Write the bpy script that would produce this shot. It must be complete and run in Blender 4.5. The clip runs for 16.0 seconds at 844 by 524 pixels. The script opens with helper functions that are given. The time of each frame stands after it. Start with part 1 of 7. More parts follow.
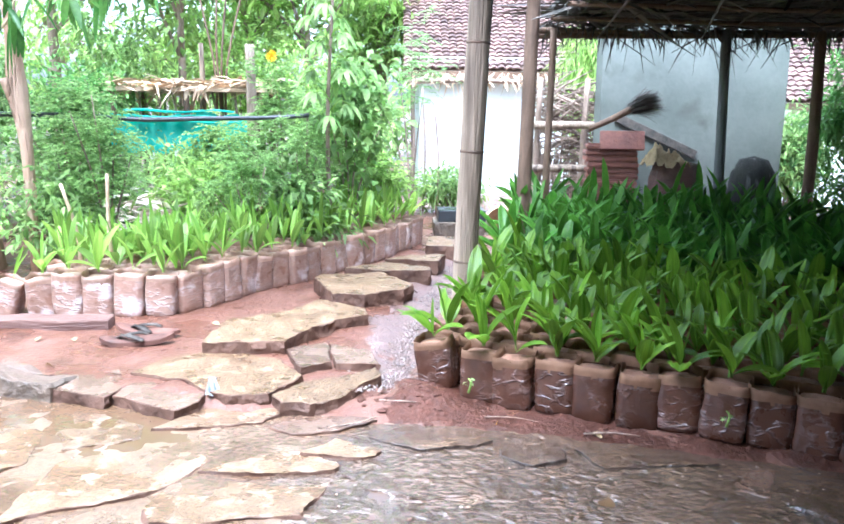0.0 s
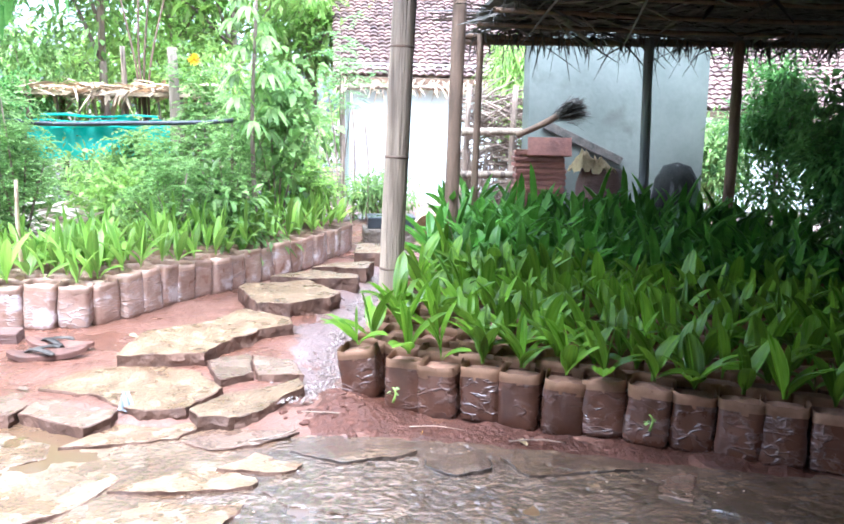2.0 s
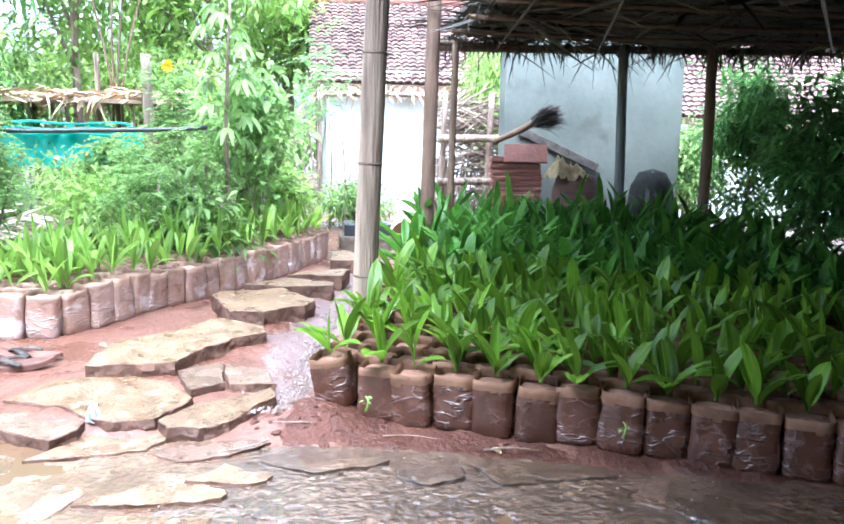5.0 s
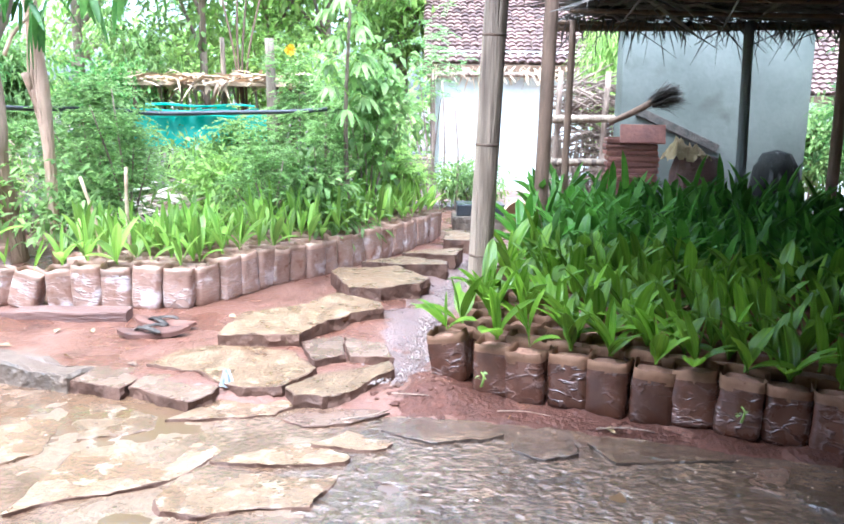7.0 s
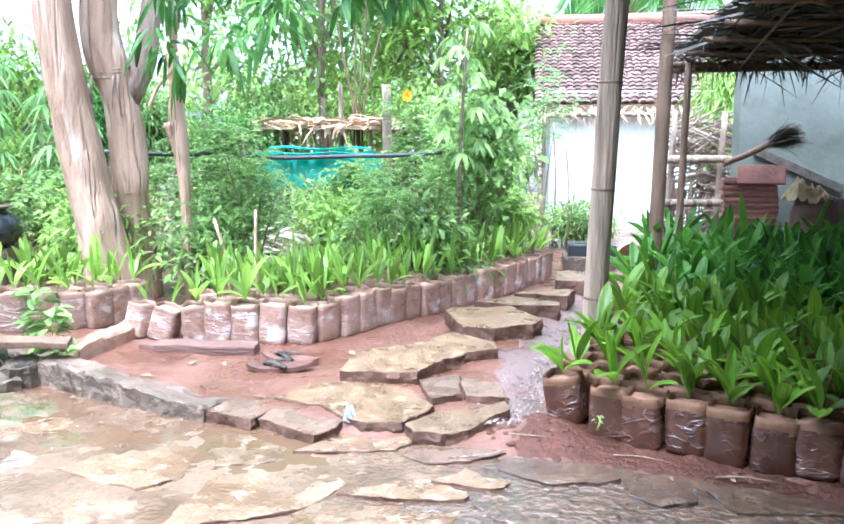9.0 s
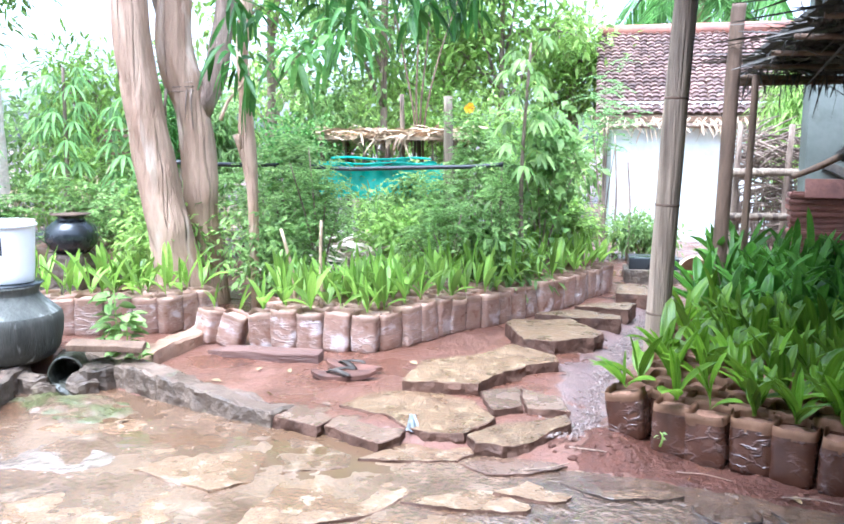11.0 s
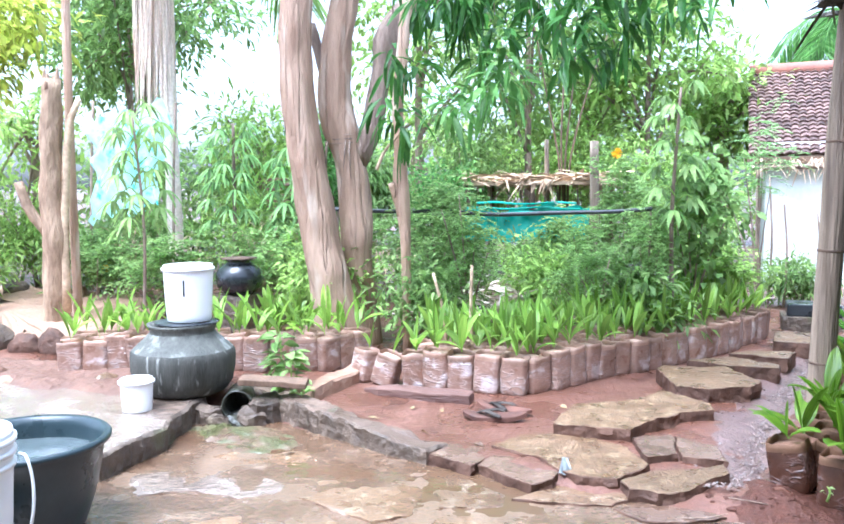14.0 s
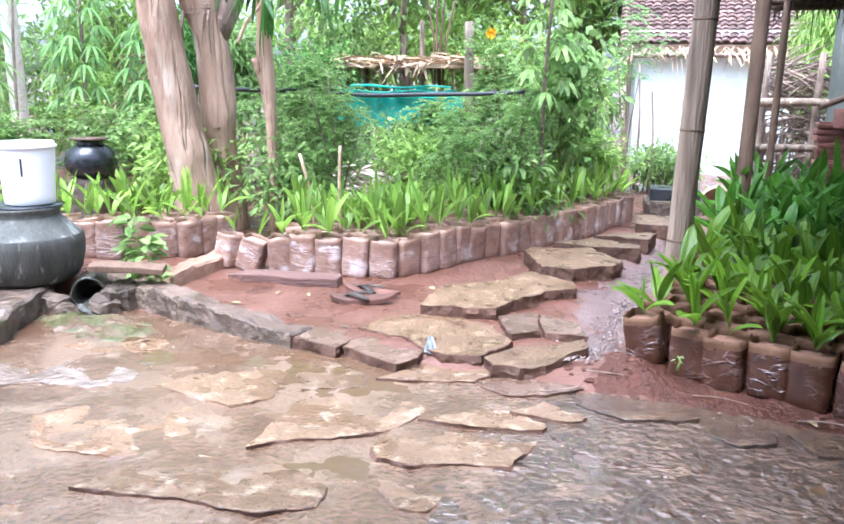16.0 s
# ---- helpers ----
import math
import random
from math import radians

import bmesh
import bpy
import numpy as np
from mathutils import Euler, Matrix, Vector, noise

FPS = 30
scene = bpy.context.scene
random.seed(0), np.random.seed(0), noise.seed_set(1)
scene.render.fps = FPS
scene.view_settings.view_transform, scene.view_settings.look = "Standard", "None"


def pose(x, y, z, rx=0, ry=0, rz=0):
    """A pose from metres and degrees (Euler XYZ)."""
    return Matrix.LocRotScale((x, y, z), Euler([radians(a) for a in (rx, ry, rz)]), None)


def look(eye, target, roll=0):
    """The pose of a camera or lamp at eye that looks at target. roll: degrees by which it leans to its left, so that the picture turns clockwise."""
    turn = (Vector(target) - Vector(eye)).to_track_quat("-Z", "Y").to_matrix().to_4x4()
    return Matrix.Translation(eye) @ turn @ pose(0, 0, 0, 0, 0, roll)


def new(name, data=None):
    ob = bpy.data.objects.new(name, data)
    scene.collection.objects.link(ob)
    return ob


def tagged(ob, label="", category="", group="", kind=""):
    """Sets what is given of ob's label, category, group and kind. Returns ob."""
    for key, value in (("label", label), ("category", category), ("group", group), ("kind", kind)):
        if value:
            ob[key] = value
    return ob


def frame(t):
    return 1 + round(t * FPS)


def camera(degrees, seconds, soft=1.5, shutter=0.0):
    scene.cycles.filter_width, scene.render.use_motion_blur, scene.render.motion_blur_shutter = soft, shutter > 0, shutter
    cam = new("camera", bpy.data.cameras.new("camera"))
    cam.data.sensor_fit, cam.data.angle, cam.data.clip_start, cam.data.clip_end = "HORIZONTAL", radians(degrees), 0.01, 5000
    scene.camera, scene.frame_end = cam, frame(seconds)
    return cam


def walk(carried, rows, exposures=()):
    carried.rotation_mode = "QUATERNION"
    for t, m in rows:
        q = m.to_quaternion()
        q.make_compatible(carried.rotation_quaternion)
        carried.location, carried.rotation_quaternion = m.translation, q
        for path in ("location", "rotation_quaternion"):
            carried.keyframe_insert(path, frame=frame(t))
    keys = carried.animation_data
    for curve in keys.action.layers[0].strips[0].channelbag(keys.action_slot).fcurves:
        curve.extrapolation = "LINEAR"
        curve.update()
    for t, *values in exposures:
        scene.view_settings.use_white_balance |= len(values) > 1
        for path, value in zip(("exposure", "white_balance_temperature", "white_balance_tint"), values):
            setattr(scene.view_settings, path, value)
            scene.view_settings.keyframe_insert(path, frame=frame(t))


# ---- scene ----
from collections import defaultdict

cam = camera(54.2, 16.0, soft=1.75)
PATH = [
    (0, (-0.058, -0.175, 1.175), (0.005, 1.788, 0.799), 0.8),
    (0.5, (-0.05, -0.168, 1.173), (0.039, 1.795, 0.799), 0.9),
    (1, (-0.039, -0.146, 1.166), (0.088, 1.815, 0.792), 0.8),
    (1.5, (-0.027, -0.132, 1.161), (0.148, 1.828, 0.8), 1.1),
    (2, (-0.008, -0.117, 1.162), (0.211, 1.839, 0.806), 1.1),
    (2.5, (0.008, -0.091, 1.148), (0.283, 1.859, 0.798), 1.5),
    (3, (0.026, -0.086, 1.15), (0.339, 1.858, 0.805), 1.2),
    (5.5, (0.02, -0.104, 1.159), (0.243, 1.854, 0.821), 1.0),
    (6, (-0.001, -0.123, 1.147), (0.148, 1.84, 0.794), 1.1),
    (6.5, (-0.012, -0.133, 1.148), (0.103, 1.829, 0.776), 1.4),
    (7, (-0.021, -0.17, 1.168), (-0.013, 1.792, 0.779), 0.7),
    (7.5, (-0.044, -0.201, 1.175), (-0.105, 1.766, 0.821), 0.8),
    (8, (-0.046, -0.22, 1.19), (-0.165, 1.751, 0.872), 0.5),
    (8.5, (-0.054, -0.255, 1.206), (-0.251, 1.71, 0.887), 0.1),
    (9, (-0.068, -0.278, 1.215), (-0.315, 1.683, 0.91), 0.1),
    (11.3, (-0.098, -0.355, 1.251), (-0.521, 1.58, 0.973), -0.1),
    (11.5, (-0.095, -0.366, 1.252), (-0.551, 1.563, 0.994), -0.4),
    (12, (-0.105, -0.395, 1.249), (-0.62, 1.523, 1.017), -0.2),
    (12.5, (-0.116, -0.43, 1.256), (-0.706, 1.468, 1.034), -0.1),
    (13, (-0.129, -0.46, 1.265), (-0.785, 1.418, 1.058), -0.2),
    (13.5, (-0.132, -0.48, 1.267), (-0.836, 1.382, 1.078), -0.2),
    (14, (-0.129, -0.482, 1.273), (-0.833, 1.38, 1.088), -0.4),
    (14.5, (-0.124, -0.478, 1.273), (-0.814, 1.39, 1.083), -0.4),
    (15, (-0.117, -0.454, 1.259), (-0.764, 1.426, 1.042), -0.2),
    (15.5, (-0.098, -0.398, 1.227), (-0.623, 1.506, 0.916), 0.6),
    (16, (-0.102, -0.339, 1.194), (-0.517, 1.567, 0.752), 0.7),
]
EXPOSURES = [(0.0, 2.82, 4960, 8), (1.5, 2.90, 4960, 8), (3.0, 3.02, 4960, 8), (5.4, 2.94, 4960, 8), (6.5, 2.82, 4960, 8), (9.0, 2.62, 4960, 7), (12.0, 2.40, 4980, 10), (14.0, 2.28, 5000, 10), (15.0, 2.30, 5060, 12), (16.0, 2.30, 5150, 14)]
walk(cam, [(t, look(eye, target, roll)) for t, eye, target, roll in PATH], EXPOSURES)

# ---- sky and sun: bright overcast between showers ----
world = bpy.data.worlds.new("overcast")
scene.world = world
world.use_nodes = True
wn = world.node_tree
wn.nodes.clear()
sky = wn.nodes.new("ShaderNodeTexSky")
sky.sky_type = "NISHITA"
sky.sun_disc = False
sky.sun_elevation = radians(68)
sky.sun_rotation = radians(-158)
sky.dust_density = 4.0
pale = wn.nodes.new("ShaderNodeHueSaturation")
pale.inputs["Saturation"].default_value = 0.36
back = wn.nodes.new("ShaderNodeBackground")
back.inputs["Strength"].default_value = 0.15
wout = wn.nodes.new("ShaderNodeOutputWorld")
wn.links.new(sky.outputs[0], pale.inputs["Color"])
wn.links.new(pale.outputs[0], back.inputs["Color"])
wn.links.new(back.outputs[0], wout.inputs["Surface"])
sun_data = bpy.data.lights.new("sun", "SUN")
sun_data.energy, sun_data.angle, sun_data.color = 1.4, radians(38), (1.0, 0.98, 0.94)
sun = new("sun", sun_data)
sun.matrix_world = look((-0.98, -2.43, 6.48), (0, 0, 0))


# ---- materials ----
def surf(name, c1, c2, scale=6.0, rough=(0.5, 0.8), bump=0.3, fine=40.0, metal=0.0, rand="object", vary=0.25,
         coat=0.0, see=0.0, stretch=(1, 1, 1), spot=None, spec=0.5, deep=0.01, crease=None, grainy=0.28):
    """A procedural surface: two colours over broad noise, fine grain, relief, wear in the gloss."""
    m = bpy.data.materials.new(name)
    m.use_nodes = True
    nt = m.node_tree
    nt.nodes.clear()
    nd, ln = nt.nodes.new, nt.links.new
    out = nd("ShaderNodeOutputMaterial")
    p = nd("ShaderNodeBsdfPrincipled")
    tc = nd("ShaderNodeTexCoord")
    if rand == "object":
        info = nd("ShaderNodeObjectInfo").outputs["Random"]
    else:
        info = nd("ShaderNodeNewGeometry").outputs["Random Per Island"]
    shift = nd("ShaderNodeVectorMath")
    shift.operation = "MULTIPLY_ADD"
    ln(info, shift.inputs[0])
    shift.inputs[1].default_value = (37, 23, 11)
    mp = nd("ShaderNodeMapping")
    mp.inputs["Scale"].default_value = stretch
    ln(tc.outputs["Object"], mp.inputs["Vector"])
    ln(mp.outputs[0], shift.inputs[2])
    n1 = nd("ShaderNodeTexNoise")
    n1.inputs["Scale"].default_value = scale
    n1.inputs["Detail"].default_value = 6
    n1.inputs["Roughness"].default_value = 0.6
    n2 = nd("ShaderNodeTexNoise")
    n2.inputs["Scale"].default_value = fine
    n2.inputs["Detail"].default_value = 6
    for n in (n1, n2):
        ln(shift.outputs[0], n.inputs["Vector"])
    ramp = nd("ShaderNodeValToRGB")
    ramp.color_ramp.elements[0].position, ramp.color_ramp.elements[1].position = 0.33, 0.68
    ramp.color_ramp.elements[0].color, ramp.color_ramp.elements[1].color = (*c1, 1), (*c2, 1)
    ln(n1.outputs["Fac"], ramp.inputs["Fac"])
    colour = ramp.outputs["Color"]
    if spot:
        n3 = nd("ShaderNodeTexNoise")
        n3.inputs["Scale"].default_value = spot[1]
        n3.inputs["Detail"].default_value = 5
        ln(shift.outputs[0], n3.inputs["Vector"])
        r3 = nd("ShaderNodeMapRange")
        r3.inputs["From Min"].default_value, r3.inputs["From Max"].default_value = spot[2], spot[2] + 0.12
        ln(n3.outputs["Fac"], r3.inputs["Value"])
        mix = nd("ShaderNodeMix")
        mix.data_type = "RGBA"
        ln(r3.outputs[0], mix.inputs["Factor"])
        ln(colour, mix.inputs["A"])
        mix.inputs["B"].default_value = (*spot[0], 1)
        colour = mix.outputs["Result"]
    grain = nd("ShaderNodeMapRange")
    grain.inputs["To Min"].default_value, grain.inputs["To Max"].default_value = 1 - grainy, 1 + grainy
    ln(n2.outputs["Fac"], grain.inputs["Value"])
    tone = nd("ShaderNodeMapRange")
    tone.inputs["To Min"].default_value, tone.inputs["To Max"].default_value = 1 - vary, 1 + vary
    ln(info, tone.inputs["Value"])
    both = nd("ShaderNodeMath")
    both.operation = "MULTIPLY"
    ln(grain.outputs[0], both.inputs[0])
    ln(tone.outputs[0], both.inputs[1])
    hs = nd("ShaderNodeHueSaturation")
    ln(both.outputs[0], hs.inputs["Value"])
    ln(colour, hs.inputs["Color"])
    ln(hs.outputs[0], p.inputs["Base Color"])
    rr = nd("ShaderNodeMapRange")
    rr.inputs["From Min"].default_value, rr.inputs["From Max"].default_value = 0.35, 0.65
    rr.inputs["To Min"].default_value, rr.inputs["To Max"].default_value = rough
    ln(n1.outputs["Fac"], rr.inputs["Value"])
    ln(rr.outputs[0], p.inputs["Roughness"])
    p.inputs["Metallic"].default_value = metal
    p.inputs["Coat Weight"].default_value = coat
    p.inputs["Coat Roughness"].default_value = 0.12
    p.inputs["Specular IOR Level"].default_value = spec
    folds = None
    if crease:
        # sharp folds of thin film: (scale, stretch, depth, whitening that paints the highlight)
        mc = nd("ShaderNodeMapping")
        mc.inputs["Scale"].default_value = crease[1]
        mc.inputs["Rotation"].default_value = (0.3, 0.5, 0.0)
        ln(shift.outputs[0], mc.inputs["Vector"])
        nc = nd("ShaderNodeTexNoise")
        nc.inputs["Scale"].default_value, nc.inputs["Detail"].default_value, nc.inputs["Distortion"].default_value = crease[0], 2, 0.25
        ln(mc.outputs[0], nc.inputs["Vector"])
        dist = nd("ShaderNodeMath")
        dist.operation = "SUBTRACT"
        ln(nc.outputs["Fac"], dist.inputs[0])
        dist.inputs[1].default_value = 0.5
        ab = nd("ShaderNodeMath")
        ab.operation = "ABSOLUTE"
        ln(dist.outputs[0], ab.inputs[0])
        fold = nd("ShaderNodeMapRange")
        fold.inputs["From Max"].default_value = 0.07
        fold.inputs["To Min"].default_value, fold.inputs["To Max"].default_value = 1.0, 0.0
        ln(ab.outputs[0], fold.inputs["Value"])
        patch = nd("ShaderNodeMapRange")
        patch.inputs["From Min"].default_value, patch.inputs["From Max"].default_value = 0.42, 0.60
        ln(n1.outputs["Fac"], patch.inputs["Value"])
        few = nd("ShaderNodeMath")
        few.operation = "MULTIPLY"
        ln(fold.outputs[0], few.inputs[0])
        ln(patch.outputs[0], few.inputs[1])
        fold = few
        folds = nd("ShaderNodeBump")
        folds.inputs["Strength"].default_value, folds.inputs["Distance"].default_value = 1.0, crease[2]
        ln(fold.outputs[0], folds.inputs["Height"])
        if crease[3]:
            fm = nd("ShaderNodeMath")
            fm.operation = "MULTIPLY"
            ln(fold.outputs[0], fm.inputs[0])
            fm.inputs[1].default_value = crease[3]
            mix2 = nd("ShaderNodeMix")
            mix2.data_type = "RGBA"
            ln(fm.outputs[0], mix2.inputs["Factor"])
            ln(hs.outputs[0], mix2.inputs["A"])
            mix2.inputs["B"].default_value = (0.72, 0.66, 0.63, 1)
            ln(mix2.outputs["Result"], p.inputs["Base Color"])
    if bump:
        bp = nd("ShaderNodeBump")
        bp.inputs["Strength"].default_value = bump
        bp.inputs["Distance"].default_value = deep
        ln(n2.outputs["Fac"], bp.inputs["Height"])
        if folds:
            ln(folds.outputs[0], bp.inputs["Normal"])
        ln(bp.outputs[0], p.inputs["Normal"])
        if coat:
            ln(bp.outputs[0], p.inputs["Coat Normal"])
    shader = p.outputs[0]
    if see:
        tl = nd("ShaderNodeBsdfTranslucent")
        ln(hs.outputs[0], tl.inputs["Color"])
        ms = nd("ShaderNodeMixShader")
        ms.inputs["Fac"].default_value = see
        ln(shader, ms.inputs[1])
        ln(tl.outputs[0], ms.inputs[2])
        shader = ms.outputs[0]
    ln(shader, out.inputs["Surface"])
    return m


def leafy(name, c1, c2, rand="island", rough=0.45, see=0.5, vary=0.48):
    return surf(name, c1, c2, scale=9, rough=(rough, rough + 0.15), bump=0.1, fine=60, rand=rand, vary=vary, see=see, spec=0.34)


SOIL = surf("red_laterite_soil", (0.112, 0.046, 0.027), (0.18, 0.086, 0.057), scale=2.2, rough=(0.10, 0.62), bump=0.8, fine=40, vary=0, deep=0.015,
            spot=((0.0816, 0.0363, 0.0245), 3.0, 0.58))
BANK = surf("trampled_earth", (0.225, 0.128, 0.0788), (0.315, 0.203, 0.135), scale=3, rough=(0.5, 0.9), bump=0.9, fine=25, deep=0.02)
STONE = surf("wet_flagstone", (0.145, 0.078, 0.038), (0.245, 0.152, 0.083), scale=6, rough=(0.06, 0.5), spec=0.65, coat=0.5, bump=0.9, fine=62, vary=0.2, deep=0.010, grainy=0.75,
             spot=((0.36, 0.265, 0.17), 16.0, 0.55))
# Stone sides: mud stain plus front-face shade, both put into a darker colour.
STONESIDE = surf("muddy_shaded_stone_side", (0.062, 0.033, 0.022), (0.15, 0.083, 0.055), scale=9, rough=(0.5, 0.8), bump=1.0, fine=26, vary=0.15, deep=0.02, spec=0.25)
MUD = surf("wet_mud_mortar", (0.108, 0.056, 0.028), (0.24, 0.155, 0.094), scale=2.8, rough=(0.03, 0.45), spec=0.7, coat=0.7, bump=0.85, fine=48, vary=0, deep=0.010, grainy=0.6,
           spot=((0.27, 0.19, 0.125), 5, 0.58))
GREY = surf("wet_grey_flagstone", (0.07, 0.04, 0.022), (0.145, 0.09, 0.053), scale=6, rough=(0.02, 0.2), spec=1.0, coat=1.0, bump=1.0, fine=27, vary=0.12, deep=0.026, grainy=0.5,
            spot=((0.19, 0.12, 0.07), 5, 0.58))
# Side shade of the wet stones, put into a darker grey.
GREYSIDE = surf("wet_shaded_stone_side", (0.03, 0.02, 0.014), (0.075, 0.05, 0.035), scale=9, rough=(0.3, 0.6), bump=1.0, fine=26, vary=0.15, deep=0.02)
SLAB = surf("granite_slab", (0.115, 0.062, 0.029), (0.225, 0.138, 0.072), scale=8, rough=(0.2, 0.6), coat=0.25, bump=1.0, fine=60, vary=0.16, deep=0.013, grainy=0.6,
            spot=((0.29, 0.20, 0.11), 17.0, 0.55))
REDSLAB = surf("wet_reddish_slab", (0.118, 0.066, 0.041), (0.2, 0.124, 0.082), scale=7, rough=(0.12, 0.4), coat=0.45, bump=0.9, fine=56, vary=0.1, deep=0.009, grainy=0.45,
               spot=((0.28, 0.19, 0.135), 10.0, 0.58))
MORTAR = surf("weathered_mortar", (0.07, 0.05, 0.034), (0.172, 0.124, 0.086), scale=9, rough=(0.4, 0.9), bump=1.0, fine=20, deep=0.035, grainy=0.45,
              spot=((0.102, 0.0973, 0.0428), 4, 0.58))
# Polybag under thatch: shade painted into a darker brown.
BAG = surf("shaded_soil_filled_polybag", (0.052, 0.02, 0.011), (0.112, 0.047, 0.027), scale=8, rough=(0.16, 0.34), bump=0.3, fine=17, vary=0.2,
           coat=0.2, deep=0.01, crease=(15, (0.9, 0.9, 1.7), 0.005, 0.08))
# Polybag in the open: dust plus sky brightness and pale glare in its colour.
PALEBAG = surf("lit_dusty_polybag", (0.228, 0.124, 0.083), (0.39, 0.255, 0.194), scale=7, rough=(0.25, 0.45), bump=0.3, fine=18, vary=0.13,
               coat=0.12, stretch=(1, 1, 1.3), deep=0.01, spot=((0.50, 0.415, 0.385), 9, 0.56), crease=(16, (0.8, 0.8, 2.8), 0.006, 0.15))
# Rim under thatch: soil stain, toned down further for shade.
RIM = surf("shaded_soil_stained_rim", (0.15, 0.074, 0.038), (0.29, 0.165, 0.098), scale=8, rough=(0.55, 0.75), bump=0.4, fine=24, vary=0.2, see=0.3, deep=0.008, spec=0.2)
PALERIM = surf("lit_dusty_polybag_rim", (0.31, 0.18, 0.12), (0.44, 0.29, 0.21), scale=8, rough=(0.4, 0.6), bump=0.6, fine=24, vary=0.2, see=0.25, deep=0.01)
PLUG = surf("potting_soil", (0.173, 0.0828, 0.0468), (0.259, 0.137, 0.0864), scale=20, rough=(0.7, 0.95), bump=0.9, fine=60)
TRODDEN = surf("trodden_damp_soil", (0.105, 0.05, 0.03), (0.20, 0.112, 0.075), scale=5, rough=(0.5, 0.9), bump=1.0, fine=30, vary=0, deep=0.02, grainy=0.4)
# Bag soil in the open, paled to carry the strong sky light.
PALEPLUG = surf("lit_potting_soil", (0.36, 0.225, 0.15), (0.49, 0.345, 0.25), scale=20, rough=(0.7, 0.95), bump=0.9, fine=60)
# One palm leaf colour, painted darker for thatch shade and lighter for open sky.
SHADED_PALM = surf("shaded_palm_leaf", (0.078, 0.175, 0.010), (0.205, 0.335, 0.022), scale=5, rough=(0.25, 0.4), bump=0.9, fine=12, rand="object", vary=0.4, see=0.45,
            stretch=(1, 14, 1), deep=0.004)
SHADED_PALMS = leafy("shaded_palm_mass", (0.05, 0.14, 0.014), (0.115, 0.25, 0.028), rough=0.28)
# Same leaf with open-sky light put into a brighter green.
LIT_PALM = surf("lit_palm_leaf", (0.18, 0.335, 0.042), (0.345, 0.49, 0.085), scale=5, rough=(0.28, 0.42), bump=0.9, fine=12, rand="object", vary=0.4, see=0.5,
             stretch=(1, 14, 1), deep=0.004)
LIT_PALMS = leafy("lit_palm_mass", (0.18, 0.335, 0.042), (0.345, 0.49, 0.085), rand="island", rough=0.3)
GREEN = leafy("shrub_leaf", (0.158, 0.285, 0.072), (0.35, 0.455, 0.158))
DEEP = leafy("tree_leaf", (0.0847, 0.216, 0.0437), (0.206, 0.368, 0.0959))
FRESH = leafy("fresh_leaf", (0.242, 0.402, 0.0788), (0.436, 0.556, 0.158))
MINT = leafy("feathery_leaf", (0.178, 0.32, 0.083), (0.365, 0.485, 0.165))
PALEMINT = leafy("pale_mint_leaf", (0.20, 0.37, 0.115), (0.37, 0.54, 0.215), see=0.55)
MANGO = leafy("mango_leaf", (0.04, 0.125, 0.022), (0.105, 0.235, 0.045), rough=0.3)
SUNNY = leafy("sunlit_yellow_green_leaf", (0.46, 0.56, 0.08), (0.68, 0.70, 0.16), see=0.68)
DRY = surf("dry_palm_thatch", (0.045, 0.04, 0.034), (0.125, 0.105, 0.085), scale=14, rough=(0.7, 0.95), bump=0.5, fine=50, rand="island", vary=0.4)
STRAW = surf("pale_dry_frond", (0.38, 0.26, 0.16), (0.58, 0.43, 0.28), scale=10, rough=(0.6, 0.9), bump=0.4, rand="island", vary=0.3)
BARK = surf("smooth_pinkish_bark", (0.265, 0.153, 0.09), (0.49, 0.335, 0.232), scale=3.5, rough=(0.6, 0.9), bump=0.6, fine=30, grainy=0.16, stretch=(2.2, 2.2, 0.45), deep=0.02, crease=(4.0, (1.0, 1.0, 0.14), -0.016, 0),
            spot=((0.56, 0.435, 0.33), 3.4, 0.57))
BARK2 = surf("grey_brown_bark", (0.17, 0.115, 0.082), (0.37, 0.275, 0.21), scale=6, rough=(0.7, 0.95), bump=1.0, fine=20, stretch=(2.2, 2.2, 0.5), deep=0.03)
BAMBOO = surf("weathered_bamboo", (0.12, 0.085, 0.056), (0.33, 0.25, 0.178), scale=6, rough=(0.5, 0.8), bump=0.9, fine=34, stretch=(3.5, 3.5, 0.22), deep=0.012, grainy=0.4,
              spot=((0.07, 0.046, 0.031), 5, 0.57), crease=(5, (1.2, 1.2, 0.5), -0.006, 0))
POLE = surf("brown_casuarina_pole", (0.09, 0.053, 0.031), (0.185, 0.115, 0.073), scale=7, rough=(0.6, 0.9), bump=0.8, fine=40, stretch=(2, 2, 0.4))
GREYWOOD = surf("silver_grey_weathered_wood", (0.10, 0.104, 0.095), (0.21, 0.215, 0.20), scale=6, rough=(0.6, 0.9), bump=0.8, fine=30, stretch=(3, 3, 0.3), deep=0.01)
WOOD = surf("old_timber", (0.0975, 0.0465, 0.0338), (0.188, 0.105, 0.0788), scale=6, rough=(0.5, 0.85), bump=0.9, fine=40, stretch=(0.35, 3, 3), deep=0.015)
PLASTER = surf("white_limewash", (0.76, 0.80, 0.76), (0.87, 0.88, 0.86), scale=2.0, grainy=0.12, rough=(0.7, 0.95), bump=0.3, fine=18, vary=0,
               spot=((0.62, 0.66, 0.58), 3, 0.66))
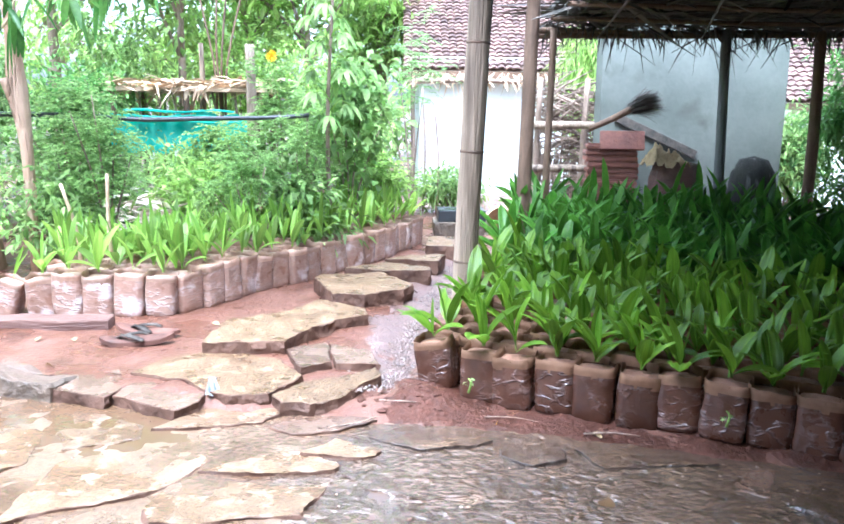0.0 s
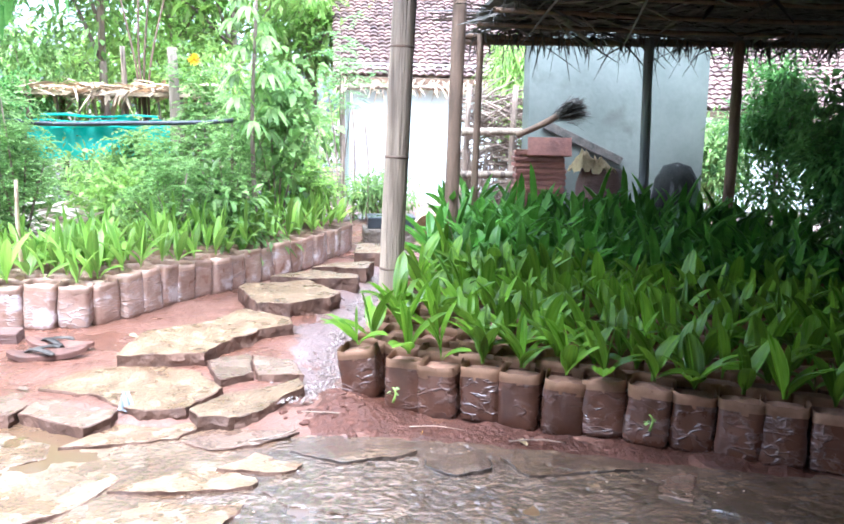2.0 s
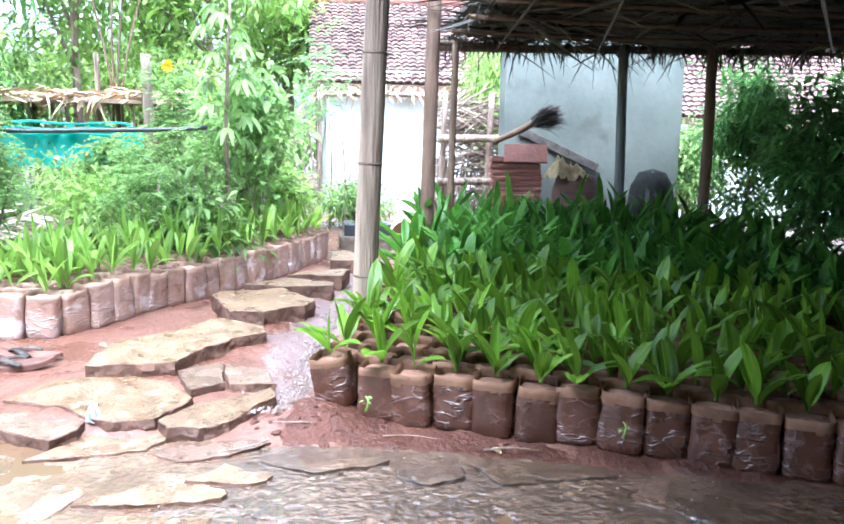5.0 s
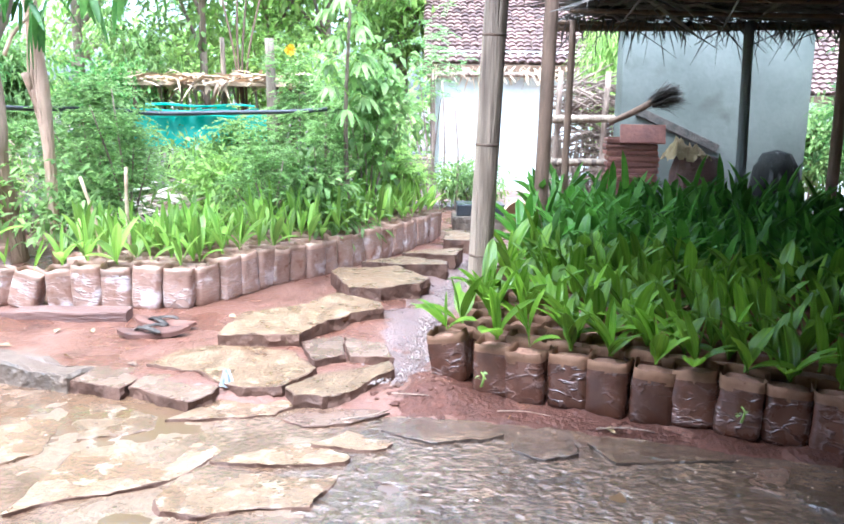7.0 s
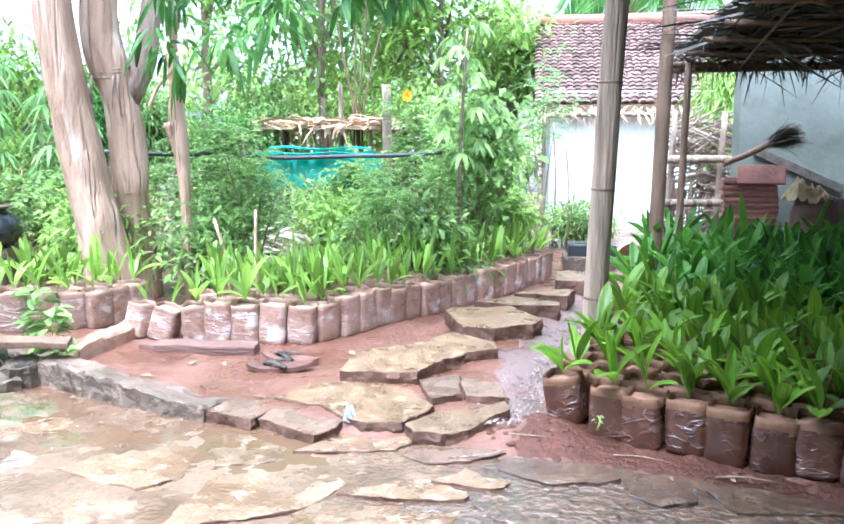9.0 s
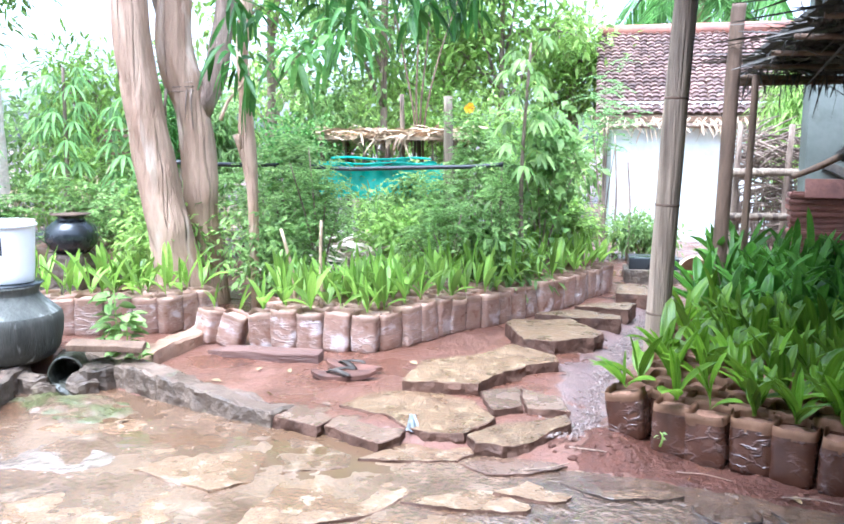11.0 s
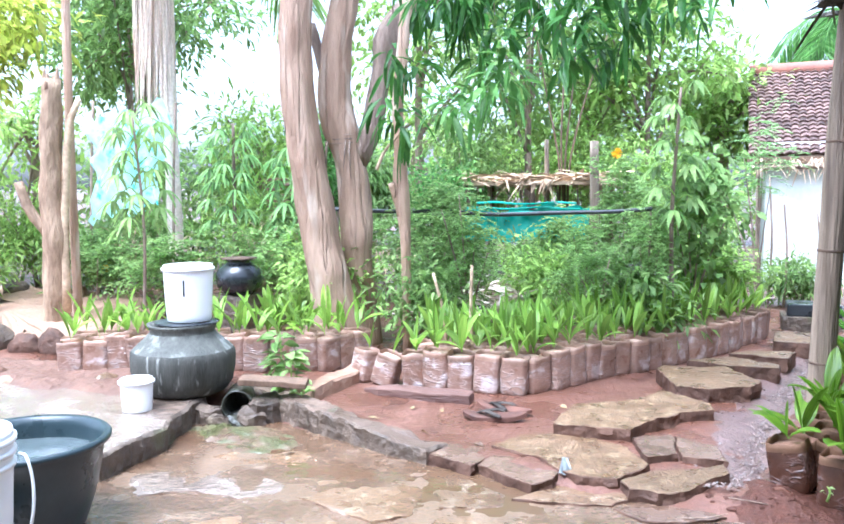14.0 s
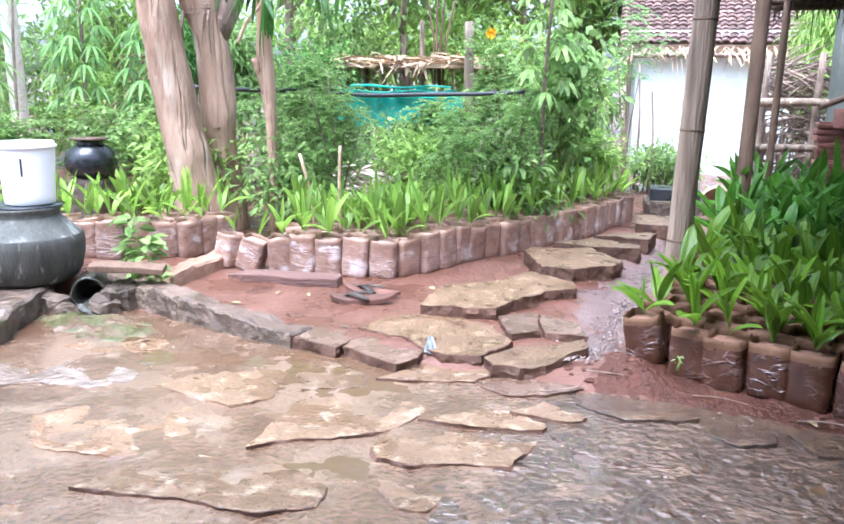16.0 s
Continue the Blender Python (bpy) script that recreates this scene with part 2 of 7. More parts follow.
HUSK = surf("pinkish_dry_frond", (0.70, 0.55, 0.44), (0.88, 0.77, 0.67), scale=10, rough=(0.6, 0.9), bump=0.4, rand="island", vary=0.2)
CUTWOOD = surf("pale_tan_bark", (0.17, 0.105, 0.06), (0.36, 0.25, 0.16), scale=8, rough=(0.6, 0.9), bump=1.0, fine=22, stretch=(2, 2, 0.6), deep=0.02,
               spot=((0.20, 0.12, 0.07), 4, 0.6))
# White plaster with thatch shade painted in as dark grey-green.
SHADED_PLASTER = surf("shaded_white_plaster", (0.122, 0.134, 0.113), (0.188, 0.2, 0.17), scale=2.0, grainy=0.14, rough=(0.6, 0.9), bump=0.4, fine=18, vary=0,
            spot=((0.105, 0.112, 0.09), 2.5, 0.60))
CLAY = surf("red_clay_tile", (0.192, 0.08, 0.06), (0.32, 0.136, 0.096), scale=6, rough=(0.55, 0.85), bump=0.5, rand="object", vary=0.3)
ROOF = surf("aged_roof_tile", (0.115, 0.073, 0.061), (0.255, 0.16, 0.132), scale=5, rough=(0.5, 0.8), bump=0.5, rand="island", vary=0.4)
POTM = surf("grey_cement_pot", (0.075, 0.076, 0.064), (0.155, 0.15, 0.127), scale=5, rough=(0.6, 0.9), bump=0.9, fine=36, spec=0.25, stretch=(2, 2, 0.5),
            spot=((0.30, 0.305, 0.275), 5, 0.56))
WHITE = surf("white_plastic", (0.86, 0.86, 0.85), (0.9, 0.9, 0.89), scale=3, grainy=0.02, rough=(0.25, 0.4), bump=0.03, vary=0.02)
TUB = surf("dark_grey_plastic", (0.022, 0.036, 0.041), (0.036, 0.054, 0.06), scale=5, grainy=0.08, rough=(0.25, 0.4), bump=0.05, vary=0.05)
BLACK = surf("black_plastic", (0.012, 0.014, 0.016), (0.03, 0.033, 0.036), scale=6, grainy=0.08, rough=(0.2, 0.4), bump=0.1)
TEAL = surf("green_shade_net", (0.04, 0.46, 0.34), (0.13, 0.62, 0.49), scale=6, grainy=0.12, rough=(0.5, 0.8), bump=0.4, fine=90, see=0.45)
# White and teal mottling paints blown light and leaf shadow on the sheet.
AQUA = surf("light_mottled_aqua_sheet", (0.45, 0.90, 0.87), (0.95, 0.96, 0.96), scale=4, grainy=0.04, rough=(0.4, 0.7), bump=0.2, see=0.3, spot=((0.14, 0.70, 0.64), 8, 0.55))
HOSE = surf("black_hose", (0.03, 0.032, 0.035), (0.06, 0.06, 0.065), scale=10, rough=(0.3, 0.5), bump=0.1)
CLOTH = surf("yellow_sack_cloth", (0.24, 0.165, 0.075), (0.38, 0.28, 0.145), scale=8, rough=(0.8, 0.95), bump=0.6)
YELLOW = surf("yellow_petal", (0.75, 0.42, 0.01), (0.85, 0.55, 0.02), scale=10, rough=(0.5, 0.7), bump=0.1, see=0.2)
RUBBER = surf("worn_brown_rubber", (0.06, 0.025, 0.015), (0.16, 0.072, 0.048), scale=14, rough=(0.6, 0.85), bump=0.4)
STRAP = surf("grey_strap", (0.018, 0.014, 0.011), (0.12, 0.1, 0.084), scale=26, rough=(0.8, 0.95), bump=0.2, spec=0.2)


def water_material(name, colour, rough, bump):
    m = bpy.data.materials.new(name)
    m.use_nodes = True
    nt = m.node_tree
    p = nt.nodes["Principled BSDF"]
    p.inputs["Base Color"].default_value = (*colour, 1)
    p.inputs["Roughness"].default_value = rough
    p.inputs["Specular IOR Level"].default_value = 0.6
    tc = nt.nodes.new("ShaderNodeTexCoord")
    n = nt.nodes.new("ShaderNodeTexNoise")
    n.inputs["Scale"].default_value, n.inputs["Detail"].default_value = 16, 3
    nt.links.new(tc.outputs["Object"], n.inputs["Vector"])
    n2 = nt.nodes.new("ShaderNodeTexNoise")
    n2.inputs["Scale"].default_value, n2.inputs["Detail"].default_value = 2.5, 4
    nt.links.new(tc.outputs["Object"], n2.inputs["Vector"])
    mr = nt.nodes.new("ShaderNodeValToRGB")
    mr.color_ramp.elements[0].color = (colour[0] * 0.75, colour[1] * 0.72, colour[2] * 0.7, 1)
    mr.color_ramp.elements[1].color = (colour[0] * 1.2, colour[1] * 1.2, colour[2] * 1.2, 1)
    nt.links.new(n2.outputs["Fac"], mr.inputs["Fac"])
    nt.links.new(mr.outputs[0], p.inputs["Base Color"])
    b = nt.nodes.new("ShaderNodeBump")
    b.inputs["Strength"].default_value, b.inputs["Distance"].default_value = bump, 0.01
    nt.links.new(n.outputs["Fac"], b.inputs["Height"])
    nt.links.new(b.outputs[0], p.inputs["Normal"])
    return m


MUDDY = water_material("shallow_muddy_water", (0.122, 0.072, 0.04), 0.04, 0.2)
CLEAR = water_material("water_in_tub", (0.09, 0.11, 0.11), 0.03, 0.12)

KERBTOP = surf("muddy_kerb_top", (0.082, 0.052, 0.034), (0.15, 0.102, 0.07), scale=5, rough=(0.4, 0.8), bump=1.0, fine=24, deep=0.015)
WETSOIL = surf("soaked_red_soil", (0.054, 0.019, 0.010), (0.104, 0.038, 0.022), scale=4, rough=(0.3, 0.75), bump=1.0, fine=44, vary=0, deep=0.02, spec=0.35, grainy=0.4)
WETGRIT = surf("wet_grit_film", (0.115, 0.064, 0.05), (0.205, 0.135, 0.115), scale=9, rough=(0.22, 0.55), bump=1.0, fine=60, vary=0, coat=0.25, deep=0.010, grainy=0.45)
# Darker grey than the pot's shoulder, with pale streaks.
POTLOW = surf("dark_pot_side", (0.042, 0.041, 0.034), (0.10, 0.096, 0.08), scale=5, rough=(0.55, 0.85), bump=0.8, fine=34, spec=0.25, stretch=(4, 4, 0.6),
              spot=((0.343, 0.337, 0.293), 6, 0.6))
PLATFORM_GLARE = surf("wet_platform_and_glare_stone", (0.181, 0.125, 0.0903), (0.327, 0.258, 0.202), scale=4, rough=(0.08, 0.35), bump=1.0, fine=26, vary=0, coat=0.8, deep=0.014, spec=0.8)
MOSS = surf("wet_green_moss", (0.062, 0.066, 0.02), (0.145, 0.13, 0.058), scale=9, rough=(0.15, 0.5), bump=1.0, fine=50, vary=0, deep=0.01, coat=0.4,
            spot=((0.155, 0.10, 0.06), 6, 0.48))
SLIME = surf("black_green_drain_slime", (0.018, 0.019, 0.012), (0.055, 0.052, 0.034), scale=8, rough=(0.3, 0.6), bump=1.0, fine=30, vary=0, deep=0.015, coat=0.15)
GRIT = surf("wet_grit", (0.084, 0.0525, 0.0385), (0.182, 0.126, 0.105), scale=20, rough=(0.25, 0.5), bump=0.2, rand="island", vary=0.4)


# ---- mesh helpers ----
def mesh(name, verts, faces, material, smooth=False):
    me = bpy.data.meshes.new(name)
    me.from_pydata([tuple(v) for v in verts], [], [tuple(f) for f in faces])
    me.materials.append(material)
    if smooth:
        me.polygons.foreach_set("use_smooth", [True] * len(me.polygons))
        if smooth != True:
            me.set_sharp_from_angle(angle=radians(smooth))
    me.update()
    return me


def put(name, me, parent=None, m=None, label=""):
    """Links mesh data as one object, alone or under a thing."""
    ob = new(name, me)
    if parent:
        ob.parent = parent
    if m is not None:
        ob.matrix_basis = m
    return tagged(ob, label)


def thing(name, m, label, category, group="", kind=""):
    ob = new(name)
    ob.matrix_basis = m
    ob.empty_display_size = 0.05
    return tagged(ob, label, category, group, kind)


def fbm(x, y, z=0.0, s=1.0):
    return noise.fractal(Vector((x * s, y * s, z * s)), 1.0, 2.0, 4)


def lathe(profile, seg=24, crumple=0.0, seed=0.0, close_top=False, square=0.0):
    """A body of revolution from (radius, height) rows, slightly crumpled."""
    vs, fs = [], []
    for r, h in profile:
        for k in range(seg):
            a = 2 * math.pi * k / seg
            q = r * (1 + square * (abs(math.sin(2 * a)) - 0.5)) if square < 1 else r / (abs(math.cos(a)) ** square + abs(math.sin(a)) ** square) ** (1 / square)
            if crumple and r > 0.01:
                q += crumple * noise.noise(Vector((math.cos(a) * 3 + seed, math.sin(a) * 3, h * 14 + seed)))
            vs.append((q * math.cos(a), q * math.sin(a), h))
    for j in range(len(profile) - 1):
        for k in range(seg):
            a, b = j * seg + k, j * seg + (k + 1) % seg
            fs.append((a, b, b + seg, a + seg))
    if close_top:
        fs.append(tuple((len(profile) - 1) * seg + k for k in range(seg)))
    return vs, fs


def tube(points, radii, seg=12, rough=0.0, seed=0.0, flutes=0, cap=True):
    """A tapered, uneven limb along a bent line."""
    pts = [Vector(p) for p in points]
    vs, fs = [], []
    up = Vector((0.3, 1, 0.1)).normalized()
    for j, p in enumerate(pts):
        d = (pts[min(j + 1, len(pts) - 1)] - pts[max(j - 1, 0)]).normalized()
        side = d.cross(up).normalized()
        if side.length < 0.1:
            side = d.cross(Vector((1, 0, 0))).normalized()
        other = side.cross(d)
        for k in range(seg):
            a = 2 * math.pi * k / seg
            r = radii[j] * (1 + rough * noise.noise(Vector((math.cos(a) * 1.5 + seed, math.sin(a) * 1.5, p.z * 4 + seed))))
            if flutes:
                r *= 1 + 0.022 * math.sin(flutes * a + 2.5 * noise.noise(Vector((seed, 0, p.z * 1.5))))
                r *= 1 - 0.06 * max(0.0, 1 - 5 * abs(noise.noise(Vector((math.cos(a) * 3.2 + seed, math.sin(a) * 3.2, p.z * 0.7)))))
                r *= 1 + 0.05 * noise.noise(Vector((math.cos(a) * 5, math.sin(a) * 5 + seed, p.z * 7)))
            vs.append(p + side * r * math.cos(a) + other * r * math.sin(a))
    n = len(pts)
    for j in range(n - 1):
        for k in range(seg):
            a, b = j * seg + k, j * seg + (k + 1) % seg
            fs.append((a, b, b + seg, a + seg))
    if cap:
        fs.append(tuple(range(seg - 1, -1, -1)))
        fs.append(tuple((n - 1) * seg + k for k in range(seg)))
    return vs, fs


def spline(points, n):
    """A smooth line through a few points."""
    p = [Vector(q) for q in points]
    p = [2 * p[0] - p[1]] + p + [2 * p[-1] - p[-2]]
    out = []
    for i in range(n):
        t = i / (n - 1) * (len(p) - 3)
        k = min(int(t), len(p) - 4)
        u = t - k
        a, b, c, d = p[k:k + 4]
        out.append(0.5 * (2 * b + (c - a) * u + (2 * a - 5 * b + 4 * c - d) * u * u + (3 * b - a - 3 * c + d) * u ** 3))
    return out


def limb(points, r0, r1, n=10, seg=10, rough=0.15, seed=0.0, flutes=0):
    line = spline(points, n)
    radii = [r0 + (r1 - r0) * i / (n - 1) for i in range(n)]
    return tube(line, radii, seg, rough, seed, flutes)


def merge(*bodies):
    vs, fs = [], []
    for v, f in bodies:
        k = len(vs)
        vs.extend(v)
        fs.extend(tuple(i + k for i in q) for q in f)
    return vs, fs


def box(x0, x1, y0, y1, z0, z1):
    v = [(x, y, z) for z in (z0, z1) for y in (y0, y1) for x in (x0, x1)]
    return v, [(0, 2, 3, 1), (4, 5, 7, 6), (0, 1, 5, 4), (2, 6, 7, 3), (0, 4, 6, 2), (1, 3, 7, 5)]


def soft_box(sx, sy, sz, bevel=0.004, wobble=0.0, seed=0.0):
    """A block with rounded, slightly worn edges, standing on its base."""
    bm = bmesh.new()
    bmesh.ops.create_cube(bm, size=1)
    bmesh.ops.scale(bm, vec=(sx, sy, sz), verts=bm.verts)
    bmesh.ops.translate(bm, vec=(0, 0, sz / 2), verts=bm.verts)
    bmesh.ops.bevel(bm, geom=bm.edges[:], offset=bevel, segments=2, affect="EDGES", profile=0.6)
    if wobble:
        bmesh.ops.subdivide_edges(bm, edges=[e for e in bm.edges if e.calc_length() > max(sx, sy, sz) * 0.45], cuts=5, use_grid_fill=True)
        for v in bm.verts:
            v.co += Vector((noise.noise(v.co * 7 + Vector((seed, 0, 0))), noise.noise(v.co * 7 + Vector((0, seed, 5))),
                            noise.noise(v.co * 7 + Vector((3, 0, seed))))) * wobble
    vs = [v.co.copy() for v in bm.verts]
    bm.verts.index_update()
    fs = [tuple(v.index for v in f.verts) for f in bm.faces]
    bm.free()
    return vs, fs


# ---- leaves ----
rng = np.random.default_rng(7)


def unit(a):
    return a / np.maximum(np.linalg.norm(a, axis=-1, keepdims=True), 1e-6)


def leaf_mesh(name, base, way, length, width, droop, material, segs=2):
    """Many folded, drooping leaves as one mesh: base points, directions, sizes."""
    n = len(base)
    way = unit(way)
    side = unit(np.cross(way, np.array([0, 0, 1.0]) + 0.35 * rng.normal(size=(n, 3))))
    up = np.cross(side, way)
    rows = []
    for s in range(segs + 1):
        f = s / segs
        w = width * (0.12 if s == 0 else math.sin(math.pi * min(0.97, f * 0.82 + 0.12)) ** 0.8)
        c = base + way * (length * f)[:, None] + np.array([0, 0, -1.0]) * (droop * length * f * f)[:, None]
        lift = up * (0.22 * w)[:, None]
        rows += [c - side * (w / 2)[:, None] + lift, c, c + side * (w / 2)[:, None] + lift]
    v = np.stack(rows, 1)
    k = v.shape[1]
    quads = []
    for s in range(segs):
        a = 3 * s
        quads += [(a, a + 1, a + 4, a + 3), (a + 1, a + 2, a + 5, a + 4)]
    q = (np.array(quads)[None] + (np.arange(n) * k)[:, None, None]).reshape(-1, 4)
    v = v.reshape(-1, 3)
    me = bpy.data.meshes.new(name)
    me.vertices.add(len(v))
    me.vertices.foreach_set("co", v.astype(np.float32).ravel())
    me.loops.add(q.size)
    me.loops.foreach_set("vertex_index", q.astype(np.int32).ravel())
    me.polygons.add(len(q))
    me.polygons.foreach_set("loop_start", np.arange(0, q.size, 4, dtype=np.int32))
    me.polygons.foreach_set("loop_total", np.full(len(q), 4, dtype=np.int32))
    me.materials.append(material)
    me.update(calc_edges=True)
    me.validate()
    return me


def clump_leaves(name, centres, spread, per, length, width, material, droop=0.35, flat=0.0, segs=2):
    """Leaves round clump centres, pointing out of their clump, with gaps between the clumps."""
    c = np.repeat(np.array(centres, float), per, 0)
    off = rng.normal(size=c.shape) * spread
    base = c + off * np.array([1, 1, 0.8])
    way = unit(off) + 0.5 * rng.normal(size=c.shape) + np.array([0, 0, -flat])
    n = len(c)
    L = length * rng.uniform(0.6, 1.3, n)
    W = width * rng.uniform(0.7, 1.2, n)
    return leaf_mesh(name, base, way, L, W, droop * rng.uniform(0.3, 1.4, n), material, segs)


def spray_leaves(name, centres, per, stalk, pairs, leaflet, width, material, sag=0.35, rise=0.25):
    """Compound leaves: thin arching stalks set with pairs of small leaflets, several to a shoot."""
    c = np.repeat(np.array(centres, float), per, 0)
    n = len(c)
    a = rng.uniform(0, 2 * np.pi, n)
    way = unit(np.stack([np.cos(a), np.sin(a), rng.normal(rise, 0.3, n)], 1))
    c = c + rng.normal(size=c.shape) * 0.035
    L = stalk * rng.uniform(0.65, 1.25, n)
    base, lead, size = [], [], []
    flatside = unit(np.cross(way, np.array([0, 0, 1.0])))
    for k in range(pairs):
        f = (k + 1.0) / pairs
        p = c + way * (L * f)[:, None] - np.array([0, 0, 1.0]) * (sag * L * f * f)[:, None]
        for s in (-1, 1):
            base.append(p)
            lead.append(flatside * s + way * 0.55 + rng.normal(size=way.shape) * 0.15 - np.array([0, 0, 0.25 * f]))
            size.append(leaflet * (1.0 - 0.45 * abs(f - 0.45)) * rng.uniform(0.8, 1.2, n))
    base, lead, size = np.concatenate(base), np.concatenate(lead), np.concatenate(size)
    return leaf_mesh(name, base, lead, size, size * width, np.full(len(size), 0.15), material, 2)


def crown_points(n, x, y, z, rx, ry, rz, shell=0.55):
    """Uneven clump places in a crown."""
    d = unit(rng.normal(size=(n, 3)))
    r = rng.uniform(shell, 1.0, n) * (0.8 + 0.35 * np.sin(3 * d[:, 0] + 5 * d[:, 2] + x) * rng.uniform(0.3, 1, n))
    return np.array([x, y, z]) + d * r[:, None] * np.array([rx, ry, rz])


# ---- ground: one sheet, the yard lower than the red soil beyond the kerb ----
EDGE = [(-30, 3.55), (-2.75, 3.5), (-2.1, 3.24), (-1.5, 3.05), (-0.85, 2.9), (-0.35, 2.84), (0.2, 2.74), (0.6, 2.62), (1.0, 2.52), (1.4, 2.38), (3.0, 1.9), (30, 1.0)]
TRACK = [(-0.12, 2.9), (-0.02, 3.6), (0.08, 4.3), (0.24, 5.0), (0.42, 5.8), (0.55, 7.0), (0.6, 8.5)]


def edge_y(x):
    return float(np.interp(x, [p[0] for p in EDGE], [p[1] for p in EDGE]))


def smooth(a, b, t):
    u = min(1, max(0, (t - a) / (b - a)))
    return u * u * (3 - 2 * u)


def ground_z(x, y):
    d = y - edge_y(x)
    yard = -0.011 + 0.006 * fbm(x, y, 0, 3)
    high = 0.05 + 0.018 * fbm(x, y, 2, 1.3) + 0.006 * fbm(x, y, 4, 9)
    if x > -0.6:
        high -= 0.025 * smooth(0.9, 0, d)
        high += 0.055 * math.exp(-((x - 0.07) ** 2 + (y - 2.87) ** 2) / 0.012) + 0.045 * math.exp(-((x - 0.01) ** 2 + (y - 3.02) ** 2) / 0.012) + 0.022 * max(0, fbm(x, y, 7, 11)) * smooth(0.7, 0.1, d)
    tx = float(np.interp(y, [p[1] for p in TRACK], [p[0] for p in TRACK]))
    high -= 0.045 * math.exp(-((x - tx) / 0.13) ** 2) * smooth(2.9, 3.2, y)
    high += 0.05 * smooth(-2.3, -3.0, x) + 0.12 * smooth(5.0, 8.0, y) * smooth(0.0, -1.0, x) + 0.02 * smooth(3.55, 3.72, y) * smooth(6.0, 5.0, y) * smooth(-2.2, -2.5, x)
    w = smooth(-0.03, 0.05, d) if x < -0.7 else smooth(-0.12, 0.12, d)
    far = smooth(14, 30, math.hypot(x, y))
    return (yard * (1 - w) + high * w) * (1 - far) + 0.1 * far


def ground():
    xs = sorted(set([round(-5 + 0.05 * i, 3) for i in range(181)] + [-400, -150, -60, -30, -20, -14, -10, -8, -7, -6, 4.5, 5, 6, 8, 12, 20, 40, 100, 400]))
    ys = sorted(set([round(0.4 + 0.05 * i, 3) for i in range(153)] + [-400, -100, -30, -10, -4, -2, -1, 0, 8.5, 9, 10, 11, 12, 14, 17, 22, 30, 60, 150, 400]))
    vs = [(x, y, ground_z(x, y)) for y in ys for x in xs]
    w = len(xs)
    fs = [(j * w + i, j * w + i + 1, (j + 1) * w + i + 1, (j + 1) * w + i) for j in range(len(ys) - 1) for i in range(w - 1)]
    ob = put("ground", mesh("ground", vs, fs, SOIL, True))
    tagged(ob, "wet red laterite soil with darker damp patches", "ground", kind="structure")


ground()

# shallow rain water standing in the yard
ys = [(x, edge_y(x) - 0.03) for x in np.linspace(-3.4, 2.4, 24)]
pv = [(x, y, -0.0030) for x, y in ys] + [(x, -1.2, -0.0030) for x, y in ys]
pf = [(i + 24, i + 25, i + 1, i) for i in range(23)]
tagged(put("puddle", mesh("puddle", pv, pf, MUDDY)), "thin sheet of muddy rain water between paving stones", "puddle", kind="structure")


def mud_bed():
    """Rough wet mortar and mud that fills the joints of the yard."""
    xs = [-3.4 + 0.02 * i for i in range(291)]
    vs, fs, w = [], [], 101
    for x in xs:
        e = edge_y(x) - 0.02
        for j in range(w):
            y = 0.9 + (e - 0.9) * j / (w - 1)
            dip = 0.0045 * smooth(0.75, 0.3, e - y) * smooth(-2.5, -2.1, x) * smooth(-0.75, -1.0, x)
            vs.append((x, y, 0.0012 - dip + 0.006 * fbm(x, y, 9, 3) + 0.0024 * fbm(x, y, 5, 14)))
    fs = [(i * w + j, (i + 1) * w + j, (i + 1) * w + j + 1, i * w + j + 1) for i in range(290) for j in range(w - 1)]
    me = mesh("mud_mortar", vs, fs, MUD, True)
    me.materials.append(GREY)
    grey = []
    for f in fs:
        x, y = (vs[f[0]][0] + vs[f[2]][0]) / 2, (vs[f[0]][1] + vs[f[2]][1]) / 2
        grey.append(int(x > -0.36 + 0.5 * max(0, y - 2.3) + 0.16 * fbm(x, y, 3, 5) + 0.05 * fbm(x, y, 6, 22)))
    me.polygons.foreach_set("material_index", grey)
    tagged(put("mud_mortar", me), "wet brown mud and gritty grey mortar between the paving stones", "mud", kind="structure")


mud_bed()

# a rill of rain water and grit along the path
def rill_z(y):
    tx = float(np.interp(y, [p[1] for p in TRACK], [p[0] for p in TRACK]))
    return tx, ground_z(tx, y) + 0.019


def rill():
    vs, n, w = [], 110, 11
    for i in range(n):
        y = 2.98 + 4.6 * i / (n - 1)
        tx, z = rill_z(y)
        for k in range(w):
            u = 2 * k / (w - 1) - 1
            x = tx - 0.04 + u * 0.29
            vs.append((x, y, ground_z(x, y) + 0.007 - 0.020 * u * u - 0.03 * smooth(3.3, 2.98, y) + 0.013 * fbm(x, y, 3, 6)))
    fs = [(i * w + k, i * w + k + 1, (i + 1) * w + k + 1, (i + 1) * w + k) for i in range(n - 1) for k in range(w - 1)]
    tagged(put("rill", mesh("rill", vs, fs, WETGRIT, True)), "shallow rill of rain water over grit beside the slabs", "water", kind="structure")


